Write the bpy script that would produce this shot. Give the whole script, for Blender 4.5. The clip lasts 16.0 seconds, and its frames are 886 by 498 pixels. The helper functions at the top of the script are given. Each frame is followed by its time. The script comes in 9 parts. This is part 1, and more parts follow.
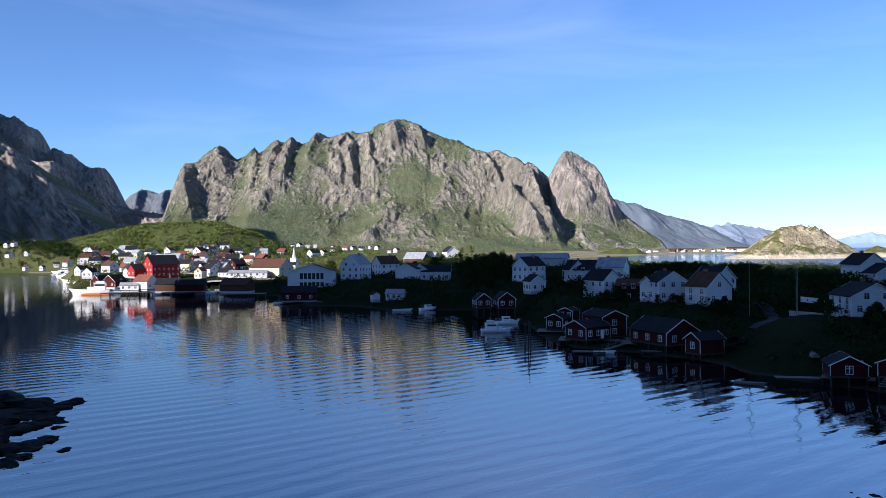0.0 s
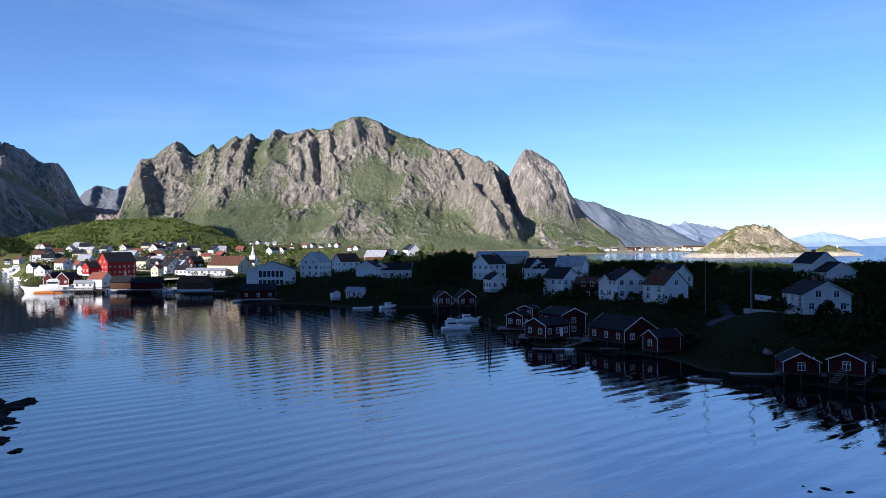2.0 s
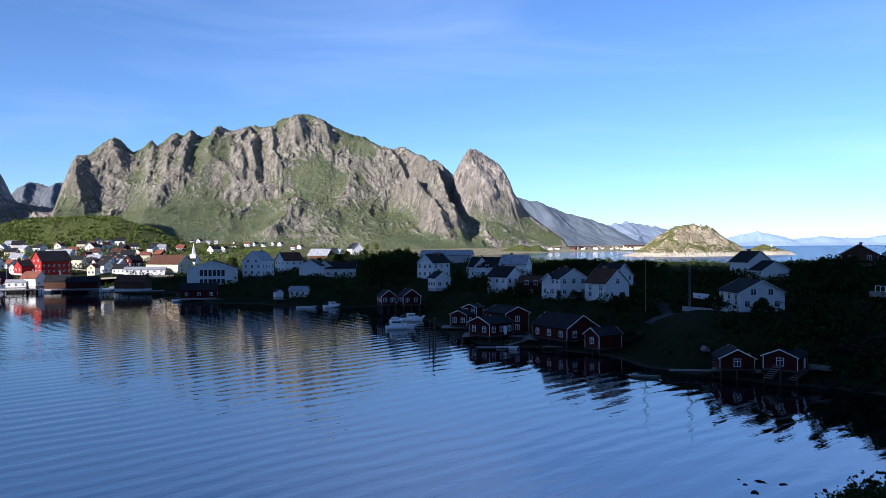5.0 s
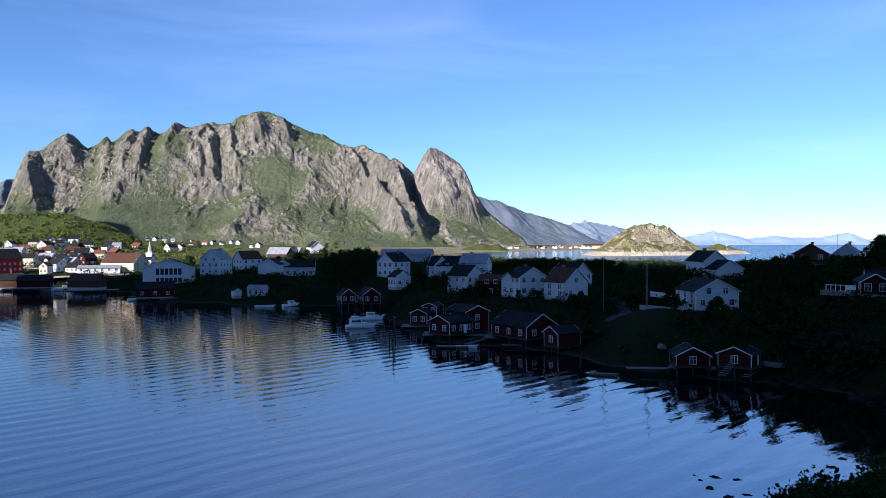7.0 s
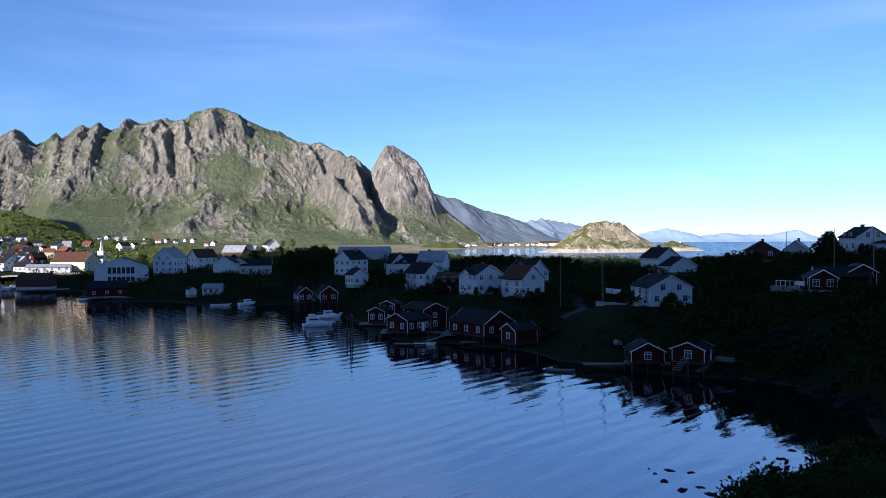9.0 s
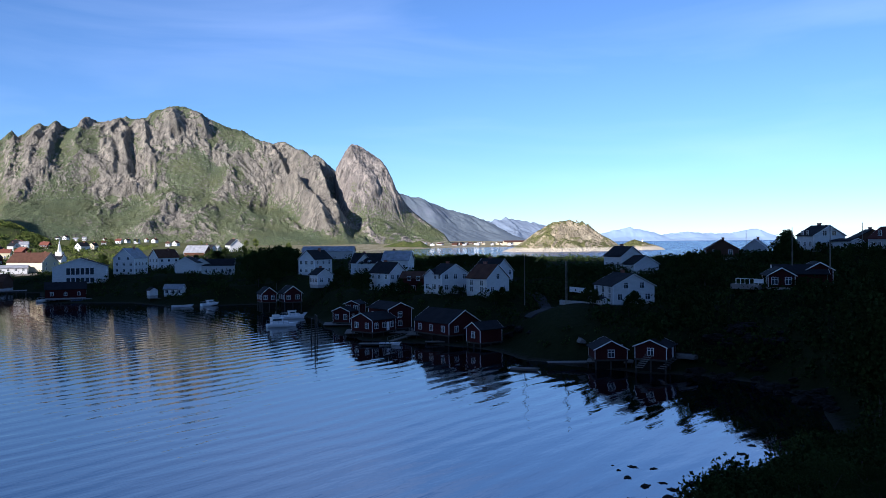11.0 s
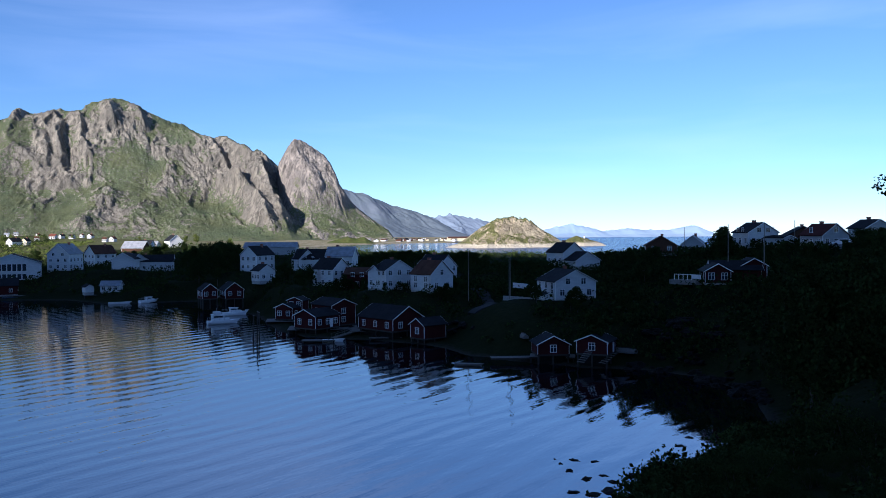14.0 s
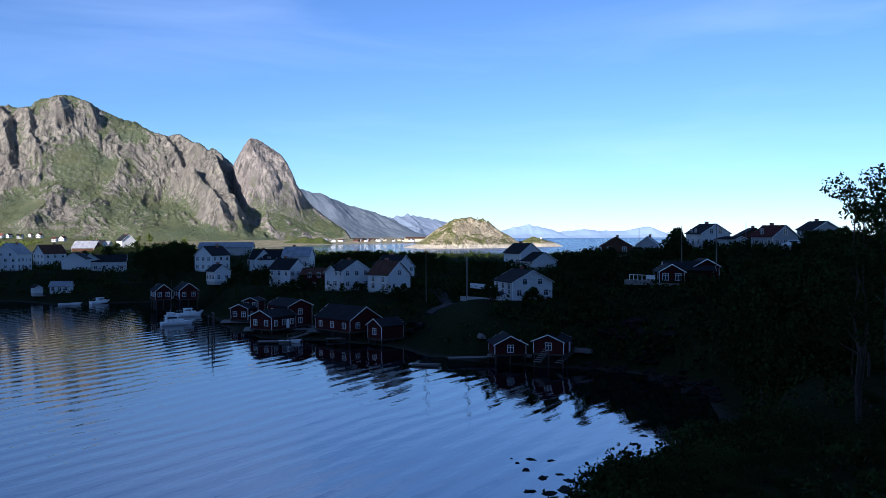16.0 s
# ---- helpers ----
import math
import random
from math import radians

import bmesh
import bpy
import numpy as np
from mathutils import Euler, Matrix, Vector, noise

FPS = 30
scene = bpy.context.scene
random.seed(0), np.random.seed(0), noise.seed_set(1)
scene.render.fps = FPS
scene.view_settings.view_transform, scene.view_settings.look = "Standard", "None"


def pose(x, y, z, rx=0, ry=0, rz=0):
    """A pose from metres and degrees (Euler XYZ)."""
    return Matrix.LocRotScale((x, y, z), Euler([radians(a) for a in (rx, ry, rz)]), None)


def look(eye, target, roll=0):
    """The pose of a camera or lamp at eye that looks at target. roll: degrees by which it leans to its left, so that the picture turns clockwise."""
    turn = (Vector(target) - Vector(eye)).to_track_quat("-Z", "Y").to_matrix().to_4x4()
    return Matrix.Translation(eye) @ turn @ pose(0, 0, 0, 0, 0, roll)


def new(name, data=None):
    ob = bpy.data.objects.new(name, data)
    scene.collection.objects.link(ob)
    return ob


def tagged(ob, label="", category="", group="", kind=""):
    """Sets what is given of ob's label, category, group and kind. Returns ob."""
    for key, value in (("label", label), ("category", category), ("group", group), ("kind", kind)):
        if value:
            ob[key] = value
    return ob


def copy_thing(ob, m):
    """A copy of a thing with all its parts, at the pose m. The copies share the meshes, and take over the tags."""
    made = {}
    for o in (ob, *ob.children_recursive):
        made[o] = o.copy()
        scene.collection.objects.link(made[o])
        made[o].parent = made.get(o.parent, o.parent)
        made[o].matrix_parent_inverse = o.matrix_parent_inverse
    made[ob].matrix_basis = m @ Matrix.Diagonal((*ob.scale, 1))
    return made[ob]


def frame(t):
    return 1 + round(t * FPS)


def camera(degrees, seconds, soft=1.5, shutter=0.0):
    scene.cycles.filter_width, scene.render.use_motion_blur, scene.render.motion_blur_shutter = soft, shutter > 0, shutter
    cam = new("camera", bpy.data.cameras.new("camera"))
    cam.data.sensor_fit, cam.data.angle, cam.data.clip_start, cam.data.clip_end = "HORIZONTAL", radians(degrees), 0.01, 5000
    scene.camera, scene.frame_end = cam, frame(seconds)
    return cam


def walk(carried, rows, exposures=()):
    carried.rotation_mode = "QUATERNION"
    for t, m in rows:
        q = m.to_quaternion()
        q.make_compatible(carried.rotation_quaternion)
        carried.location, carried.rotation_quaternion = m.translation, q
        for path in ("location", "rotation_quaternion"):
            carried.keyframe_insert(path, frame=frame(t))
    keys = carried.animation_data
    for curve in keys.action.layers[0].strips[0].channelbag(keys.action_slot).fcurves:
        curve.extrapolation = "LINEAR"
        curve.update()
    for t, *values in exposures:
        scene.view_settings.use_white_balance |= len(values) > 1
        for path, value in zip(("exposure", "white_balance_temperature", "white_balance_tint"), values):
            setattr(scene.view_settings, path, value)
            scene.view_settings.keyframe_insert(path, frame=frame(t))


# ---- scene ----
# The camera stands on a viewpoint above a fjord and pans to the right.
EYE = 23.0
cam = camera(55.67, 16.0, 0.85)
ROWS = [
    (0.0, 0.0, -0.204, 0.535), (0.5, -0.61, -0.257, 0.494), (1.0, -1.277, -0.297, 0.445), (1.5, -1.944, -0.316, 0.403),
    (2.0, -2.686, -0.365, 0.368), (2.5, -3.336, -0.425, 0.3), (3.0, -3.984, -0.495, 0.26), (3.5, -4.535, -0.497, 0.334),
    (4.0, -5.134, -0.477, 0.341), (6.5, -8.547, -0.515, 0.173), (7.0, -9.193, -0.555, 0.142), (7.5, -9.885, -0.611, 0.11),
    (8.0, -10.724, -0.686, 0.106), (8.5, -11.449, -0.732, 0.159), (9.0, -12.086, -0.728, 0.275), (11.5, -15.065, -0.812, 0.39),
    (12.0, -15.61, -0.842, 0.352), (12.5, -16.131, -0.872, 0.351), (13.0, -16.719, -0.944, 0.326), (13.5, -17.424, -1.019, 0.297),
    (14.0, -18.314, -1.076, 0.307), (14.5, -19.129, -1.103, 0.27), (15.0, -19.905, -1.101, 0.292), (15.5, -20.562, -1.08, 0.208),
    (16.0, -21.205, -1.058, 0.156),
]
walk(cam, [(t, pose(0, 0, EYE, 90 + pitch, roll, yaw)) for t, yaw, pitch, roll in ROWS],
     [(0.0, 0.97, 5600, 17), (16.0, 0.82, 5450, 17)])

# ---- light: low evening sun from behind the left shoulder, clear sky ----
SUN_AZ, SUN_EL = -130.0, 24.0
world = bpy.data.worlds.new("evening_sky")
scene.world = world
world.use_nodes = True
wn = world.node_tree.nodes
sky = wn.new("ShaderNodeTexSky")
sky.sky_type, sky.sun_disc = "NISHITA", False
sky.sun_elevation, sky.sun_rotation = radians(SUN_EL), radians(SUN_AZ % 360)
sky.altitude, sky.air_density, sky.dust_density, sky.ozone_density = 1700, 1.0, 0.0, 5.0
wn["Background"].inputs["Strength"].default_value = 0.079
# thin streaks of high cirrus
wl = world.node_tree.links
wc, wm, wt, wr, wx_ = wn.new("ShaderNodeTexCoord"), wn.new("ShaderNodeMapping"), wn.new("ShaderNodeTexNoise"), wn.new("ShaderNodeValToRGB"), wn.new("ShaderNodeMix")
wm.inputs["Scale"].default_value, wm.inputs["Rotation"].default_value = (1.6, 1.6, 9.0), (radians(14), radians(-10), 0)
wt.inputs["Scale"].default_value, wt.inputs["Detail"].default_value, wt.inputs["Distortion"].default_value = 1.3, 6.0, 0.6
wr.color_ramp.elements[0].position, wr.color_ramp.elements[1].position = 0.48, 0.80
wr.color_ramp.elements[1].color = (0.13, 0.13, 0.13, 1)
wx_.data_type = "RGBA"
wx_.inputs[7].default_value = (9.0, 9.8, 11.5, 1)
wl.new(wc.outputs["Generated"], wm.inputs["Vector"])
wl.new(wm.outputs[0], wt.inputs["Vector"])
wl.new(wt.outputs["Fac"], wr.inputs["Fac"])
wl.new(wr.outputs["Color"], wx_.inputs[0])
wl.new(sky.outputs[0], wx_.inputs[6])
wz, wg, wd = wn.new("ShaderNodeSeparateXYZ"), wn.new("ShaderNodeValToRGB"), wn.new("ShaderNodeMix")
wg.color_ramp.elements[0].color, wg.color_ramp.elements[1].color = (0.90, 0.965, 0.96, 1), (1, 1, 1, 1)
wg.color_ramp.elements[1].position = 0.22
wd.data_type, wd.blend_type = "RGBA", "MULTIPLY"
wd.inputs[0].default_value = 1.0
wl.new(wc.outputs["Generated"], wz.inputs[0])
wl.new(wz.outputs["Z"], wg.inputs["Fac"])
wl.new(wx_.outputs[2], wd.inputs[6])
wl.new(wg.outputs["Color"], wd.inputs[7])
wl.new(wd.outputs[2], wn["Background"].inputs["Color"])
sun = new("sun", bpy.data.lights.new("sun", "SUN"))
sun.data.energy, sun.data.angle, sun.data.color = 5.0, radians(0.5), (1.0, 0.885, 0.73)
a, e = radians(SUN_AZ), radians(SUN_EL)
TO_SUN = Vector((math.sin(a) * math.cos(e), math.cos(a) * math.cos(e), math.sin(e)))
sun.matrix_world = look((0, 0, 300), Vector((0, 0, 300)) - TO_SUN)

# ---- materials ----
def material(name, rough=0.8, metal=0.0, spec=0.3):
    m = bpy.data.materials.new(name)
    m.use_nodes = True
    b = m.node_tree.nodes["Principled BSDF"]
    b.inputs["Roughness"].default_value = rough
    b.inputs["Metallic"].default_value = metal
    b.inputs["Specular IOR Level"].default_value = spec
    return m, m.node_tree.nodes, m.node_tree.links, b


def noise_node(n, l, coord, scale, detail=6.0, stretch=(1, 1, 1), rough=0.55, distortion=0.0):
    mp = n.new("ShaderNodeMapping")
    mp.inputs["Scale"].default_value = stretch
    l.new(coord, mp.inputs["Vector"])
    t = n.new("ShaderNodeTexNoise")
    t.inputs["Scale"].default_value, t.inputs["Detail"].default_value = scale, detail
    t.inputs["Roughness"].default_value, t.inputs["Distortion"].default_value = rough, distortion
    l.new(mp.outputs[0], t.inputs["Vector"])
    return t.outputs["Fac"]


def ramp(n, l, fac, stops):
    r = n.new("ShaderNodeValToRGB")
    while len(r.color_ramp.elements) < len(stops):
        r.color_ramp.elements.new(0.5)
    for el, (p, c) in zip(r.color_ramp.elements, stops):
        el.position, el.color = p, (*c, 1) if len(c) == 3 else c
    l.new(fac, r.inputs["Fac"])
    return r.outputs["Color"]


def mix(n, l, fac, a, b, mode="MIX"):
    x = n.new("ShaderNodeMix")
    x.data_type, x.blend_type = "RGBA", mode
    for key, v in ((0, fac), (6, a), (7, b)):
        if isinstance(v, (int, float)):
            x.inputs[key].default_value = v
        elif isinstance(v, tuple):
            x.inputs[key].default_value = (*v, 1)
        else:
            l.new(v, x.inputs[key])
    return x.outputs[2]


def math_node(n, l, op, a, b=0.0):
    x = n.new("ShaderNodeMath")
    x.operation = op
    for key, v in ((0, a), (1, b)):
        if isinstance(v, (int, float)):
            x.inputs[key].default_value = v
        else:
            l.new(v, x.inputs[key])
    return x.outputs[0]


def bump(n, l, b, height, distance, strength=1.0):
    x = n.new("ShaderNodeBump")
    x.inputs["Distance"].default_value, x.inputs["Strength"].default_value = distance, strength
    l.new(height, x.inputs["Height"])
    l.new(x.outputs[0], b.inputs["Normal"])


def painted(name, c, rough=0.6, vary=0.25, grain=(1, 1, 1), scale=3.0, relief=0.004, spec=0.3):
    """Painted or plain surface with patchy wear at two scales and a tint of its own on every object."""
    m, n, l, b = material(name, rough, spec=spec)
    tc = n.new("ShaderNodeTexCoord").outputs["Object"]
    f1 = noise_node(n, l, tc, scale, 5, grain)
    f2 = noise_node(n, l, tc, scale * 9, 4, grain)
    rnd = n.new("ShaderNodeObjectInfo").outputs["Random"]
    dark = tuple(v * (1 - vary) for v in c)
    lite = tuple(min(1, v * (1 + vary * 0.5)) for v in c)
    col = ramp(n, l, f1, [(0.3, dark), (0.7, lite)])
    col = mix(n, l, math_node(n, l, "MULTIPLY", f2, 0.35), col, dark)
    hue = n.new("ShaderNodeHueSaturation")
    l.new(col, hue.inputs["Color"])
    l.new(math_node(n, l, "ADD", math_node(n, l, "MULTIPLY", rnd, 0.3), 0.85), hue.inputs["Value"])
    l.new(hue.outputs[0], b.inputs["Base Color"])
    bump(n, l, b, f2, relief)
    return m


def boarded(name, c, board=0.16, vary=0.2, rough=0.8):
    """Painted upright or level board cladding."""
    m, n, l, b = material(name, rough, spec=0.12)
    tc = n.new("ShaderNodeTexCoord").outputs["Object"]
    sep = n.new("ShaderNodeSeparateXYZ")
    l.new(tc, sep.inputs[0])
    saw = math_node(n, l, "FRACT", math_node(n, l, "DIVIDE", sep.outputs["Z"], board))
    f1 = noise_node(n, l, tc, 0.9, 6, (1, 1, 2.5))
    f2 = noise_node(n, l, tc, 7.0, 4, (0.4, 0.4, 3))
    col = ramp(n, l, f1, [(0.3, tuple(v * (1 - vary) for v in c)), (0.72, c)])
    col = mix(n, l, math_node(n, l, "MULTIPLY", f2, 0.3), col, tuple(v * (1 - 1.6 * vary) for v in c))
    l.new(col, b.inputs["Base Color"])
    bump(n, l, b, saw, 0.02)
    return m


def roofing(name, c, row=0.35, vary=0.3):
    m, n, l, b = material(name, 0.85, spec=0.1)
    tc = n.new("ShaderNodeTexCoord").outputs["Object"]
    sep = n.new("ShaderNodeSeparateXYZ")
    l.new(tc, sep.inputs[0])
    saw = math_node(n, l, "FRACT", math_node(n, l, "DIVIDE", sep.outputs["Z"], row * 0.6))
    f1 = noise_node(n, l, tc, 0.7, 6)
    f2 = noise_node(n, l, tc, 6.0, 4)
    col = ramp(n, l, f1, [(0.3, tuple(v * (1 - vary) for v in c)), (0.7, tuple(v * (1 + vary) for v in c))])
    col = mix(n, l, math_node(n, l, "MULTIPLY", f2, 0.5), col, tuple(v * 0.6 for v in c))
    l.new(col, b.inputs["Base Color"])
    bump(n, l, b, math_node(n, l, "ADD", saw, f2), 0.03)
    return m


def rock_material(name, rock_a, rock_b, green_a, green_b, size, cover=(0.42, 0.62), streak=5.0, relief=None, patchy=1.5, speckle=0.7, contrast=1.0, lean=1.0, strand=None):
    """Bare rock with dark water streaks; turf and scrub wherever the slope is gentle enough to hold soil."""
    m, n, l, b = material(name, 0.9, spec=0.15)
    g = n.new("ShaderNodeNewGeometry")
    pos = g.outputs["Position"]
    sep = n.new("ShaderNodeSeparateXYZ")
    l.new(g.outputs["Normal"], sep.inputs[0])
    big = noise_node(n, l, pos, 1.0 / size, 8, rough=0.6)
    fine = noise_node(n, l, pos, 7.0 / size, 8, rough=0.65)
    run = noise_node(n, l, pos, 3.0 / size, 8, (1, 1, 1 / streak), rough=0.7, distortion=0.4)
    rock = ramp(n, l, run, [(0.25, tuple(v * (1 - 0.58 * contrast) for v in rock_b)), (0.47, rock_b), (0.6, rock_a), (0.8, tuple(min(1, v * (1 + 0.3 * contrast)) for v in rock_a))])
    rock = mix(n, l, math_node(n, l, "MULTIPLY", fine, 0.55 * contrast), rock, tuple(v * 0.55 for v in rock_b))
    green = ramp(n, l, fine, [(0.3, green_b), (0.7, green_a)])
    hold = math_node(n, l, "ADD", math_node(n, l, "MULTIPLY", sep.outputs["Z"], lean), math_node(n, l, "MULTIPLY", math_node(n, l, "SUBTRACT", big, 0.5), patchy))
    hold = math_node(n, l, "ADD", hold, math_node(n, l, "MULTIPLY", math_node(n, l, "SUBTRACT", fine, 0.5), speckle))
    mask = ramp(n, l, hold, [(cover[0], (0, 0, 0)), (cover[1], (1, 1, 1))])
    col = mix(n, l, mask, rock, green)
    if strand:
        low = n.new("ShaderNodeSeparateXYZ")
        l.new(pos, low.inputs[0])
        wash = math_node(n, l, "DIVIDE", math_node(n, l, "ADD", low.outputs["Z"], math_node(n, l, "MULTIPLY", fine, 6.0)), 12.0)
        col = mix(n, l, ramp(n, l, wash, [(0.62, (1, 1, 1)), (0.86, (0, 0, 0))]), col, strand)
    l.new(col, b.inputs["Base Color"])
    bump(n, l, b, math_node(n, l, "ADD", run, math_node(n, l, "MULTIPLY", fine, 0.6)), relief or size * 0.08)
    return m


WHITE = boarded("white_boards", (0.72, 0.72, 0.70))
CREAM = boarded("cream_boards", (0.70, 0.62, 0.42))
GREY_BOARD = boarded("grey_boards", (0.42, 0.43, 0.43))
# red boards: RED darkened for the shaded cabins, BRIGHT_RED for the sunlit warehouse
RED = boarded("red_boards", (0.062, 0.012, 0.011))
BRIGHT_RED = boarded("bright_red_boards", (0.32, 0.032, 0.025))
BROWN_BOARD = boarded("brown_boards", (0.10, 0.05, 0.032))
TRIM = painted("white_trim", (0.8, 0.8, 0.78), 0.5, 0.1)
SLATE = roofing("slate_roof", (0.020, 0.021, 0.024))
BROWN_ROOF = roofing("brown_tile_roof", (0.09, 0.045, 0.03))
RED_ROOF = roofing("red_tile_roof", (0.19, 0.07, 0.048))
DEEP_RED_ROOF = roofing("deep_red_tile_roof", (0.075, 0.022, 0.018))
GREY_ROOF = roofing("grey_sheet_roof", (0.30, 0.31, 0.33))
CONCRETE = painted("concrete", (0.42, 0.41, 0.39), 0.9, 0.3)
TIMBER = painted("tarred_timber", (0.06, 0.052, 0.045), 0.85, 0.4, (0.5, 0.5, 6))
PLANK = painted("grey_planks", (0.19, 0.178, 0.16), 0.85, 0.35, (6, 0.6, 1))
BRICK = painted("chimney_brick", (0.30, 0.13, 0.09), 0.9, 0.35)
HULL_WHITE = painted("white_hull_paint", (0.8, 0.8, 0.78), 0.3, 0.12, spec=0.5)
HULL_BLUE = painted("dark_blue_hull_paint", (0.03, 0.06, 0.12), 0.3, 0.2, spec=0.5)
ORANGE = painted("orange_waterline_paint", (0.65, 0.20, 0.02), 0.4, 0.25)
STEEL = painted("dull_steel", (0.32, 0.33, 0.34), 0.45, 0.2)
BARK = painted("birch_bark", (0.075, 0.064, 0.052), 0.9, 0.5, (1, 1, 0.4), 8.0, 0.01)
GLASS, gn, gl, gb = material("window_glass", 0.08, spec=0.5)
gb.inputs["Base Color"].default_value = (0.035, 0.045, 0.055, 1)


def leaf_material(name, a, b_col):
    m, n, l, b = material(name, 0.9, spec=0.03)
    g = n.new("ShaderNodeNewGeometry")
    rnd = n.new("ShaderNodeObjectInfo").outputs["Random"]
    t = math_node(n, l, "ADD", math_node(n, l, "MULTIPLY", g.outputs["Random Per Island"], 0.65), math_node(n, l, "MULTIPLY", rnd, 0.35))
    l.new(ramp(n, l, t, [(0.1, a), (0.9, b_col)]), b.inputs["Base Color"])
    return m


# leaf colour carries the light: LEAF darkened for shade, LEAF_LIT lightened for sun
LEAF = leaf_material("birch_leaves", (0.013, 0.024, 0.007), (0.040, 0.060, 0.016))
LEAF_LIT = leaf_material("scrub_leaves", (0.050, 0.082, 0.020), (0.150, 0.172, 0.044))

def face_material(name, pale, grey, green, moss, size=1.0, relief=1.0, cover=(0.42, 0.62), contrast=1.0):
    """A weathered mountain face: jointed rock, scree and ledges, with turf where the face holds soil."""
    m, n, l, b = material(name, 0.9, spec=0.12)
    g = n.new("ShaderNodeNewGeometry")
    pos = g.outputs["Position"]
    sep = n.new("ShaderNodeSeparateXYZ")
    l.new(g.outputs["Normal"], sep.inputs[0])
    at = n.new("ShaderNodeAttribute")
    at.attribute_name = "turf"
    broad = noise_node(n, l, pos, 0.012 / size, 6, rough=0.6)
    joint = noise_node(n, l, pos, 0.055 / size, 9, (1, 1, 0.45), 0.72, 0.9)
    grain = noise_node(n, l, pos, 0.16 / size, 6, rough=0.7)
    c = contrast
    rock = ramp(n, l, joint, [(0.36, tuple(v * (1 - 0.62 * c) for v in grey)), (0.47, grey), (0.54, pale), (0.66, tuple(v * (1 + 0.35 * c) for v in pale))])
    rock = mix(n, l, ramp(n, l, broad, [(0.40, (0, 0, 0)), (0.62, (0.75, 0.75, 0.75))]), rock, mix(n, l, grain, tuple(v * 0.62 for v in grey), tuple(v * 1.05 for v in grey)))
    herb = mix(n, l, ramp(n, l, grain, [(0.36, (0, 0, 0)), (0.60, (1, 1, 1))]), moss, green)
    herb = mix(n, l, ramp(n, l, broad, [(0.35, (0, 0, 0)), (0.65, (0.55, 0.55, 0.55))]), herb, tuple(v * w for v, w in zip(green, (1.25, 1.02, 0.85))))
    hold = math_node(n, l, "ADD", at.outputs["Fac"], math_node(n, l, "MULTIPLY", math_node(n, l, "SUBTRACT", grain, 0.5), 3.2))
    hold = math_node(n, l, "ADD", hold, math_node(n, l, "MULTIPLY", math_node(n, l, "SUBTRACT", joint, 0.5), 1.1))
    hold = math_node(n, l, "ADD", hold, math_node(n, l, "MULTIPLY", math_node(n, l, "SUBTRACT", sep.outputs["Z"], 0.72), 0.9))
    mask = ramp(n, l, hold, [(cover[0], (0, 0, 0)), (cover[1], (1, 1, 1))])
    l.new(mix(n, l, mask, rock, herb), b.inputs["Base Color"])
    bump(n, l, b, math_node(n, l, "ADD", joint, math_node(n, l, "MULTIPLY", grain, 0.55)), 11.0 * relief * size)
    return m


ROCK_MAIN = face_material("mountain_rock", (0.308, 0.276, 0.218), (0.198, 0.181, 0.150), (0.114, 0.140, 0.074), (0.062, 0.088, 0.050), cover=(0.40, 0.64))
ROCK_HORN = face_material("pale_slab_rock", (0.34, 0.297, 0.25), (0.222, 0.199, 0.174), (0.125, 0.155, 0.070), (0.068, 0.095, 0.048), 0.8, cover=(0.36, 0.74))
ROCK_LEFT = face_material("dark_mountain_rock", (0.40, 0.352, 0.31), (0.245, 0.219, 0.195), (0.15, 0.165, 0.075), (0.08, 0.095, 0.046), 0.9, cover=(0.45, 0.8), contrast=1.1)
# distance haze is mixed into the base colours of the rock in the gap
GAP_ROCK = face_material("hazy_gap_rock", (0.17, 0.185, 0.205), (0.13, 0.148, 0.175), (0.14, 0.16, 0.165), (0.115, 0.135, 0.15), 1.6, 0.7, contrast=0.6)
ROCK_ISLE = rock_material("island_rock", (0.60, 0.50, 0.33), (0.30, 0.25, 0.165), (0.165, 0.16, 0.055), (0.07, 0.08, 0.028), 52.0, (0.60, 0.80), 1.0, 6.0, patchy=2.2, speckle=0.5, contrast=1.1, strand=(0.52, 0.455, 0.335))
# far ranges: haze painted in, the base colour paler and bluer with distance
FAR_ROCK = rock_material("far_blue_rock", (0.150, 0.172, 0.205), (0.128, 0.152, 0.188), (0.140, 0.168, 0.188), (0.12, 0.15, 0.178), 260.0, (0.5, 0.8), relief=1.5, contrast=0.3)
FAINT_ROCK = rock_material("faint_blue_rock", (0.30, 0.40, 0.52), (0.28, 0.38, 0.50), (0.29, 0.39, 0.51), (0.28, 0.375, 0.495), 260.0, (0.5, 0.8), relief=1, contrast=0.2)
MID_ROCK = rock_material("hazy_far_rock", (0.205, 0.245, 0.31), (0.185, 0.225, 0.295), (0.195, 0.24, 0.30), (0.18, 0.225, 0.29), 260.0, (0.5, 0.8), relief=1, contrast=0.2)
SCRUB = rock_material("heather_and_scrub", (0.15, 0.12, 0.05), (0.09, 0.078, 0.03), (0.09, 0.105, 0.026), (0.035, 0.052, 0.013), 30.0, (0.45, 0.85), 1.0, 1.6)

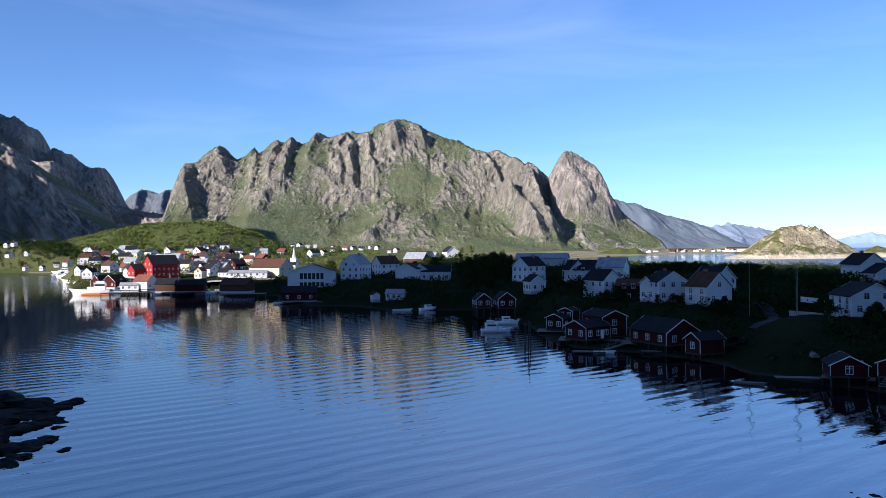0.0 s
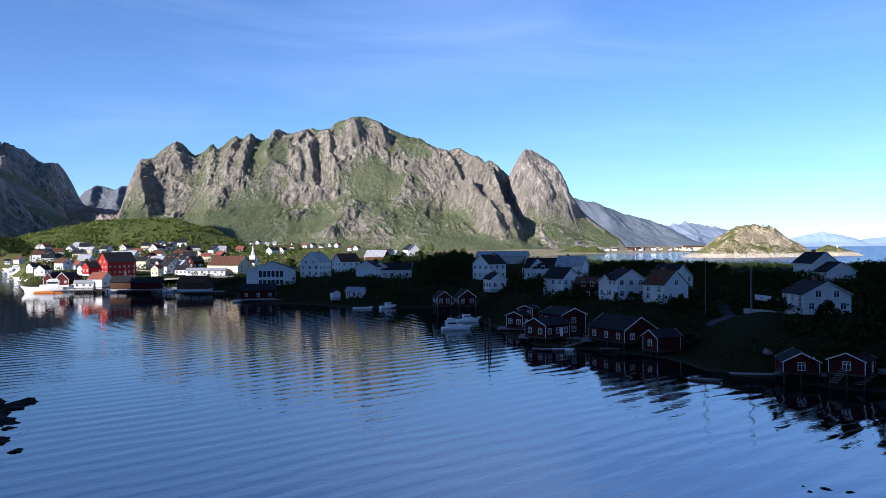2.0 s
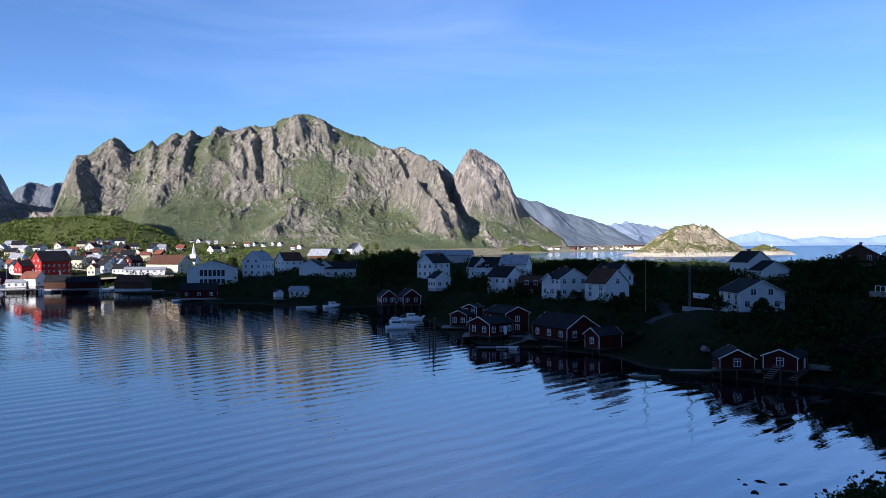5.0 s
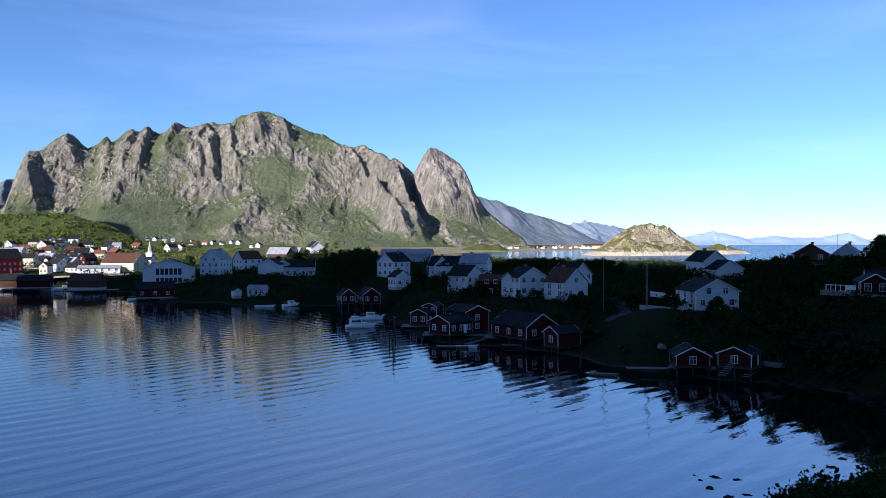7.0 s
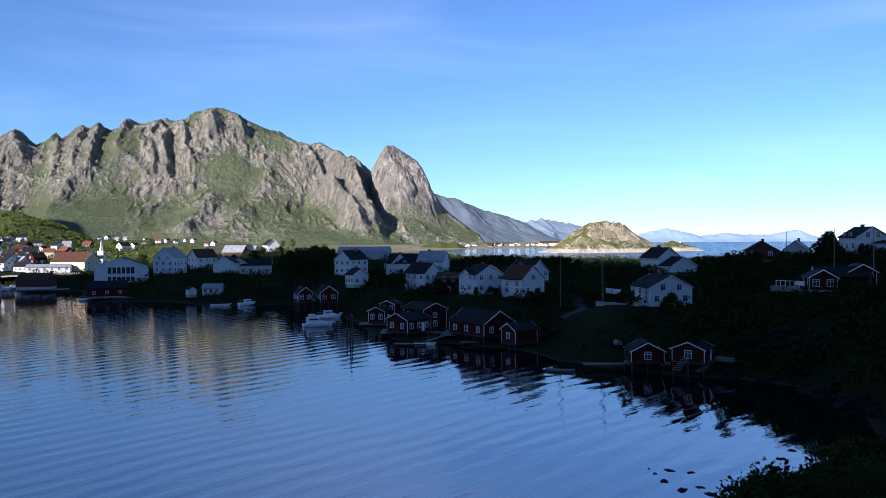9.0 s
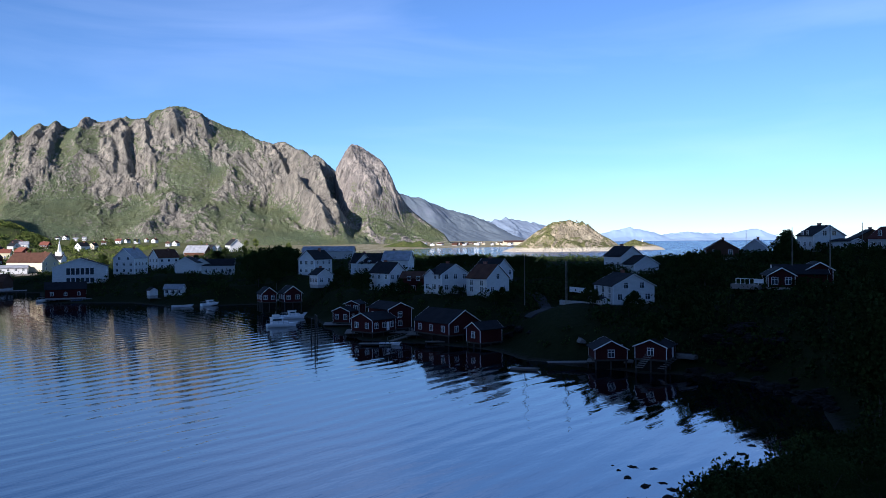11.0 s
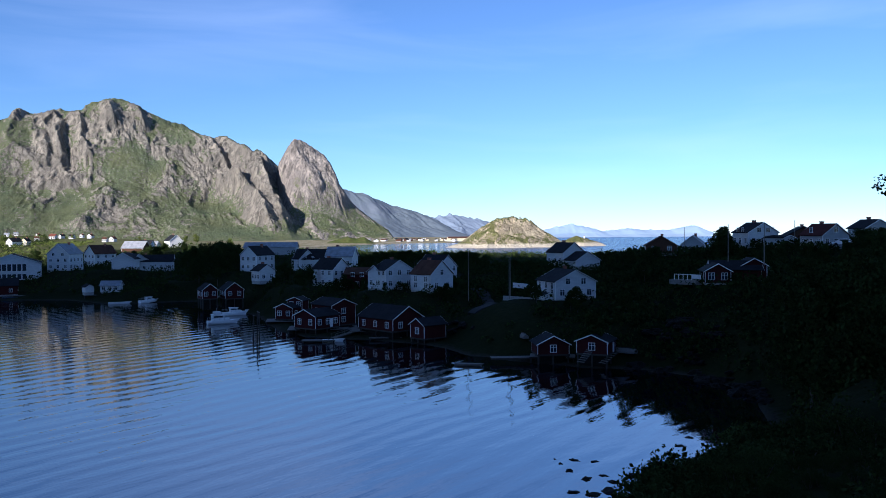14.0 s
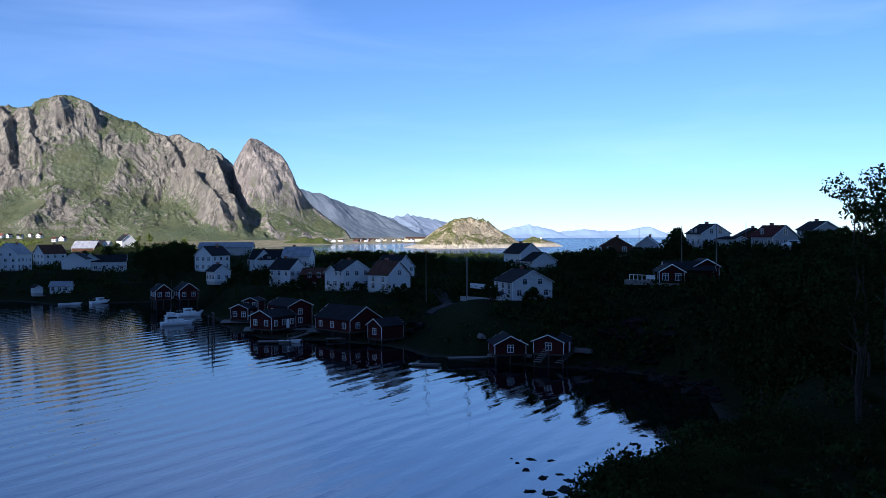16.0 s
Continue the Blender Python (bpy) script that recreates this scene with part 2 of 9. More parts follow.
GRASS, n_, l_, b_ = material("meadow_grass", 0.95, spec=0.02)
g_ = n_.new("ShaderNodeNewGeometry")
sp_ = n_.new("ShaderNodeSeparateXYZ")
l_.new(g_.outputs["Position"], sp_.inputs[0])
p1_ = noise_node(n_, l_, g_.outputs["Position"], 0.05, 8)
p2_ = noise_node(n_, l_, g_.outputs["Position"], 0.9, 6)
# turf and stones of the near shore, darkened in colour for the shade there
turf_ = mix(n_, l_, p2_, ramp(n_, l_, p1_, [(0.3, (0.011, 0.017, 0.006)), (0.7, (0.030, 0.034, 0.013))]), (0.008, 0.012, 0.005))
stone_ = ramp(n_, l_, p2_, [(0.3, (0.015, 0.014, 0.012)), (0.7, (0.07, 0.065, 0.055))])
tide_ = ramp(n_, l_, math_node(n_, l_, "ADD", sp_.outputs["Z"], math_node(n_, l_, "MULTIPLY", p2_, 1.2)), [(0.0, (0, 0, 0)), (1.0, (1, 1, 1))])
tide_.node.color_ramp.elements[0].position = 0.55
# dry hay meadow, sand and gravel on the flats in front of the mountains, lightened for sun
dry_lit_ = ramp(n_, l_, p1_, [(0.3, (0.11, 0.12, 0.045)), (0.5, (0.24, 0.21, 0.13)), (0.7, (0.36, 0.32, 0.24))])
# past this line the ground changes from its shaded to its sunlit colours
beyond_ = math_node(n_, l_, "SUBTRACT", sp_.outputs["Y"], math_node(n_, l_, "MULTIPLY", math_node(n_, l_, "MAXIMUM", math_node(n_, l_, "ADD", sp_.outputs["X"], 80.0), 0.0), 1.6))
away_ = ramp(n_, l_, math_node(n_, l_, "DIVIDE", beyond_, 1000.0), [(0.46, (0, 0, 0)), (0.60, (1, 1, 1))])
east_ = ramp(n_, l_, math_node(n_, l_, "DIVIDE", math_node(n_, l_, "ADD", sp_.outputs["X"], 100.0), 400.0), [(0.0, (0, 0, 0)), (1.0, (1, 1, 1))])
# to the west the sunlit colour is a medium green
dry_lit_ = mix(n_, l_, east_, ramp(n_, l_, p2_, [(0.3, (0.045, 0.062, 0.018)), (0.7, (0.12, 0.115, 0.05))]), dry_lit_)
turf_ = mix(n_, l_, away_, turf_, dry_lit_)
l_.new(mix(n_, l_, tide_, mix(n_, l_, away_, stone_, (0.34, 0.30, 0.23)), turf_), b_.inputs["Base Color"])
bump(n_, l_, b_, p2_, 0.25)

WATER, n_, l_, b_ = material("fjord_water", 0.02, spec=0.5)
b_.inputs["Base Color"].default_value = (0.0015, 0.004, 0.009, 1)
b_.inputs["IOR"].default_value = 5.2
pos_ = n_.new("ShaderNodeNewGeometry").outputs["Position"]
mp_ = n_.new("ShaderNodeMapping")
mp_.inputs["Rotation"].default_value = (0, 0, radians(-38))
l_.new(pos_, mp_.inputs["Vector"])
wave_ = n_.new("ShaderNodeTexWave")
wave_.bands_direction, wave_.wave_profile = "Y", "SIN"
wave_.inputs["Scale"].default_value = 0.31415926 / 3.8
wave_.inputs["Distortion"].default_value, wave_.inputs["Detail"].default_value = 5.0, 2.0
wave_.inputs["Detail Scale"].default_value = 0.6
l_.new(mp_.outputs[0], wave_.inputs["Vector"])
rip_ = noise_node(n_, l_, mp_.outputs[0], 0.55, 3, (0.25, 1, 1))
fret_ = noise_node(n_, l_, mp_.outputs[0], 1.7, 2, (0.3, 1, 1))
calm_ = noise_node(n_, l_, mp_.outputs[0], 0.015, 3, (0.5, 1, 1))
h_ = math_node(n_, l_, "ADD", math_node(n_, l_, "MULTIPLY", wave_.outputs["Fac"], 0.032), math_node(n_, l_, "MULTIPLY", rip_, 0.052))
h_ = math_node(n_, l_, "ADD", h_, math_node(n_, l_, "MULTIPLY", fret_, 0.014))
h_ = math_node(n_, l_, "MULTIPLY", h_, ramp(n_, l_, calm_, [(0.35, (0.45, 0.45, 0.45)), (0.65, (1, 1, 1))]))
# a sheltered stretch off the harbour lies almost still
lee_ = n_.new("ShaderNodeVectorMath")
lee_.operation = "DISTANCE"
lee_.inputs[1].default_value = (-200, 300, 0)
l_.new(pos_, lee_.inputs[0])
h_ = math_node(n_, l_, "MULTIPLY", h_, ramp(n_, l_, math_node(n_, l_, "DIVIDE", lee_.outputs["Value"], 400.0), [(0.24, (0.30, 0.30, 0.30)), (0.46, (1, 1, 1))]))
# the open sea beyond the village is ruffled by wind
sw_ = n_.new("ShaderNodeSeparateXYZ")
l_.new(pos_, sw_.inputs[0])
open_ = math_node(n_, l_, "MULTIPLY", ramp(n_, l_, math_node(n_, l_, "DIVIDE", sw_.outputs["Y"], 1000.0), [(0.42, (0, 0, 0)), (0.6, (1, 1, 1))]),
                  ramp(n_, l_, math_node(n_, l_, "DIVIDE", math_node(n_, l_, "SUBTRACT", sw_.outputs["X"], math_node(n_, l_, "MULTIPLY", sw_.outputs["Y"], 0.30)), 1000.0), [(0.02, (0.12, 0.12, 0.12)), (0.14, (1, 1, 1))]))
chop_ = noise_node(n_, l_, pos_, 0.22, 5, (1, 0.6, 1), 0.6)
h_ = math_node(n_, l_, "ADD", h_, math_node(n_, l_, "MULTIPLY", math_node(n_, l_, "MULTIPLY", chop_, 4.6), open_))
l_.new(math_node(n_, l_, "ADD", math_node(n_, l_, "MULTIPLY", open_, 0.18), 0.02), b_.inputs["Roughness"])
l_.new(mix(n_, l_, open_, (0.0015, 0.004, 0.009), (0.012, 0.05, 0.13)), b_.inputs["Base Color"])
bump(n_, l_, b_, h_, 1.0)

WET_ROCK = painted("wet_shore_rock", (0.016, 0.015, 0.013), 0.8, 0.5, (1, 1, 1), 1.2, 0.05, 0.08)
CAR_PAINT = painted("white_car_paint", (0.75, 0.75, 0.75), 0.25, 0.05, spec=0.6)
RUBBER = painted("black_rubber", (0.02, 0.02, 0.02), 0.9, 0.2)
ASPHALT = painted("worn_asphalt", (0.045, 0.045, 0.045), 0.95, 0.35, (1, 1, 1), 0.6)

# ---- building helpers ----
def lattice(shape, seed):
    return np.random.RandomState(seed).rand(*shape) * 2 * np.pi


def perlin(x, y, seed=0):
    """Gradient noise on arrays, about -0.7 to 0.7, repeating every 256 cells."""
    ang = lattice((256, 256), seed)
    xi, yi = np.floor(x).astype(int), np.floor(y).astype(int)
    fx, fy = x - xi, y - yi
    u, v = fx * fx * fx * (fx * (fx * 6 - 15) + 10), fy * fy * fy * (fy * (fy * 6 - 15) + 10)

    def corner(i, j):
        t = ang[(xi + i) % 256, (yi + j) % 256]
        return np.cos(t) * (fx - i) + np.sin(t) * (fy - j)
    return (corner(0, 0) * (1 - u) + corner(1, 0) * u) * (1 - v) + (corner(0, 1) * (1 - u) + corner(1, 1) * u) * v


def fbm(x, y, octaves=5, seed=0, ridged=False, gain=0.5):
    total, amp = np.zeros_like(x), 1.0
    for k in range(octaves):
        p = perlin(x * 2 ** k, y * 2 ** k, seed + k)
        total += amp * ((0.35 - np.abs(p)) * 2 if ridged else p)
        amp *= gain
    return total


def grid_object(name, X, Y, Z, mat, smooth=True):
    r, c = X.shape
    i = np.arange(r * c).reshape(r, c)
    quads = np.stack([i[:-1, :-1], i[:-1, 1:], i[1:, 1:], i[1:, :-1]], -1).reshape(-1, 4)
    me = bpy.data.meshes.new(name)
    me.vertices.add(r * c)
    me.vertices.foreach_set("co", np.stack([X, Y, Z], -1).astype(np.float32).ravel())
    me.loops.add(quads.size)
    me.loops.foreach_set("vertex_index", quads.ravel().astype(np.int32))
    me.polygons.add(len(quads))
    me.polygons.foreach_set("loop_start", (np.arange(len(quads)) * 4).astype(np.int32))
    me.update(calc_edges=True)
    me.validate()
    if smooth:
        me.polygons.foreach_set("use_smooth", np.ones(len(quads), bool))
    me.materials.append(mat)
    return new(name, me)


def smoothstep(t, a, b):
    t = np.clip((t - a) / (b - a), 0, 1)
    return t * t * (3 - 2 * t)


def shore_distance(X, Y, poly):
    """Signed metres to a closed outline, positive inside."""
    best, inside = np.full(X.shape, 1e9), np.zeros(X.shape, bool)
    for (ax, ay), (bx, by) in zip(poly, poly[1:] + poly[:1]):
        dx, dy = bx - ax, by - ay
        t = np.clip(((X - ax) * dx + (Y - ay) * dy) / (dx * dx + dy * dy), 0, 1)
        best = np.minimum(best, np.hypot(X - ax - t * dx, Y - ay - t * dy))
        if ay != by:
            inside ^= ((ay > Y) != (by > Y)) & (X < ax + (Y - ay) * dx / dy)
    return np.where(inside, best, -best)


# ---- land, sea, mountains ----
NEAR_SHORE = [(-2500, -2500), (-1500, 300), (-600, 150), (-130, 122), (-74, 132), (-63, 126), (-66, 117), (-76, 106), (-70, 84), (-50, 58), (-8, 44),
              (18, 44), (30, 52), (42, 60), (56, 72), (72, 84), (80, 98), (82, 112), (78, 122), (68, 129), (60, 140), (55, 150), (54, 162),
              (48, 172), (40, 180), (31, 188), (27, 202), (26, 216), (26, 238), (21, 266), (12, 303), (-17, 301), (-32, 325), (-64, 336), (-78, 402), (-110, 418),
              (-150, 452), (-205, 470), (-250, 560), (-330, 780), (-380, 852), (-700, 900), (-2500, 1100), (-2500, 3000), (-300, 3000)]
FAR_SHORE = [(-100, 1500), (60, 1100), (90, 800), (150, 620), (300, 470), (360, 330), (420, 150), (500, -400), (700, -2500)]
MAINLAND = [(-2500, 1000), (0, 1050), (150, 1300), (300, 1600), (500, 1850), (700, 1900), (850, 1950), (900, 2150), (1200, 2800), (1500, 4600), (-2500, 4600)]
PADS = []


def pad(x, y, z, reach=7.0):
    PADS.append((x, y, z, reach))


def land_height(X, Y):
    d = shore_distance(X, Y, NEAR_SHORE + FAR_SHORE) + np.where(Y < 400, 1.6, 0.0) * fbm(X / 7, Y / 7, 3, 15)
    m = shore_distance(X, Y, MAINLAND)
    base = 0.9 * (1 - np.exp(-np.maximum(d, 0) / 2.0)) + np.minimum(np.maximum(d, 0) * 0.16, 9) + 0.5 * fbm(X / 14, Y / 14, 4, 5)
    num, den = base / 55.0 ** 4, np.full(X.shape, 1 / 55.0 ** 4)
    for px, py, pz, reach in PADS:
        r2 = np.maximum((X - px) ** 2 + (Y - py) ** 2 - reach ** 2, 0)
        w = 1 / (r2 + 40.0) ** 2
        num, den = num + w * pz, den + w
    z = num / den * smoothstep(d, -0.5, 9) + 0.25 * fbm(X / 5, Y / 5, 3, 9) * smoothstep(d, 0, 4)
    shore = np.where(d > 0, 0.35 + z, np.maximum(0.35 + d * 0.22, -4))
    far = np.where(m > 0, np.minimum(0.3 + m * 0.03, 7) + 0.6 * fbm(X / 60, Y / 60, 4, 2), np.maximum(m * 0.05, -4))
    return np.maximum(shore, far)


def mountain(name, crest, y, front, back, mat, step=4.0, rough=1.0, seed=1, talus=0.35, gully=70.0, spikes=0.0, calm=1.0):
    """A ridge along x at y; crest gives (x, height). front, back: how far its foot lies before and behind the ridge."""
    xs = np.arange(crest[0][0], crest[-1][0] + step, step)
    vs = np.concatenate([np.linspace(0, 1, int(front / step * 1.25)), 1 + np.linspace(0, 1, 24)[1:]])
    U, V = np.meshgrid(xs, vs)
    cx, ch = zip(*crest)
    wander = 26 * rough * fbm(U / 120, V * 1.5, 3, seed + 40)
    top = np.interp(U, cx, ch)
    foot = front * (1 + 0.35 * fbm(U / 260, V * 0 + 3.1, 3, seed + 7))
    s = np.minimum(V, 1)
    upper = 1 - talus
    prof = np.where(s < 0.5, talus * (s / 0.5) ** 1.25, talus + upper * (1 - (1 - (s - 0.5) / 0.5) ** 1.35))
    slope = np.sin(np.pi * np.clip(s, 0, 1)) ** 0.7
    # gullies and ribs fan out from the summit down the fall line
    u0 = cx[int(np.argmax(ch))]
    fan = u0 + (U - u0) / (1 + 0.45 * (1 - s)) + wander
    down = V * front * 0.5
    g1 = fbm(fan / gully, down / (gully * 1.7), 3, seed, True, 0.5)
    g2 = fbm((fan + 0.4 * wander) / (gully * 0.34), down / (gully * 0.7), 3, seed + 11, True, 0.55)
    g3 = fbm(fan / (gully * 0.12), down / (gully * 0.2), 4, seed + 23, False, 0.6)
    patch = np.clip(0.75 + 1.1 * fbm(fan / 190, down / 150, 2, seed + 29), 0.15, 1.5)
    cliff = calm + (1 - calm) * smoothstep(s + 0.25 * fbm(U / 160, V * 2, 3, seed + 91), 0.48, 0.70)
    cut = 0.085 * g1 * (0.5 + 0.5 * cliff) + (0.042 * g2 + 0.03 * g3) * patch * cliff
    g4 = fbm(fan / (gully * 0.075), down / (gully * 0.075), 3, seed + 37, True, 0.65)
    cut = cut + 0.014 * g4 * (0.4 + patch) * cliff
    Z = top * prof + rough * top * cut * slope * 1.2
    Z = Z + rough * np.clip(top / 60, 0, 1) * 2.2 * np.sin(Z / 7.5 + 4 * fbm(U / 90, down / 60, 2, seed + 61)) * slope * np.clip(patch - 0.3, 0, 1) * cliff
    Z = np.where(V > 1, top * (1 - np.maximum(V - 1, 0) ** 1.4) + rough * top * 0.05 * g1 * (V - 1), Z)
    crestnoise = rough * (4.5 * fbm(U / 22, V * 6, 4, seed + 31, True) - 3.0) * (0.35 + np.clip(1.6 * fbm(U / 150, V * 0 + 7.7, 2, seed + 67) + 0.5, 0, 1.4)) * np.exp(-((V - 1) * 7) ** 2)
    Z = Z + crestnoise * np.clip(top / 120, 0.1, 1) - 6 * (1 - np.minimum(V * 8, 1)) - 4
    Yv = np.where(V <= 1, y - foot * (1 - V), y + back * (V - 1))
    Yv = Yv + rough * np.clip(top / 400, 0, 1) * (20 * g1 + (8 * g2 + 5 * g3) * patch * cliff) * slope
    if spikes:
        # ribs below stay lower than the ridge line, and the ridge breaks into teeth
        reach = np.interp(U * y / Yv, cx, ch) * Yv / y
        Z = np.where(V < 0.99, np.minimum(Z, reach - 4), Z)
        teeth = spikes * (fbm(U / 62, V * 0 + 2.2, 3, seed + 83, True, 0.5) - 0.7)
        Z = Z + teeth * np.exp(-((V - 1) * np.where(V < 1, 6, 12)) ** 2)
    return grid_object(name, U, Yv, Z, mat)


def soften(values, reach):
    """Running mean over a row of heights."""
    k = np.hanning(2 * reach + 3)[1:-1]
    return np.convolve(np.pad(values, reach, "edge"), k / k.sum(), "valid")


def massif(name, crest, y, front, back, mat, step=2.6, seed=1, ribs=(), cover=(), talus=0.36, rough=1.0, summit=None, crag=1.0, rows=1.35, bare=0.0):
    """A mountain face below a measured skyline. crest: (x, height). ribs: (x, z at the top, x, z at the foot, reach of the lit flank,
    reach of the steep flank, depth): buttresses with a broken flank. cover: (x, z, half width, half height, weight), turf above zero, rock below."""
    xs = np.arange(crest[0][0], crest[-1][0] + step, step)
    vs = np.concatenate([np.linspace(0, 1, int(front / step * rows)), 1 + np.linspace(0, 1, 20)[1:]])
    U, V = np.meshgrid(xs, vs)
    cx, ch = zip(*crest)
    sharp = np.interp(xs, cx, ch)
    s = np.minimum(V, 1)
    # the teeth of the ridge fade into a broad face below
    far = smoothstep(s, 0.80, 0.995)
    top = soften(sharp, int(70 / step))[None, :] * (1 - far) + sharp[None, :] * far
    foot = front * (1 + 0.22 * fbm(U / 300, V * 0 + 3.1, 3, seed + 7))
    prof = np.where(s < 0.5, talus * (s / 0.5) ** 1.2, talus + (1 - talus) * (1 - (1 - (s - 0.5) / 0.5) ** 1.3))
    Zb, Yb = top * prof, y - foot * (1 - V)
    W = s * math.hypot(front, max(ch)) * 0.9
    u0 = cx[int(np.argmax(ch))] if summit is None else summit
    warp = 30 * fbm(U / 110, W / 110, 3, seed + 40)
    fan = u0 + (U - u0) / (1 + 0.30 * (1 - s)) + warp
    W = W + 24 * fbm(U / 80, W / 80 + 9.3, 3, seed + 44)
    rock = -0.03 + bare + 1.1 * fbm(U / 130, W / 150, 5, seed + 51, gain=0.6) + 0.8 * (fbm(fan / 26, W / 75, 4, seed + 57, True, 0.6) - 0.7) + 0.30 * smoothstep(s, 0.60, 0.9)
    relief = np.zeros_like(U)
    for k, (xt, zt, xf, zf, wide, steep, depth) in enumerate(ribs):
        t = (zt - Zb) / max(zt - zf, 1)
        mid = xt + (xf - xt) * t + 0.35 * warp + 7 * fbm(t * 4, U * 0 + k * 1.7, 3, seed + 70 + k)
        off = U - mid
        edge = np.where(off < 0, np.clip(1 + off / wide, 0, 1) ** 1.15, np.clip(1 - off / steep, 0, 1))
        fade = smoothstep(t, -0.18, 0.06) * (1 - smoothstep(t, 0.80, 1.12))
        relief = relief + depth * edge * fade
        rock = rock + 0.75 * fade * np.clip(1 + off / (0.8 * wide), 0, 1) * np.clip(1 - off / (2.2 * steep), 0, 1)
    for px, pz, rx, rz, weight in cover:
        rock = rock - (0.7 if weight > 0 else 1.0) * weight * np.exp(-((U + 0.5 * warp - px) / rx) ** 2 - ((Zb + 14 * fbm(U / 50, W / 50, 3, seed + 99) - pz) / rz) ** 2)
    stone = np.clip(rock, 0, 1)
    big = 22 * fbm(fan / 210, W / 300, 3, seed)
    mid_ = 8 * (fbm(fan / 62, W / 120, 4, seed + 11, True, 0.55) - 0.5)
    crags = 3.2 * fbm(fan / 18, W / 46, 4, seed + 23, True, 0.6)
    grit = 1.4 * fbm(U / 7.5, W / 8.5, 3, seed + 37, True, 0.6)
    steps_ = 1.5 * np.sin(Zb / 8.0 + 5 * fbm(U / 70, W / 60, 3, seed + 61)) * stone
    D = rough * (big + mid_ * (0.25 + 0.9 * stone) + crag * (crags * (0.22 + 0.95 * stone) + grit * (0.35 + 0.65 * stone) + steps_))
    size = np.clip(max(ch) / 300, 0.25, 1.2)
    D = (D * size) * np.clip(s * 6, 0, 1) * (1 - 0.85 * smoothstep(s, 0.90, 1.0)) + relief * (1 - smoothstep(s, 0.965, 1.0))
    D = np.where(V > 1, 8 * fbm(U / 60, V * 5, 3, seed + 5) * (V - 1) * rough, D)
    Z = np.where(V > 1, top * (1 - np.maximum(V - 1, 0) ** 1.4), Zb) + 0.72 * D
    Yv = np.where(V > 1, y + back * (V - 1), Yb) - 0.69 * D
    teeth = rough * size * 3.2 * (fbm(U / 17, V * 3, 3, seed + 83, True, 0.6) - 0.8) * np.exp(-((V - 1) * 14) ** 2)
    # nothing on the face stands above the ridge line behind it
    lim = EYE + (np.interp(U * y / Yv, xs, sharp) - EYE) * Yv / y - 5 * (1 - s) - 1
    Z = np.where(V < 0.995, np.minimum(Z, np.maximum(lim, Zb * 0.5)), Z) + teeth - 6 * (1 - np.minimum(V * 8, 1)) - 2
    ob = grid_object(name, U, Yv, Z, mat)
    turf = ob.data.attributes.new("turf", "FLOAT", "POINT")
    turf.data.foreach_set("value", (1 - np.clip(rock, 0.20, 0.95)).astype(np.float32).ravel())
    return ob


RANGE_WEST = [(-940, 20), (-894, 136), (-869, 211), (-856, 245), (-841, 278), (-828, 297), (-795, 299), (-783, 306), (-764, 324), (-741, 340), (-717, 354),
              (-695, 343), (-673, 318), (-659, 309), (-632, 321), (-621, 335), (-604, 347), (-590, 330), (-571, 340), (-549, 362), (-531, 371), (-508, 362),
              (-484, 382), (-466, 367), (-448, 357), (-426, 365), (-416, 386), (-398, 396), (-377, 384), (-358, 378), (-331, 387), (-286, 398), (-271, 389)]
RANGE_EAST = [(-231, 395), (-220, 408), (-204, 417), (-182, 420), (-167, 428), (-145, 433), (-116, 431), (-87, 421), (-67, 412), (-46, 396), (-13, 381),
              (23, 368), (54, 364), (79, 347), (105, 334), (126, 330), (146, 322), (163, 330), (185, 332), (201, 321), (221, 309), (241, 307), (255, 296),
              (266, 285), (279, 294), (297, 283), (317, 265), (335, 248), (349, 230), (376, 175), (412, 84), (447, 18)]
BUTTRESSES = [(-806, 300, -705, 105, 60, 32, 32), (-715, 350, -655, 240, 60, 24, 24), (-586, 338, -553, 170, 34, 16, 14), (-475, 374, -462, 205, 40, 14, 18),
              (-518, 364, -512, 222, 32, 14, 15), (-396, 388, -402, 270, 45, 18, 14), (-300, 376, -246, 180, 50, 16, 22), (-318, 300, -296, 215, 30, 14, 18),
              (-246, 384, -200, 250, 42, 14, 18), (-172, 424, -132, 335, 38, 22, 28)]
SPURS = [(-84, 418, -52, 335, 46, 18, 22), (118, 320, 192, 130, 95, 20, 34), (186, 160, 262, 34, 60, 22, 40), (218, 288, 296, 34, 95, 30, 78),
         (282, 272, 306, 196, 26, 12, 14), (-196, 250, -300, 84, 40, 60, 10), (-370, 255, -232, 140, 60, 40, 14), (-140, 125, -200, 30, 60, 40, 22),
         (26, 250, -36, 40, 80, 60, 14), (-506, 200, -530, 80, 50, 30, 14)]
TURF = [(-13, 80, 75, 42, 0.8), (-430, 290, 62, 38, 0.7), (-600, 312, 38, 26, 0.6), (-446, 110, 110, 50, 0.7), (-225, 92, 110, 36, 0.7), (-80, 205, 95, 55, 0.5),
        (14, 345, 62, 22, 0.8), (-549, 95, 90, 50, 0.6), (117, 77, 40, 40, 0.5), (-338, 62, 110, 35, 0.6), (-300, 176, 66, 26, -0.8), (-96, 55, 52, 36, -0.9),
        (80, 190, 62, 70, -0.7), (-650, 180, 62, 80, -1.0), (-163, 335, 80, 44, -0.6), (-535, 262, 70, 70, -0.5), (-281, 277, 60, 60, -0.6), (236, 143, 50, 90, -0.8), (-820, 190, 60, 130, -1.2)]
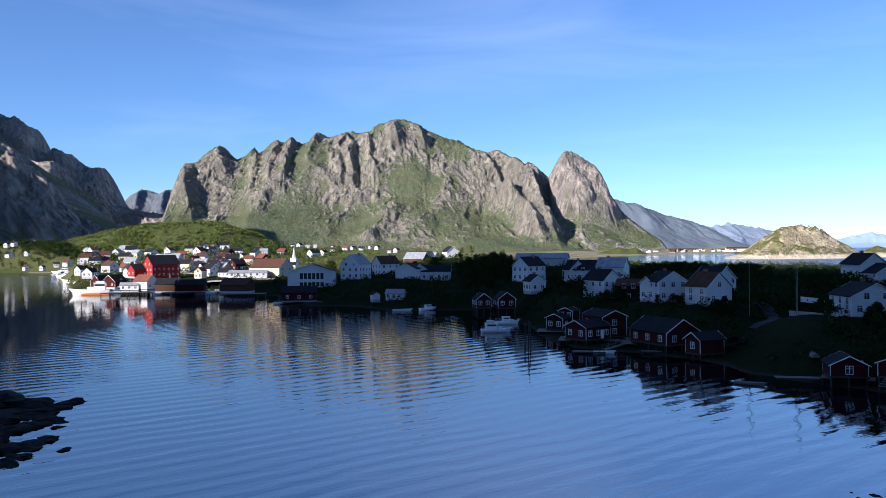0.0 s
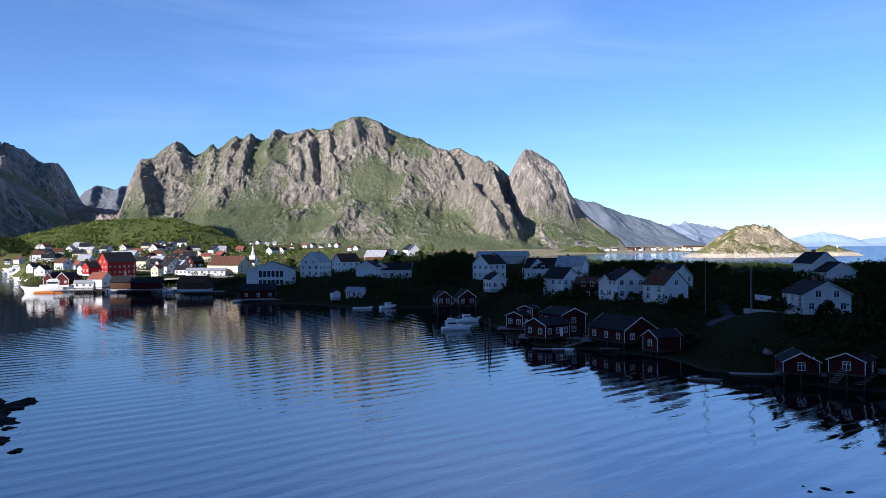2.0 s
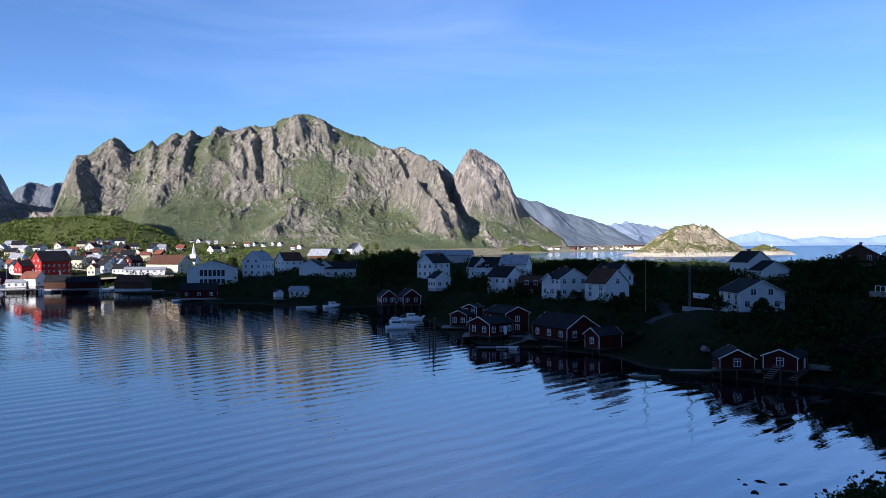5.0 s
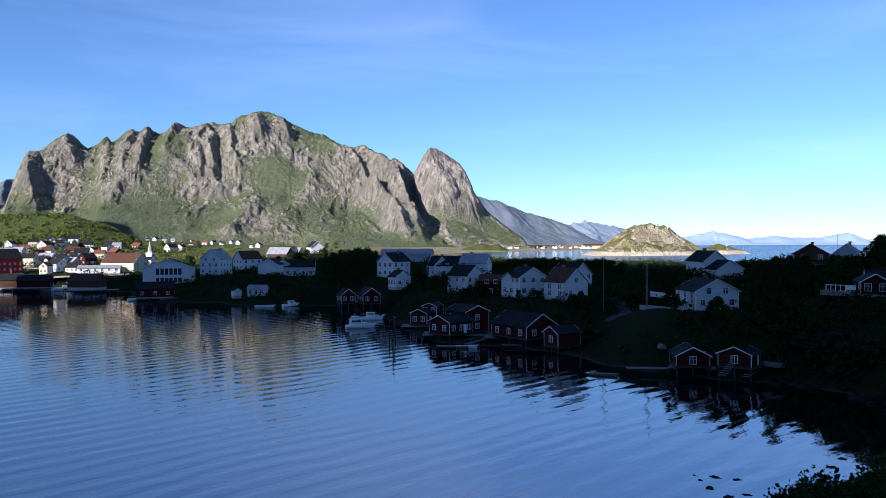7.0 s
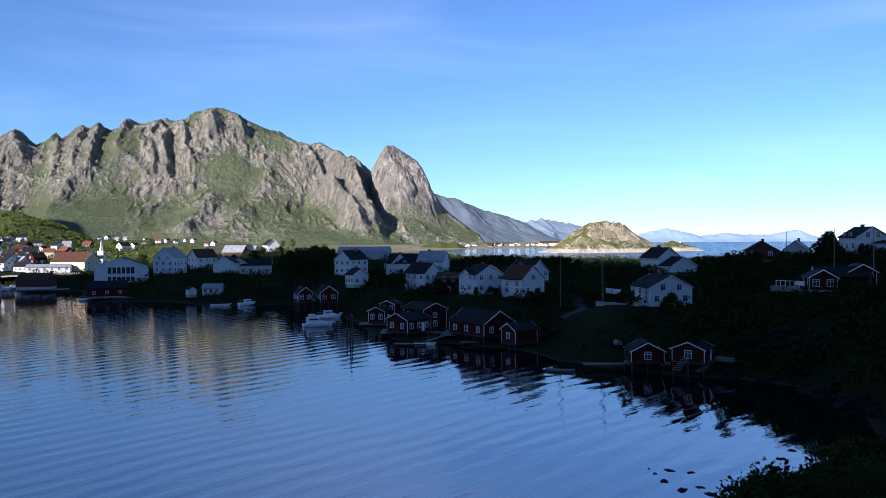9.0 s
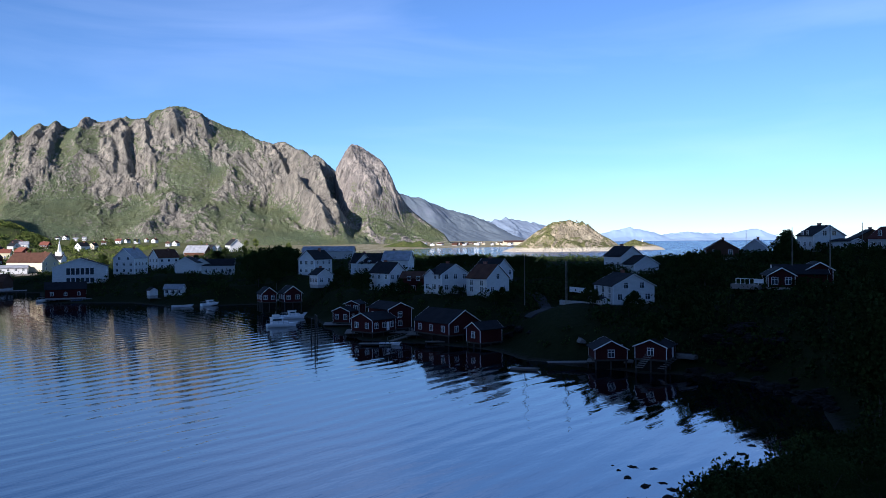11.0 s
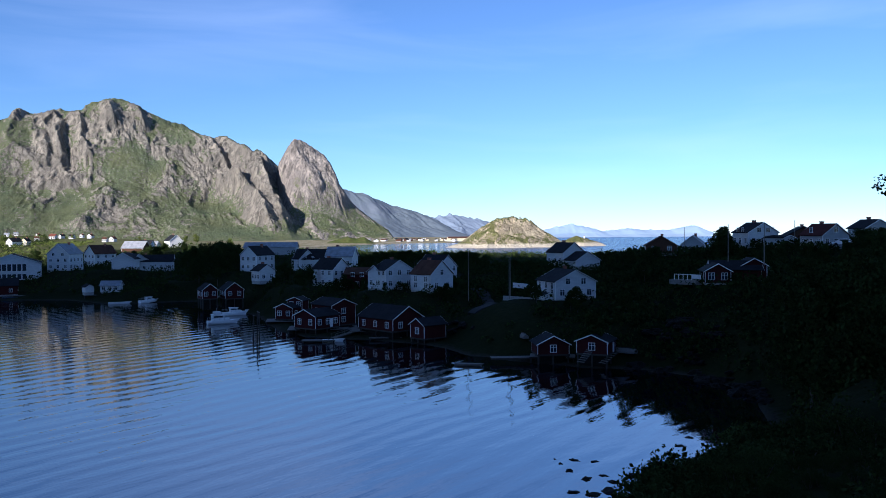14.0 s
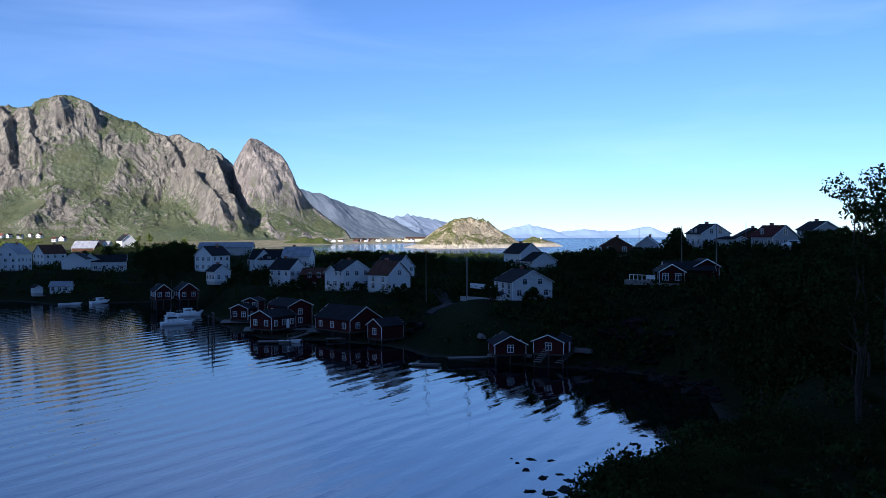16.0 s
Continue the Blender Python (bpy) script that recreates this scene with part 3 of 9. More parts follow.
tagged(massif("mountain", RANGE_WEST + RANGE_EAST, 2700, 620, 700, ROCK_MAIN, 2.4, 4, BUTTRESSES + SPURS, TURF),
       "broad grey-brown rock mountain with green slopes, in sun", "mountain", kind="structure")
HORN = [(302, -5), (308, 40), (311, 117), (310, 183), (313, 229), (325, 249), (338, 274), (350, 292), (360, 300), (375, 297), (396, 287), (421, 271), (446, 254), (462, 232), (479, 199),
        (490, 169), (507, 146), (520, 125), (540, 103), (570, 80), (603, 58), (636, 37), (665, -2)]
tagged(massif("mountain", HORN, 2450, 300, 300, ROCK_HORN, 2.0, 12, [(350, 280, 402, 120, 60, 22, 14), (455, 235, 490, 110, 70, 26, 22), (395, 215, 412, 140, 30, 12, 10)],
              [(440, 40, 60, 40, 1.0), (330, 20, 40, 40, 1.0), (560, 50, 60, 40, 0.9)], 0.30, 0.7, crag=1.2, bare=0.45),
       "steep pale rock horn with a rounded top", "mountain", kind="structure")
REAR = [(-1980, 600), (-1820, 577), (-1699, 545), (-1579, 514), (-1549, 499), (-1528, 507), (-1498, 483), (-1474, 464), (-1442, 452), (-1434, 426), (-1423, 371),
        (-1410, 374), (-1388, 388), (-1358, 376), (-1342, 364), (-1322, 364), (-1294, 337), (-1274, 321), (-1254, 315), (-1207, 316), (-1197, 284), (-1186, 256),
        (-1170, 227), (-1162, 201), (-1146, 181), (-1098, 162), (-997, 147), (-896, 134), (-800, 60)]
tagged(massif("mountain", REAR, 3000, 380, 400, ROCK_LEFT, 3.2, 21, [(-1452, 450, -1440, 330, 90, 18, 50), (-1215, 312, -1180, 180, 80, 22, 40), (-1330, 360, -1290, 240, 60, 24, 30)], (), 0.3, 1.1, bare=0.5),
       "dark jagged mountain wall, mostly in shade", "mountain", kind="structure")
tagged(massif("mountain", [(-1500, 380), (-1332, 345), (-1238, 316), (-1159, 280), (-1127, 270), (-1088, 273), (-1061, 248), (-1033, 219), (-1002, 192), (-973, 171), (-947, 144), (-931, 112), (-905, 20)],
              2350, 330, 160, ROCK_LEFT, 3.0, 25, [(-1088, 270, -1010, 120, 90, 26, 30)], (), 0.3, 1.0, bare=0.1),
       "grey spur with scrub below the jagged wall, in low sun", "mountain", kind="structure")
tagged(massif("mountain", [(-1300, 560), (-1000, 355), (-950, 320), (-870, 264), (-790, 218), (-770, 206), (-745, 187), (-720, 169), (-700, 148), (-680, 123), (-650, 92), (-630, 77), (-605, 63), (-575, 39), (-540, 4)],
              1500, 230, 500, ROCK_LEFT, 2.2, 33, [(-745, 180, -705, 50, 40, 14, 18), (-800, 200, -760, 60, 50, 16, 16), (-690, 130, -660, 40, 30, 12, 14), (-840, 220, -800, 80, 45, 16, 18)], (), 0.3, 1.3, bare=0.35),
       "dark brown mountain shoulder falling to the fjord", "mountain", kind="structure")
# unseen mountain, added to keep sun off the jagged wall
tagged(mountain("mountain", [(-3300, 300), (-2900, 820), (-2500, 1000), (-2150, 950), (-1850, 860), (-1720, 800), (-1640, 520), (-1590, 60)], 2450, 500, 450, ROCK_LEFT, 12.0, 0.5, 75),
       "high mountain out of view round the fjord, added to shade the jagged wall", "mountain", kind="structure")
# unseen spur, its height set to shade the lower part of the near shoulder
tagged(mountain("mountain", [(-1900, 260), (-1700, 495), (-1350, 515), (-1200, 440), (-1080, 370), (-960, 258), (-860, 184), (-780, 115), (-700, 56), (-640, 5)], 1120, 150, 160, ROCK_LEFT, 10.0, 0.3, 79),
       "steep spur out of view on the fjord side, added to shade the shoulder", "mountain", kind="structure")
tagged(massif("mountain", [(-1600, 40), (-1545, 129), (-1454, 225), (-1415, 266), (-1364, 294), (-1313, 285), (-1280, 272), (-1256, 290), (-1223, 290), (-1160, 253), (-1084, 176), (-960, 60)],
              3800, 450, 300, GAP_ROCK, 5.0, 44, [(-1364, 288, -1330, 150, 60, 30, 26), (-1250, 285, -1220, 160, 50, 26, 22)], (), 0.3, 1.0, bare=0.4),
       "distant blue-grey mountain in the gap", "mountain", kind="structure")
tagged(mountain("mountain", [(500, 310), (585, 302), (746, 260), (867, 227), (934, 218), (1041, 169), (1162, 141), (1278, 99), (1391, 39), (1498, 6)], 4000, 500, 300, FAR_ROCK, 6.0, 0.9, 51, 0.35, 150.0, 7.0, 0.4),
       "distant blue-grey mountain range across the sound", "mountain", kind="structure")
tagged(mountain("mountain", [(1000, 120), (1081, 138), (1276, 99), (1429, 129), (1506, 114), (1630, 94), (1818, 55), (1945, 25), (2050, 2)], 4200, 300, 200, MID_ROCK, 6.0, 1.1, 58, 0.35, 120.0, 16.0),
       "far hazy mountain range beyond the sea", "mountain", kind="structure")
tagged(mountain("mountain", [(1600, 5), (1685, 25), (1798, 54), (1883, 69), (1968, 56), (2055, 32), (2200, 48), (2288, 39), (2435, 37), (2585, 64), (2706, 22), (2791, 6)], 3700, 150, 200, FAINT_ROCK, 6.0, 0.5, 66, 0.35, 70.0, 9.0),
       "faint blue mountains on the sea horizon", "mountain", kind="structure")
tagged(mountain("mountain", [(-1400, 5), (-1100, 120), (-880, 300), (-825, 395), (-780, 430), (-640, 440), (-480, 400), (-330, 350), (-220, 305), (-120, 230), (-60, 150), (-20, 70), (40, 25)], -160, 420, 130, ROCK_LEFT, 8.0, 0.4, 71),
       "steep dark mountain behind, that shades the village", "mountain", kind="structure")
tagged(mountain("island", [(415, -2), (421, 2), (448, 13), (476, 34), (504, 49), (532, 50), (560, 45), (588, 27), (617, 10), (630, -1)], 1250, 70, 80, ROCK_ISLE, 1.0, 2.1, 81, 0.3, 22, 0.0, 0.7),
       "rounded rocky islet with turf, in warm sun", "island", kind="structure")
tagged(mountain("island", [(630, -2), (640, 2), (652, 14), (672, 20), (697, 13), (717, 8), (730, -3)], 1300, 40, 50, ROCK_ISLE, 1.0, 2.4, 87, 0.3, 25),
       "low rocky skerry beside the islet", "island", kind="structure")
tagged(mountain("hill", [(325, 2), (340, 9), (362, 14), (385, 19), (402, 15), (420, 20), (436, 10), (450, 3)], 1830, 40, 60, SCRUB, 2.0, 1.6, 95, 0.4, 25),
       "low wooded knoll on the flats below the rock horn", "hill", kind="structure")
tagged(mountain("hill", [(-600, 6), (-560, 10), (-463, 27), (-431, 35), (-386, 46), (-335, 54), (-284, 56), (-246, 55), (-214, 44), (-188, 31), (-155, 12), (-120, 6)], 950, 130, 150, SCRUB, 2.5, 0.25, 91, 0.45, 60),
       "rounded green hill covered in scrub and heather", "hill", kind="structure")

# ---- parts and things ----
def part(name, bm, mat, parent, label="", m=None):
    """Link a bmesh, or a mesh already made, as one mesh object under a thing or a part."""
    if isinstance(bm, bmesh.types.BMesh):
        me = bpy.data.meshes.new(name)
        bm.normal_update()
        bm.to_mesh(me)
        bm.free()
        me.materials.append(mat)
    else:
        me = bm
    ob = new(name, me)
    ob.parent = parent
    if m is not None:
        ob.matrix_basis = m
    if label:
        tagged(ob, label)
    return ob


def thing(name, m, label, category, group=""):
    ob = new(name)
    ob.empty_display_size = 0.5
    ob.matrix_basis = m
    return tagged(ob, label, category, group)


def add_box(bm, x0, x1, y0, y1, z0, z1, m=None):
    v = [bm.verts.new((x, y, z)) for z in (z0, z1) for x, y in ((x0, y0), (x1, y0), (x1, y1), (x0, y1))]
    for f in ((3, 2, 1, 0), (4, 5, 6, 7), (0, 1, 5, 4), (1, 2, 6, 5), (2, 3, 7, 6), (3, 0, 4, 7)):
        bm.faces.new([v[i] for i in f])
    if m is not None:
        bmesh.ops.transform(bm, matrix=m, verts=v)
    return v


def box(x0, x1, y0, y1, z0, z1, bevel=0.0):
    bm = bmesh.new()
    add_box(bm, x0, x1, y0, y1, z0, z1)
    if bevel:
        bmesh.ops.bevel(bm, geom=bm.edges[:], offset=bevel, segments=1, affect="EDGES")
    return bm


def add_bar(bm, a, b, r0, r1=None, sides=6):
    a, b = Vector(a), Vector(b)
    q = (b - a).to_track_quat("Z", "Y")
    rings = []
    for p, r in ((a, r0), (b, r0 if r1 is None else r1)):
        rings.append([bm.verts.new(p + q @ Vector((r * math.cos(2 * math.pi * k / sides), r * math.sin(2 * math.pi * k / sides), 0))) for k in range(sides)])
    for k in range(sides):
        bm.faces.new((rings[0][k], rings[0][(k + 1) % sides], rings[1][(k + 1) % sides], rings[1][k]))
    bm.faces.new(rings[1])
    bm.faces.new(rings[0][::-1])


def bar(a, b, r0, r1=None, sides=6):
    bm = bmesh.new()
    add_bar(bm, a, b, r0, r1, sides)
    return bm


SHARED = {}


def window_meshes(w, h, mat, cross):
    key = (round(w, 2), round(h, 2), mat.name, cross)
    if key not in SHARED:
        f, g = bmesh.new(), bmesh.new()
        t, d = 0.08, 0.07
        for x0, x1, z0, z1 in ((-w / 2 - t, w / 2 + t, h / 2, h / 2 + t), (-w / 2 - t, w / 2 + t, -h / 2 - t, -h / 2),
                               (-w / 2 - t, -w / 2, -h / 2, h / 2), (w / 2, w / 2 + t, -h / 2, h / 2)):
            add_box(f, x0, x1, -d, 0.02, z0, z1)
        if cross:
            add_box(f, -0.035, 0.035, -d + 0.02, 0.02, -h / 2, h / 2)
            add_box(f, -w / 2, -0.035, -d + 0.02, 0.02, h * 0.16, h * 0.16 + 0.06)
            add_box(f, 0.035, w / 2, -d + 0.02, 0.02, h * 0.16, h * 0.16 + 0.06)
        add_box(g, -w / 2, w / 2, -0.03, 0.015, -h / 2, h / 2)
        pair = []
        for b, mm, nm in ((f, mat, "window"), (g, GLASS, "pane")):
            me = bpy.data.meshes.new(nm)
            b.normal_update()
            b.to_mesh(me)
            b.free()
            me.materials.append(mm)
            pair.append(me)
        SHARED[key] = pair
    return SHARED[key]


def put_window(root, m, w, h, mat, cross=True):
    frame_me, pane_me = window_meshes(w, h, mat, cross)
    win = part("window", frame_me, None, root, m=m)
    part("pane", pane_me, None, win)


FACES = {"front": (0, -1), "right": (1, 0), "back": (0, 1), "left": (-1, 0)}


def prism(root, m, w, l, eave, rise, walls, roof, trim, wins, over=0.35, base=0.0, corner=True, win=(0.9, 1.1), win_mat=None, cross=True, door=""):
    """Gabled building round m: ridge along its y, gables to its front (-y) and back."""
    bm = bmesh.new()
    lo = [bm.verts.new(p) for p in ((-w / 2, -l / 2, 0), (w / 2, -l / 2, 0), (w / 2, l / 2, 0), (-w / 2, l / 2, 0))]
    up = [bm.verts.new(v.co + Vector((0, 0, eave))) for v in lo]
    r0, r1 = bm.verts.new((0, -l / 2, eave + rise)), bm.verts.new((0, l / 2, eave + rise))
    for f in ((lo[0], lo[1], up[1], r0, up[0]), (lo[2], lo[3], up[3], r1, up[2]), (lo[1], lo[2], up[2], up[1]), (lo[3], lo[0], up[0], up[3]),
              (up[0], r0, r1, up[3]), (up[1], up[2], r1, r0), (lo[3], lo[2], lo[1], lo[0])):
        bm.faces.new(f)
    part("wall", bm, walls, root, m=m)
    if base > 0:
        part("foundation", box(-w / 2 + 0.06, w / 2 - 0.06, -l / 2 + 0.06, l / 2 - 0.06, -base, 0), CONCRETE, root, "grey concrete foundation", m)
    slope = math.hypot(w / 2, rise)
    nx, nz = rise / slope, (w / 2) / slope
    for side in (-1, 1):
        bm = bmesh.new()
        ex, ez = side * (w / 2 + over * nz), eave - over * nx
        prof = [(0, eave + rise + 0.02), (ex, ez + 0.02), (ex + side * 0.16 * nx, ez + 0.18 * nz), (0, eave + rise + 0.2)]
        ra = [bm.verts.new((px, -l / 2 - over, pz)) for px, pz in prof]
        rb = [bm.verts.new((px, l / 2 + over, pz)) for px, pz in prof]
        for k in range(4):
            bm.faces.new((ra[k], ra[(k + 1) % 4], rb[(k + 1) % 4], rb[k]))
        bm.faces.new(ra[::-1])
        bm.faces.new(rb)
        bmesh.ops.recalc_face_normals(bm, faces=bm.faces[:])
        part("roof", bm, roof, root, m=m)
        if trim:
            for yy in (-l / 2 - over - 0.05, l / 2 + over + 0.01):
                bm = bmesh.new()
                q = [(0, eave + rise + 0.22), (ex + side * 0.02, ez + 0.2 * nz), (ex + side * 0.02, ez + 0.02), (0, eave + rise + 0.03)]
                fa = [bm.verts.new((px, yy, pz)) for px, pz in q]
                fb = [bm.verts.new((px, yy + 0.04, pz)) for px, pz in q]
                for k in range(4):
                    bm.faces.new((fa[k], fa[(k + 1) % 4], fb[(k + 1) % 4], fb[k]))
                bm.faces.new(fa[::-1])
                bm.faces.new(fb)
                bmesh.ops.recalc_face_normals(bm, faces=bm.faces[:])
                part("bargeboard", bm, trim, root, m=m)
    if trim and corner:
        for sx in (-1, 1):
            for sy in (-1, 1):
                x0, y0 = sx * (w / 2 + 0.02), sy * (l / 2 + 0.02)
                part("corner_board", box(min(x0, x0 - sx * 0.11), max(x0, x0 - sx * 0.11), min(y0, y0 - sy * 0.11), max(y0, y0 - sy * 0.11), 0.02, eave - 0.05), trim, root, m=m)
    ww, wh = win
    for face, cols, heights in wins:
        fx, fy = FACES[face]
        turn = {"front": 0, "right": 90, "back": 180, "left": 270}[face]
        span = w if fy else l
        reach = (l if fy else w) / 2
        for z in heights:
            usable = span if z < eave - 0.2 else max(0.5, (eave + rise - z) / rise * w * 0.8)
            count = cols if z < eave - 0.2 else max(1, min(cols - 1, int(usable // (ww + 0.5))))
            for k in range(count):
                u = (k + 0.5) / count * usable - usable / 2
                put_window(root, m @ pose(0, 0, 0, 0, 0, turn) @ pose(u, -reach - 0.012, z), ww, wh, win_mat or trim or TRIM, cross)
    if door:
        turn = {"front": 0, "right": 90, "back": 180, "left": 270}[door]
        reach = (l if door in ("front", "back") else w) / 2
        part("door", box(-0.45, 0.45, -0.05, 0.03, 0.03, 2.05, 0.02), TRIM, root, "white panelled door", m @ pose(0, 0, 0, 0, 0, turn) @ pose(0.18 * w, -reach - 0.012, 0))


def chimney(root, m, x, y, z0, z1, size=0.6):
    bm = box(x - size / 2, x + size / 2, y - size / 2, y + size / 2, z0, z1)
    add_box(bm, x - size / 2 - 0.07, x + size / 2 + 0.07, y - size / 2 - 0.07, y + size / 2 + 0.07, z1, z1 + 0.15)
    part("chimney", bm, BRICK, root, "weathered chimney", m)


def house(name, label, x, y, z, rot, w, l, eave, rise, walls, roof, trim=None, wins=(), stack=True, base=1.0, wings=(), category="house", group="", pads=True, over=0.35, win=(1.0, 1.2), cross=True, door="right", stilts=0.0, tower=False):
    root = thing(name, pose(x, y, z, 0, 0, rot), label, category, group)
    prism(root, Matrix(), w, l, eave, rise, walls, roof, trim, wins, over, base, win=win, cross=cross, door=door)
    for wx, wy, wr, ww, wl, we, wri, wwins in wings:
        prism(root, pose(wx, wy, 0, 0, 0, wr), ww, wl, we, wri, walls, roof, trim, wwins, over, base, win=win, cross=cross)
    if stack:
        chimney(root, Matrix(), w * 0.06, l * 0.18, eave + rise - 0.5, eave + rise + 0.6, 0.7)
    if tower:
        ty = -l / 2 + 2.5
        part("tower", box(-1.9, 1.9, ty - 1.9, ty + 1.9, 0, eave + rise + 1.5), walls, root, "white square tower")
        part("spire", bar((0, ty, eave + rise + 1.5), (0, ty, eave + rise + 8.5), 1.3, 0.05, 4), TRIM, root, "slender pointed white spire")
    if stilts:
        for sx, sy in ((-0.47, -0.47), (0, -0.47), (0.47, -0.47), (-0.47, 0), (0.47, 0), (-0.47, 0.47), (0.47, 0.47)):
            part("post", bar((sx * w, sy * l, -stilts), (sx * w, sy * l, -0.3), 0.14), TIMBER, root)
        # dark block added to fill the shaded space under the floor
        part("footing", box(-w / 2 + 0.5, w / 2 - 0.5, -l / 2 + 0.6, l / 2 - 0.4, -stilts, -0.31), WET_ROCK, root, "dark block added under the cabin floor")
        part("floor_beam", box(-w / 2 - 0.1, w / 2 + 0.1, -l / 2 - 0.1, l / 2 + 0.1, -0.3, -0.002), TIMBER, root, "dark timber floor frame")
    if pads:
        pad(x, y, z - (1.5 if stilts else min(base, 0.5)), max(w, l) * 0.55)
    return root


# ---- trees ----
def crown_mesh(name, seed, blobs, leaves, size, mat):
    """Leaf clumps scattered through overlapping rounded masses, thin at the rim, with gaps."""
    rs = np.random.RandomState(seed)
    pts = []
    vol = np.array([b[3] ** 3 for b in blobs])
    for (bx, by, bz, br), cnt in zip(blobs, (leaves * vol / vol.sum()).astype(int)):
        d = rs.normal(size=(cnt, 3))
        d /= np.linalg.norm(d, axis=1)[:, None]
        r = br * (0.35 + 0.65 * rs.rand(cnt) ** 0.45) * (1 + 0.25 * np.sin(d[:, 0] * 5 + seed) * np.cos(d[:, 1] * 4 + bz))
        pts.append(np.c_[bx + d[:, 0] * r, by + d[:, 1] * r, bz + d[:, 2] * r * 0.85])
    c = np.concatenate(pts)
    k = len(c)
    a = rs.normal(size=(k, 3))
    a /= np.linalg.norm(a, axis=1)[:, None]
    b = np.cross(a, rs.normal(size=(k, 3)))
    b /= np.linalg.norm(b, axis=1)[:, None]
    s = (size * (0.5 + rs.rand(k)))[:, None]
    n = np.cross(a, b) * s * 0.35
    v = np.stack([c - a * s, c + b * s * 0.6 + n, c + a * s * 1.1, c - b * s * 0.6 + n], 1).reshape(-1, 3)
    me = bpy.data.meshes.new(name)
    me.vertices.add(4 * k)
    me.vertices.foreach_set("co", v.astype(np.float32).ravel())
    me.loops.add(4 * k)
    me.loops.foreach_set("vertex_index", np.arange(4 * k, dtype=np.int32))
    me.polygons.add(k)
    me.polygons.foreach_set("loop_start", (np.arange(k) * 4).astype(np.int32))
    me.update(calc_edges=True)
    me.materials.append(mat)
    return me


def tree(label, seed, height, spread, leaves, leaf, mat, stems=1, clump=1.0):
    """A birch or rowan: tapered leaning trunk with limbs, and a loose crown. Built at the origin."""
    rs = random.Random(seed)
    root = thing("tree", Matrix(), label, "tree", "trees")
    bm = bmesh.new()
    blobs = []
    for s in range(stems):
        lean = Vector((rs.uniform(-1, 1), rs.uniform(-1, 1), 0)) * (0.10 * height if stems > 1 else 0.04 * height)
        p, r = Vector((0, 0, -0.8)), 0.02 * height * (0.6 if stems > 1 else 0.75)
        for k in range(6):
            q = Vector((0, 0, height * 0.92 * (k + 1) / 6)) + lean * ((k + 1) / 6) ** 1.4 + Vector((rs.uniform(-1, 1), rs.uniform(-1, 1), 0)) * 0.02 * height
            add_bar(bm, p, q, r, r * 0.76, 7)
            if k >= 1:
                for _ in range(2):
                    a = rs.uniform(0, 2 * math.pi)
                    reach = spread * rs.uniform(0.45, 0.95) * (1 - 0.11 * k)
                    tip = q + Vector((math.cos(a) * reach, math.sin(a) * reach, height * rs.uniform(0.03, 0.14)))
                    add_bar(bm, q, tip, r * 0.42, r * 0.1, 5)
                    blobs.append((*tip, spread * clump * rs.uniform(0.26, 0.46)))
            p, r = q, r * 0.76
        blobs.append((*p, spread * clump * 0.38))
    part("trunk", bm, BARK, root)
    me = crown_mesh("crown", seed, blobs, leaves, leaf, mat)
    part("crown", me, None, root)
    return root


def bush(label, seed, size, leaves, leaf, mat):
    rs = random.Random(seed)
    root = thing("bush", Matrix(), label, "bush", "bushes")
    bm = bmesh.new()
    blobs = []
    for k in range(7):
        a, reach = rs.uniform(0, 6.28), size * rs.uniform(0.2, 0.7)
        tip = (math.cos(a) * reach, math.sin(a) * reach, size * rs.uniform(0.35, 0.9))
        add_bar(bm, (0, 0, -0.4), tip, 0.03 * size, 0.01 * size, 4)
        blobs.append((*tip, size * rs.uniform(0.25, 0.5)))
    part("stem", bm, BARK, root)
    part("foliage", crown_mesh("foliage", seed, blobs, leaves, leaf, mat), None, root)
    return root


# ---- boats, piers, posts ----
def hull_bm(L, B, D, sheer=0.35):
    bm = bmesh.new()
    rows = []
    for k in range(11):
        s = k / 10
        half = B / 2 * (1 - max(0, (s - 0.45) / 0.55) ** 2.4) * (0.82 + 0.18 * min(1, s * 4))
        top = D * (1 + sheer * max(0, (s - 0.35) / 0.65) ** 2)
        yy = -L / 2 + L * s + (0.06 * L * (s ** 6))
        ring = [(half, top), (half * 0.92, D * 0.45), (half * 0.6, 0.0), (0, -D * 0.35), (-half * 0.6, 0.0), (-half * 0.92, D * 0.45), (-half, top)]
        rows.append([bm.verts.new((px, yy - (0.10 * L * s ** 5 if pz < D * 0.5 else 0), pz)) for px, pz in ring])
    for r0, r1 in zip(rows, rows[1:]):
        for k in range(6):
            bm.faces.new((r0[k], r0[k + 1], r1[k + 1], r1[k]))
        bm.faces.new((r0[6], r0[0], r1[0], r1[6]))
    bm.faces.new(rows[0][::-1])
    bmesh.ops.recalc_face_normals(bm, faces=bm.faces[:])
    return bm


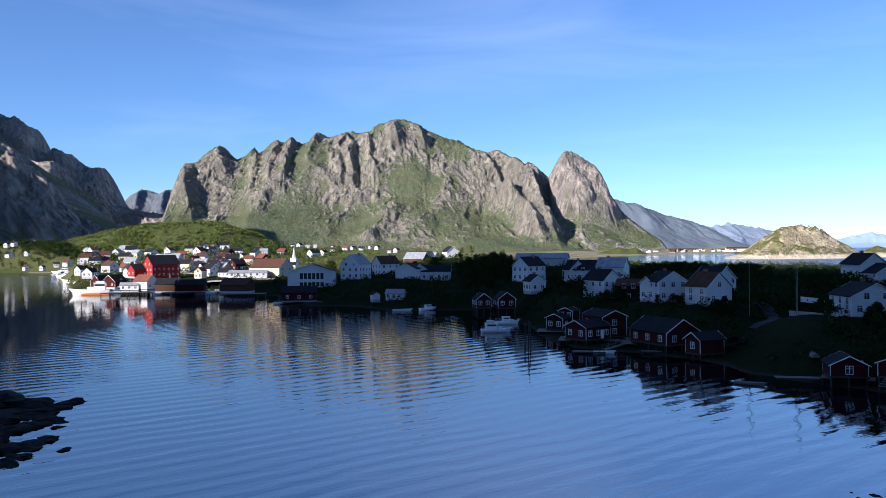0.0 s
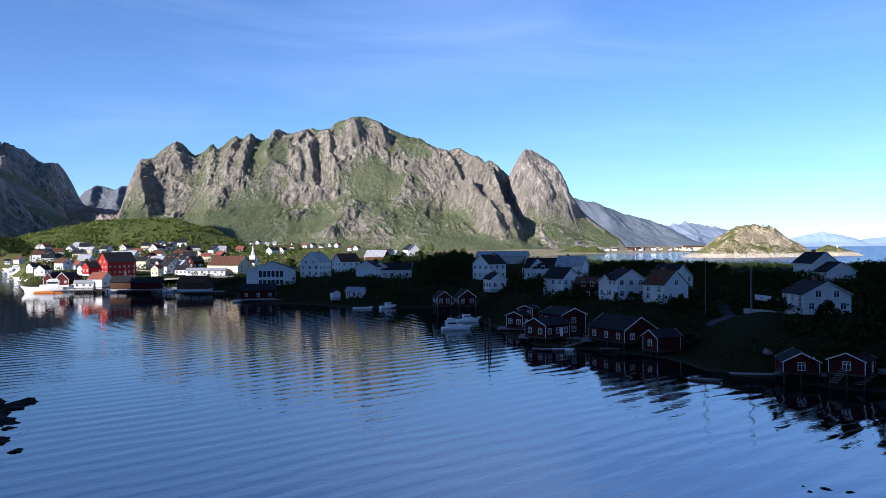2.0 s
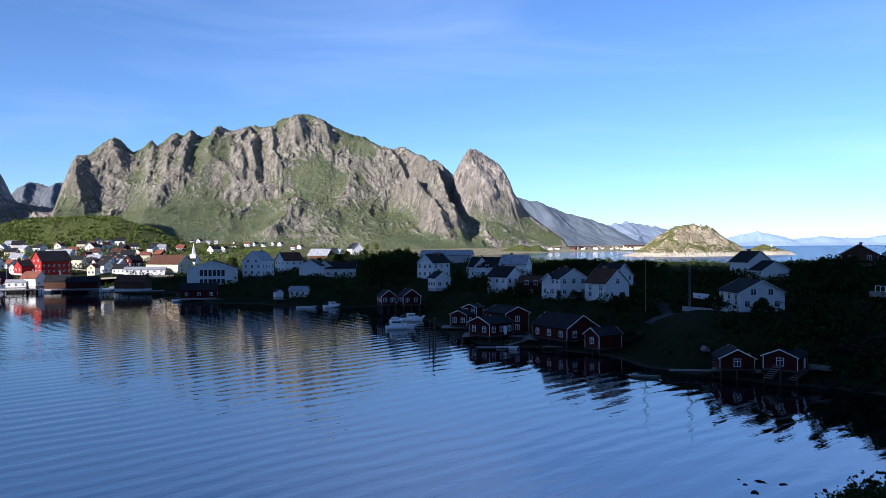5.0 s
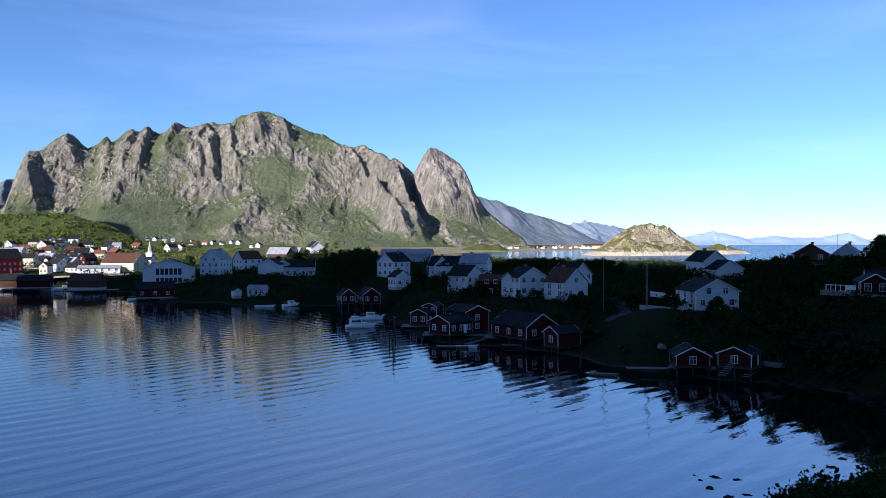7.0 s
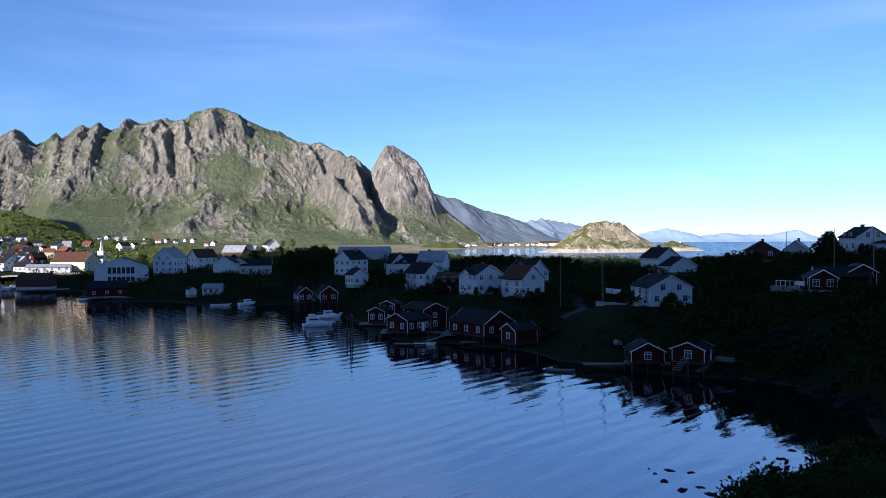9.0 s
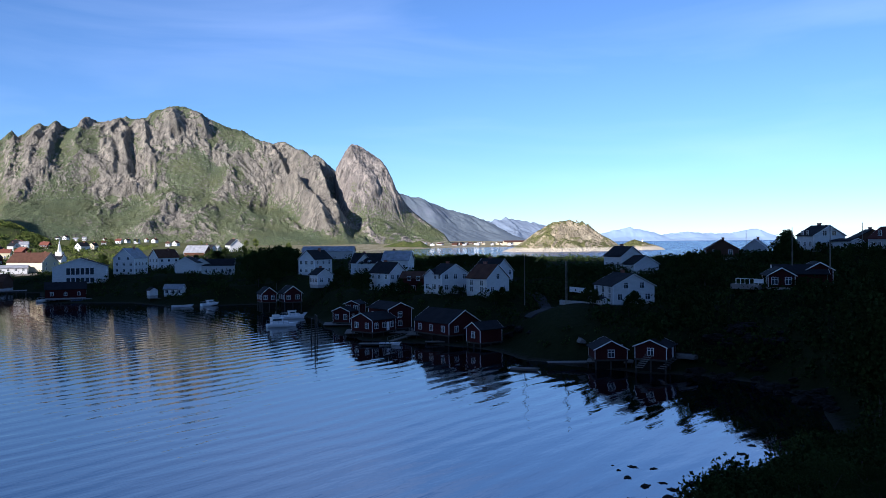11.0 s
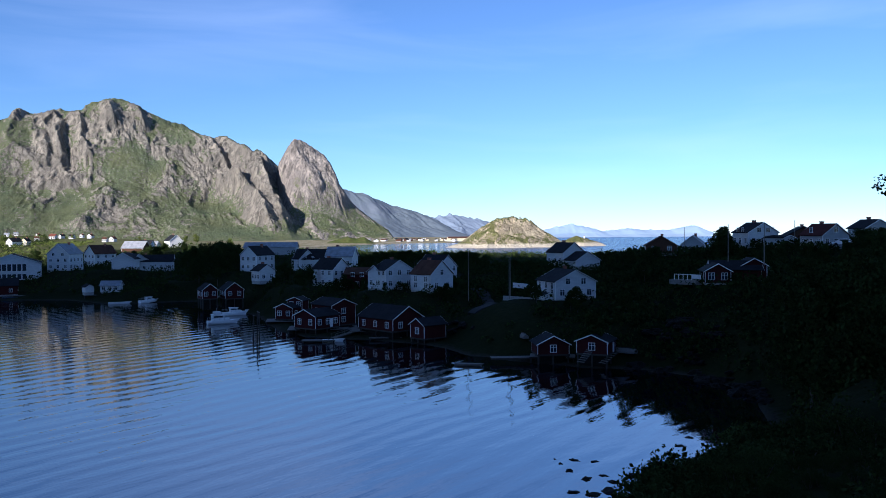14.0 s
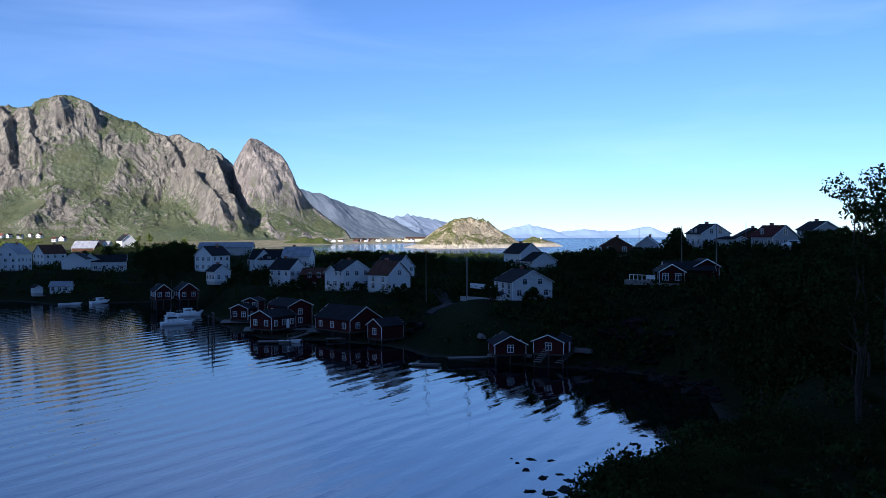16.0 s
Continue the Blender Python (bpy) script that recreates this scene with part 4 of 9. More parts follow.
def boat(label, x, y, rot, L, B, D, hull, cabin=(0.1, 0.45, 2.0), mast=6.0, stripe=None, category="boat", group="boats", bridge=True):
    root = thing("boat", pose(x, y, 0, 0, 0, rot), label, category, group)
    part("hull", hull_bm(L, B, D), hull, root)
    bm = bmesh.new()
    if not cabin:
        for k in (0.3, 0.5, 0.7):
            add_box(bm, -B * 0.42, B * 0.42, -L / 2 + k * L - 0.12, -L / 2 + k * L + 0.12, D * 0.98, D * 1.06)
        part("thwart", bm, PLANK, root, "grey plank thwarts")
    for side in (-1, 1) if cabin else ():
        for k in range(5):
            add_bar(bm, (side * B * 0.46, -L * 0.46 + k * L * 0.16, D), (side * B * 0.46, -L * 0.46 + k * L * 0.16, D + 0.75), 0.03, sides=4)
        add_bar(bm, (side * B * 0.46, -L * 0.46, D + 0.75), (side * B * 0.46, L * 0.18, D + 0.75), 0.03, sides=4)
    if cabin:
        part("rail", bm, STEEL, root)
    if stripe:
        part("rubbing_strake", box(-B * 0.47, B * 0.47, -L * 0.49, L * 0.22, 0.02, D * 0.26), stripe, root, "orange waterline band")
    if cabin:
        c0, c1, ch = cabin
        y0, y1 = -L / 2 + c0 * L, -L / 2 + c1 * L
        cab = part("wheelhouse", box(-B * 0.33, B * 0.33, y0, y1, D - 0.05, D + ch, 0.08), HULL_WHITE, root, "white wheelhouse")
        part("roof", box(-B * 0.37, B * 0.37, y0 - 0.2, y1 + 0.3, D + ch, D + ch + 0.12, 0.04), HULL_WHITE, cab)
        bm = bmesh.new()
        add_box(bm, -B * 0.335, B * 0.335, y0 + 0.3, y1 - 0.3, D + ch * 0.55, D + ch * 0.85)
        add_box(bm, -B * 0.29, B * 0.29, y1 - 0.1, y1 + 0.02, D + ch * 0.55, D + ch * 0.85)
        part("pane", bm, GLASS, cab)
        if bridge:
            part("flybridge", box(-B * 0.27, B * 0.27, y0 + 0.4, y1 - 0.8, D + ch + 0.13, D + ch + 0.85, 0.1), HULL_WHITE, root)
        part("lower_cabin", box(-B * 0.28, B * 0.28, y1, y1 + L * 0.18, D, D + ch * 0.42, 0.1), HULL_WHITE, root)
    if mast:
        bm = bar((0, -L / 2 + L * 0.3, D), (0, -L / 2 + L * 0.3, D + mast), 0.07, 0.04)
        add_bar(bm, (-B * 0.25, -L / 2 + L * 0.3, D + mast * 0.8), (B * 0.25, -L / 2 + L * 0.3, D + mast * 0.8), 0.035, sides=4)
        part("mast", bm, STEEL, root)
    return root


def pier(label, x, y, z, rot, w, l, legs=True, mat=None, name="pier"):
    """Plank deck on timber piles that stand on the sea bed."""
    root = thing(name, pose(x, y, z, 0, 0, rot), label, "pier", "piers")
    bm = box(-w / 2, w / 2, -l / 2, l / 2, -0.08, 0, 0.02)
    part("deck", bm, mat or PLANK, root)
    for s in (-0.42, 0, 0.42):
        part("joist", box(s * w - 0.1, s * w + 0.1, -l / 2, l / 2, -0.3, -0.081), TIMBER, root)
    if legs:
        for sx in (-0.45, 0.45):
            for i in range(max(2, int(l / 3.2))):
                yy = -l / 2 + 0.3 + (l - 0.6) * i / (max(2, int(l / 3.2)) - 1)
                part("post", bar((sx * w, yy, -z - 3.5), (sx * w, yy, -0.1), 0.13, sides=6), TIMBER, root)
    return root


def utility_pole(x, y, z, h, cross=False):
    root = thing("utility_pole", pose(x, y, z), "tall weathered timber utility pole", "pole", "utility poles")
    part("post", bar((0, 0, -1), (0, 0, h), 0.10, 0.06, 8), PLANK, root)
    if cross:
        part("crossarm", box(-0.9, 0.9, -0.06, 0.06, h - 0.6, h - 0.48), TIMBER, root)
    return root

# ---- houses of the shaded shore ----
hall = house("boathouse_hall", "long white two-storey waterfront hall with tall dark windows", -57.3, 367.6, 5.9, 5, 20, 16, 6.4, 3.4, WHITE, SLATE, TRIM, [("right", 3, (1.9, 4.6)), ("left", 3, (1.9, 4.6))], win=(1.3, 1.5), stack=False)
for k in range(6):
    put_window(hall, pose(-4.2 + 1.75 * k, -8.012, 4.7), 1.35, 2.6, TRIM, False)
    put_window(hall, pose(-4.2 + 1.75 * k, -8.012, 1.2), 1.35, 1.9, TRIM, False)
house("boathouse", "dark red boathouse with small white windows at the quay", -58.9, 343.0, 1.5, 98, 8, 14, 3.2, 2.4, RED, SLATE, None, [("left", 3, (1.5,)), ("right", 3, (1.5,)), ("front", 1, (1.5,))], stack=False, category="boathouse")
house("house", "large white two-storey wooden house with grey roof", -38.5, 370.0, 9.1, -26, 9.5, 10, 6.4, 4.0, WHITE, GREY_ROOF, TRIM, [("front", 3, (1.4, 4.0, 6.3)), ("right", 4, (1.4, 4.0)), ("left", 4, (1.4, 4.0))])
house("house", "white wooden house with dark brown roof", -27.3, 399.1, 9.5, -54, 8, 10.5, 5.4, 3.6, WHITE, BROWN_ROOF, TRIM, [("front", 3, (1.5, 4.2)), ("right", 3, (1.5, 4.2)), ("left", 3, (1.5, 4.2))])
house("garage", "low white gabled garage on the grass bank", -14.9, 354.7, 9.7, -12, 8.5, 9, 3.8, 2.4, WHITE, SLATE, TRIM, (), stack=False, category="garage")
house("house", "long low white house with a gabled wing", -4.8, 362.0, 8.3, 87, 8, 16, 3.9, 2.5, WHITE, SLATE, TRIM, [("left", 5, (1.7,)), ("right", 5, (1.7,))], wings=[(0.5, 6.5, -72, 8, 9.5, 4.2, 2.7, [("front", 2, (1.7,))])])
house("barn", "barn with a pale sunlit roof behind trees", -15.0, 479.8, 12.1, 64, 9, 12, 3.8, 3.6, BROWN_BOARD, GREY_ROOF, TRIM, (), stack=False, category="barn")
house("house", "small white house up on the wooded knoll", 4.1, 470.0, 16.2, 20, 7, 8, 3.6, 3.0, WHITE, SLATE, TRIM, [("front", 2, (1.4,)), ("right", 3, (1.4,)), ("left", 3, (1.4,))])
house("hut", "small white hut on the jetty", -18.4, 322.5, 2.7, 75, 4.5, 6.5, 2.3, 1.5, WHITE, GREY_ROOF, TRIM, [("left", 3, (1.4,)), ("right", 3, (1.4,))], stack=False, category="hut")
house("hut", "tiny white shed on the jetty", -26.2, 321.9, 2.8, 25, 3, 3, 1.9, 0.9, WHITE, SLATE, None, (), stack=False, category="hut")
house("house", "white two-storey house with slate roof among trees", 30.5, 298.5, 10.4, -44, 7, 10, 5.4, 3.0, WHITE, SLATE, TRIM, [("front", 3, (1.5, 4.2)), ("right", 3, (1.5, 4.2)), ("left", 3, (1.5, 4.2))])
house("house", "small white house with a veranda below the trees", 29.2, 268.4, 8.4, 24, 5.5, 5, 3.2, 1.9, WHITE, SLATE, TRIM, [("front", 2, (1.4,)), ("right", 3, (1.4,)), ("left", 3, (1.4,))])
house("house", "long house with grey sheet roof behind the trees", 47.0, 397.2, 13.4, 73, 9, 24, 3.5, 2.2, GREY_BOARD, GREY_ROOF, None, (), stack=False)
house("house", "white house with dark roof and a gabled wing", 49.3, 295.9, 10.3, 61, 7.5, 11, 4.0, 3.2, WHITE, SLATE, TRIM, [("front", 3, (1.5, 4.2)), ("right", 3, (1.5, 4.2)), ("left", 3, (1.5, 4.2))], wings=[(0.5, 3.5, -50, 6, 8, 4.0, 3.0, [("front", 2, (1.5, 4.2))])])
house("house", "house with pale grey metal roof", 56.5, 279.3, 11.9, 64, 8, 9, 3.6, 3.0, WHITE, GREY_ROOF, TRIM, [("front", 2, (1.4,)), ("right", 3, (1.4,)), ("left", 3, (1.4,))])
house("house", "tall white house with slate roof behind a bush", 47.8, 252.3, 7.1, 31, 7.0, 9.1, 5.4, 3.0, WHITE, SLATE, TRIM, [("front", 3, (1.5, 4.2)), ("right", 3, (1.5, 4.2)), ("left", 3, (1.5, 4.2))])
house("house", "dark red house with white window frames", 54.4, 242.2, 6.9, 62, 6.4, 8.0, 4.3, 1.7, RED, BROWN_ROOF, TRIM, [("front", 3, (1.5, 4.2)), ("right", 3, (1.5, 4.2)), ("left", 3, (1.5, 4.2))], stack=False)
house("house", "white house with slate roof and a side wing", 56.5, 213.0, 8.7, 11, 7.8, 8.0, 4.9, 2.4, WHITE, SLATE, TRIM, [("front", 3, (1.5, 4.2)), ("right", 3, (1.5, 4.2)), ("left", 3, (1.5, 4.2))], wings=[(-2.2, 2.6, -66, 4.5, 5.0, 4.3, 1.6, [("front", 2, (1.5,))])])
house("house", "white house with brown roof on a high cellar", 63.5, 201.1, 8.7, 26, 7.6, 7.3, 4.2, 3.2, WHITE, BROWN_ROOF, TRIM, [("front", 2, (1.4, 4.6)), ("left", 2, (1.4, 3.0))], base=2.6)
house("house", "white gabled house behind its neighbour", 73.0, 226.1, 8.9, 26, 7.1, 8.6, 4.7, 3.2, WHITE, SLATE, TRIM, [("front", 3, (1.5, 4.2)), ("right", 3, (1.5, 4.2)), ("left", 3, (1.5, 4.2))])
house("house", "white house with slate roof above a garden wall", 83.4, 166.3, 8.7, -2, 9.4, 10, 3.8, 2.4, WHITE, SLATE, TRIM, [("front", 3, (1.5, 3.9)), ("left", 3, (1.5, 2.9))], base=2.2, wings=[(-5.6, -1.0, 0, 2.6, 6.0, 0.9, 0.4, [])])
house("house", "white house with dark roof on the rise", 106.7, 212.8, 13.9, 5, 7, 9, 3.6, 2.6, WHITE, SLATE, TRIM, [("front", 2, (1.4,)), ("right", 3, (1.4,)), ("left", 3, (1.4,))], wings=[(0.5, -7, 0, 7.5, 7, 1.6, 2.2, [])])

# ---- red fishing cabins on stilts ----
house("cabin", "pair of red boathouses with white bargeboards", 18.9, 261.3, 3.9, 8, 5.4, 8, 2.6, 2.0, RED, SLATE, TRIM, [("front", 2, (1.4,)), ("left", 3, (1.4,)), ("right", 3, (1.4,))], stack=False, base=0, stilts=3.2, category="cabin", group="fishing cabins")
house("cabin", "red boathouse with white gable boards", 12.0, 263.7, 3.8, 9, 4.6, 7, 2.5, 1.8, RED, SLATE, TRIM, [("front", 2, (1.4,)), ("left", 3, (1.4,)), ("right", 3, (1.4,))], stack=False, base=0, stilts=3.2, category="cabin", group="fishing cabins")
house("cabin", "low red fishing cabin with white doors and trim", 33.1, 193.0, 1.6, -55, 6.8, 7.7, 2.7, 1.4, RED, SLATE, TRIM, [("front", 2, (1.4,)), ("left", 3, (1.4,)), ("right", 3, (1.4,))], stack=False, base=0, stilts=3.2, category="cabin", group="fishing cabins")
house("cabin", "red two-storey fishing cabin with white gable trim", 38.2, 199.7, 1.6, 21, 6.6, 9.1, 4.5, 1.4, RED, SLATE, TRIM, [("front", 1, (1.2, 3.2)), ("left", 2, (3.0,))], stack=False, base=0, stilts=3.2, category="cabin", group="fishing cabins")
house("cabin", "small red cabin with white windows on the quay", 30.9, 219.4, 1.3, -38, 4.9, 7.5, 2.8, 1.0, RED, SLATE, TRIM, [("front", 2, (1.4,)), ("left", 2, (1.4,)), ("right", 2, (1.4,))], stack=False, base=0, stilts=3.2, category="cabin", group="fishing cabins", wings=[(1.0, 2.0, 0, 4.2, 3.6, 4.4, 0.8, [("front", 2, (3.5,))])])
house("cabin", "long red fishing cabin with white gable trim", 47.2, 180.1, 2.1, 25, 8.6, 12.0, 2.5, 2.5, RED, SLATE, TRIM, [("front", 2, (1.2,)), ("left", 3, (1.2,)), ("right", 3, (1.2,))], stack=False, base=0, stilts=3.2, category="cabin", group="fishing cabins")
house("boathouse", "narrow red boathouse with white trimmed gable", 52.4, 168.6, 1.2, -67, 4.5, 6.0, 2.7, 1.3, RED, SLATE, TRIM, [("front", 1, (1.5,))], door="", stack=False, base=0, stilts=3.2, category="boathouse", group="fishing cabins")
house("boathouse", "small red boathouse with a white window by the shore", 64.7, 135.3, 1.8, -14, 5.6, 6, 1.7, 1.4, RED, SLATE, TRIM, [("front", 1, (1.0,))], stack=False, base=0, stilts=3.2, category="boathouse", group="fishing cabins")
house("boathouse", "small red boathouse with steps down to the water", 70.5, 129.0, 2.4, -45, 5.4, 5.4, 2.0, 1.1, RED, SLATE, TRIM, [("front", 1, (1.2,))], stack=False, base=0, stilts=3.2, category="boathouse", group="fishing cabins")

# ---- houses on the wooded ridge ----
house("house", "brown gabled house on the ridge above the sea", 135.6, 210.0, 17.0, -29, 8.6, 8, 2.2, 2.5, BROWN_BOARD, BROWN_ROOF, None, [("front", 2, (1.4,)), ("right", 3, (1.4,)), ("left", 3, (1.4,))])
house("house", "pale blue-grey house on the ridge", 154.7, 221.3, 16.4, -41, 6.8, 7, 2.8, 2.6, GREY_BOARD, GREY_ROOF, TRIM, [("front", 2, (1.4,)), ("right", 3, (1.4,)), ("left", 3, (1.4,))])
house("house", "white two-storey house with slate roof on the ridge", 145.1, 181.0, 19.2, -9, 8.2, 8, 3.6, 2.4, WHITE, SLATE, TRIM, [("front", 3, (1.5, 4.2)), ("right", 3, (1.5, 4.2)), ("left", 3, (1.5, 4.2))], wings=[(3.5, -5.5, 30, 5, 5, 2.2, 0.5, [])])
house("house", "dark house on the ridge", 156.1, 177.0, 19.3, -31, 9, 9, 2.4, 2.4, BROWN_BOARD, SLATE, None, [("front", 2, (1.4,)), ("right", 3, (1.4,)), ("left", 3, (1.4,))])
house("house", "white house with dark red tiled roof on the ridge", 146.6, 158.6, 19.1, -5, 7, 8, 3.0, 2.5, GREY_BOARD, DEEP_RED_ROOF, TRIM, [("front", 3, (1.5, 4.2)), ("right", 3, (1.5, 4.2)), ("left", 3, (1.5, 4.2))])
house("house", "dark-roofed house half hidden by trees", 164.9, 163.2, 21.3, -15, 7, 8, 2.4, 2.0, GREY_BOARD, SLATE, TRIM, [("front", 2, (1.4,)), ("right", 3, (1.4,)), ("left", 3, (1.4,))])
house("cabin", "red cabin with white trim on the wooded slope", 98.3, 134.0, 13.6, -28, 4.6, 8, 2.1, 1.3, RED, SLATE, TRIM, [("front", 2, (1.2,)), ("left", 2, (1.2,))], stack=False, wings=[(4.2, 4.0, 90, 5.5, 9, 2.2, 1.5, []), (7.6, 6.0, 0, 4.6, 7, 2.9, 1.3, [])])

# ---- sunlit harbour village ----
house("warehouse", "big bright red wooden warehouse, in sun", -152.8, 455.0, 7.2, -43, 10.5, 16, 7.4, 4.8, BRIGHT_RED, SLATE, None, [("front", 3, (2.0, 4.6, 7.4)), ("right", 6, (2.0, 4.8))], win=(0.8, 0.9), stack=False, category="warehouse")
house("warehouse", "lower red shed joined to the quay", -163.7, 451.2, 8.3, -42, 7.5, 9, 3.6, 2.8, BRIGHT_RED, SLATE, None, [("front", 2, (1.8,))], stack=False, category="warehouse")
house("boathouse", "red boathouse with two white gables at the quay", -172.7, 441.4, 3.1, -19, 8, 9.5, 3.0, 3.2, RED, SLATE, TRIM, [("front", 2, (1.6,))], stack=False, wings=[(-8, -1, 0, 6, 9, 3.0, 3.2, [("front", 1, (1.6,))])], category="boathouse")
house("boathouse", "white boathouse with orange-red roof", -151.1, 426.0, 2.8, 62, 7.5, 10, 3.8, 3.2, WHITE, RED_ROOF, None, [("front", 2, (1.6,))], stack=False, stilts=3.5, category="boathouse")
house("boathouse", "white waterfront building on stone base", -158.0, 423.5, 2.4, 98, 5, 9, 2.4, 1.2, WHITE, GREY_ROOF, None, [("left", 3, (1.3,))], stack=False, stilts=3.5, category="boathouse")
house("boathouse", "dark boathouse on the shaded quay", -136.6, 418.3, 1.9, 88, 7, 12, 3.4, 2.8, BROWN_BOARD, SLATE, None, (), stack=False, category="boathouse")
house("boathouse", "dark low boathouse beside the quay", -123.9, 411.8, 2.2, 95, 7, 14, 3.0, 2.4, RED, SLATE, None, (), stack=False, category="boathouse")
house("boathouse", "brown open boathouse on piles", -99.0, 403.0, 2.4, 76, 9, 14, 3.0, 3.0, BROWN_BOARD, BROWN_ROOF, None, (), stack=False, category="boathouse")
house("church", "white wooden church hall with a slender spire, in sun", -104.5, 553.0, 7.6, 80, 9, 18, 4.0, 3.0, WHITE, SLATE, TRIM, [("left", 5, (2.2,))], stack=False, category="church", tower=True)
house("house", "long white building with sunlit gable", -94.4, 460.4, 7.4, 58, 11, 22, 4.8, 4.6, CREAM, BROWN_ROOF, TRIM, [("front", 2, (1.6, 4.0))])
house("house", "long white quayside building, in sun", -104.4, 450.0, 6.9, 95, 8, 20, 2.8, 1.2, WHITE, GREY_ROOF, None, [("left", 6, (2.0,))], stack=False)
house("house", "small white wooden house with slate roof, in sun", -415.2, 798.5, 26.2, -3, 3.8, 4.8, 2.5, 1.6, WHITE, SLATE, None, [("front", 2, (1.3,)), ("right", 3, (1.3,)), ("left", 3, (1.3,))], group="village houses")
house("house", "small white wooden house with slate roof, in sun", -418.7, 819.2, 27.3, 62, 4.1, 5.1, 2.5, 1.7, WHITE, SLATE, None, [("front", 2, (1.3,)), ("right", 3, (1.3,)), ("left", 3, (1.3,))], group="village houses")
house("house", "small white wooden house with slate roof, in sun", -390.9, 788.4, 18.0, -4, 3.8, 4.7, 2.5, 1.6, WHITE, SLATE, None, [("front", 2, (1.3,)), ("right", 3, (1.3,)), ("left", 3, (1.3,))], group="village houses")
house("house", "small white wooden house with slate roof, in sun", -413.6, 799.4, 16.5, 62, 4.8, 6.0, 2.5, 2.0, WHITE, SLATE, None, [("front", 2, (1.3,)), ("right", 3, (1.3,)), ("left", 3, (1.3,))], group="village houses")
house("house", "small white wooden house with brown tiled roof, in sun", -378.9, 760.9, 4.9, 61, 3.6, 4.5, 2.5, 1.5, WHITE, BROWN_ROOF, None, [("front", 2, (1.3,)), ("right", 3, (1.3,)), ("left", 3, (1.3,))], group="village houses")
house("house", "small white wooden house with slate roof, in sun", -362.1, 757.9, 4.8, -4, 3.8, 4.8, 2.5, 1.6, WHITE, SLATE, None, [("front", 2, (1.3,)), ("right", 3, (1.3,)), ("left", 3, (1.3,))], group="village houses")
house("house", "small white wooden house with slate roof, in sun", -334.9, 726.5, 8.4, 105, 3.3, 4.1, 2.5, 1.4, WHITE, SLATE, None, [("front", 2, (1.3,)), ("right", 3, (1.3,)), ("left", 3, (1.3,))], group="village houses")
house("house", "small white wooden house with brown tiled roof, in sun", -310.4, 693.7, 9.9, 59, 5.8, 7.2, 2.5, 2.4, WHITE, BROWN_ROOF, None, [("front", 2, (1.3,)), ("right", 3, (1.3,)), ("left", 3, (1.3,))], group="village houses")
house("house", "small white wooden house with grey sheet roof, in sun", -251.4, 588.5, 11.8, 83, 5.8, 7.3, 3.8, 2.4, WHITE, GREY_ROOF, None, [("front", 2, (1.3, 3.6)), ("right", 3, (1.3,)), ("left", 3, (1.3,))], group="village houses")
house("house", "small white wooden house with red tiled roof, in sun", -254.0, 609.2, 18.7, -27, 5.0, 6.2, 3.8, 2.1, WHITE, RED_ROOF, None, [("front", 2, (1.3, 3.6)), ("right", 3, (1.3,)), ("left", 3, (1.3,))], group="village houses")
house("house", "small white wooden house with slate roof, in sun", -226.8, 555.5, 12.3, 102, 6.8, 8.5, 2.5, 2.8, WHITE, SLATE, None, [("front", 2, (1.3,)), ("right", 3, (1.3,)), ("left", 3, (1.3,))], group="village houses")
house("house", "small white wooden house with grey sheet roof, in sun", -246.0, 633.9, 18.3, -9, 5.2, 6.5, 2.5, 2.2, WHITE, GREY_ROOF, None, [("front", 2, (1.3,)), ("right", 3, (1.3,)), ("left", 3, (1.3,))], group="village houses")
house("house", "small cream wooden house with slate roof, in sun", -226.6, 598.5, 15.3, 81, 5.9, 7.4, 2.5, 2.5, CREAM, SLATE, None, [("front", 2, (1.3,)), ("right", 3, (1.3,)), ("left", 3, (1.3,))], group="village houses")
house("house", "small white wooden house with brown tiled roof, in sun", -191.9, 483.3, 9.7, 57, 6.2, 7.8, 3.8, 2.6, WHITE, BROWN_ROOF, None, [("front", 2, (1.3, 3.6)), ("right", 3, (1.3,)), ("left", 3, (1.3,))], group="village houses")
house("house", "small white wooden house with grey sheet roof, in sun", -174.9, 468.4, 8.1, -30, 4.6, 5.7, 2.5, 1.9, WHITE, GREY_ROOF, None, [("front", 2, (1.3,)), ("right", 3, (1.3,)), ("left", 3, (1.3,))], group="village houses")
house("house", "small white wooden house with slate roof, in sun", -193.9, 460.9, 8.0, -7, 5.9, 7.3, 2.5, 2.4, WHITE, SLATE, None, [("front", 2, (1.3,)), ("right", 3, (1.3,)), ("left", 3, (1.3,))], group="village houses")
house("house", "small white wooden house with slate roof, in sun", -205.7, 477.6, 9.1, -27, 5.1, 6.3, 2.5, 2.1, WHITE, SLATE, None, [("front", 2, (1.3,)), ("right", 3, (1.3,)), ("left", 3, (1.3,))], group="village houses")
house("house", "small white wooden house with slate roof, in sun", -223.3, 642.3, 18.0, 54, 6.6, 8.2, 2.5, 2.7, WHITE, SLATE, None, [("front", 2, (1.3,)), ("right", 3, (1.3,)), ("left", 3, (1.3,))], group="village houses")
house("house", "small white wooden house with brown tiled roof, in sun", -210.8, 646.5, 17.9, -12, 5.1, 6.4, 3.8, 2.1, WHITE, BROWN_ROOF, None, [("front", 2, (1.3, 3.6)), ("right", 3, (1.3,)), ("left", 3, (1.3,))], group="village houses")
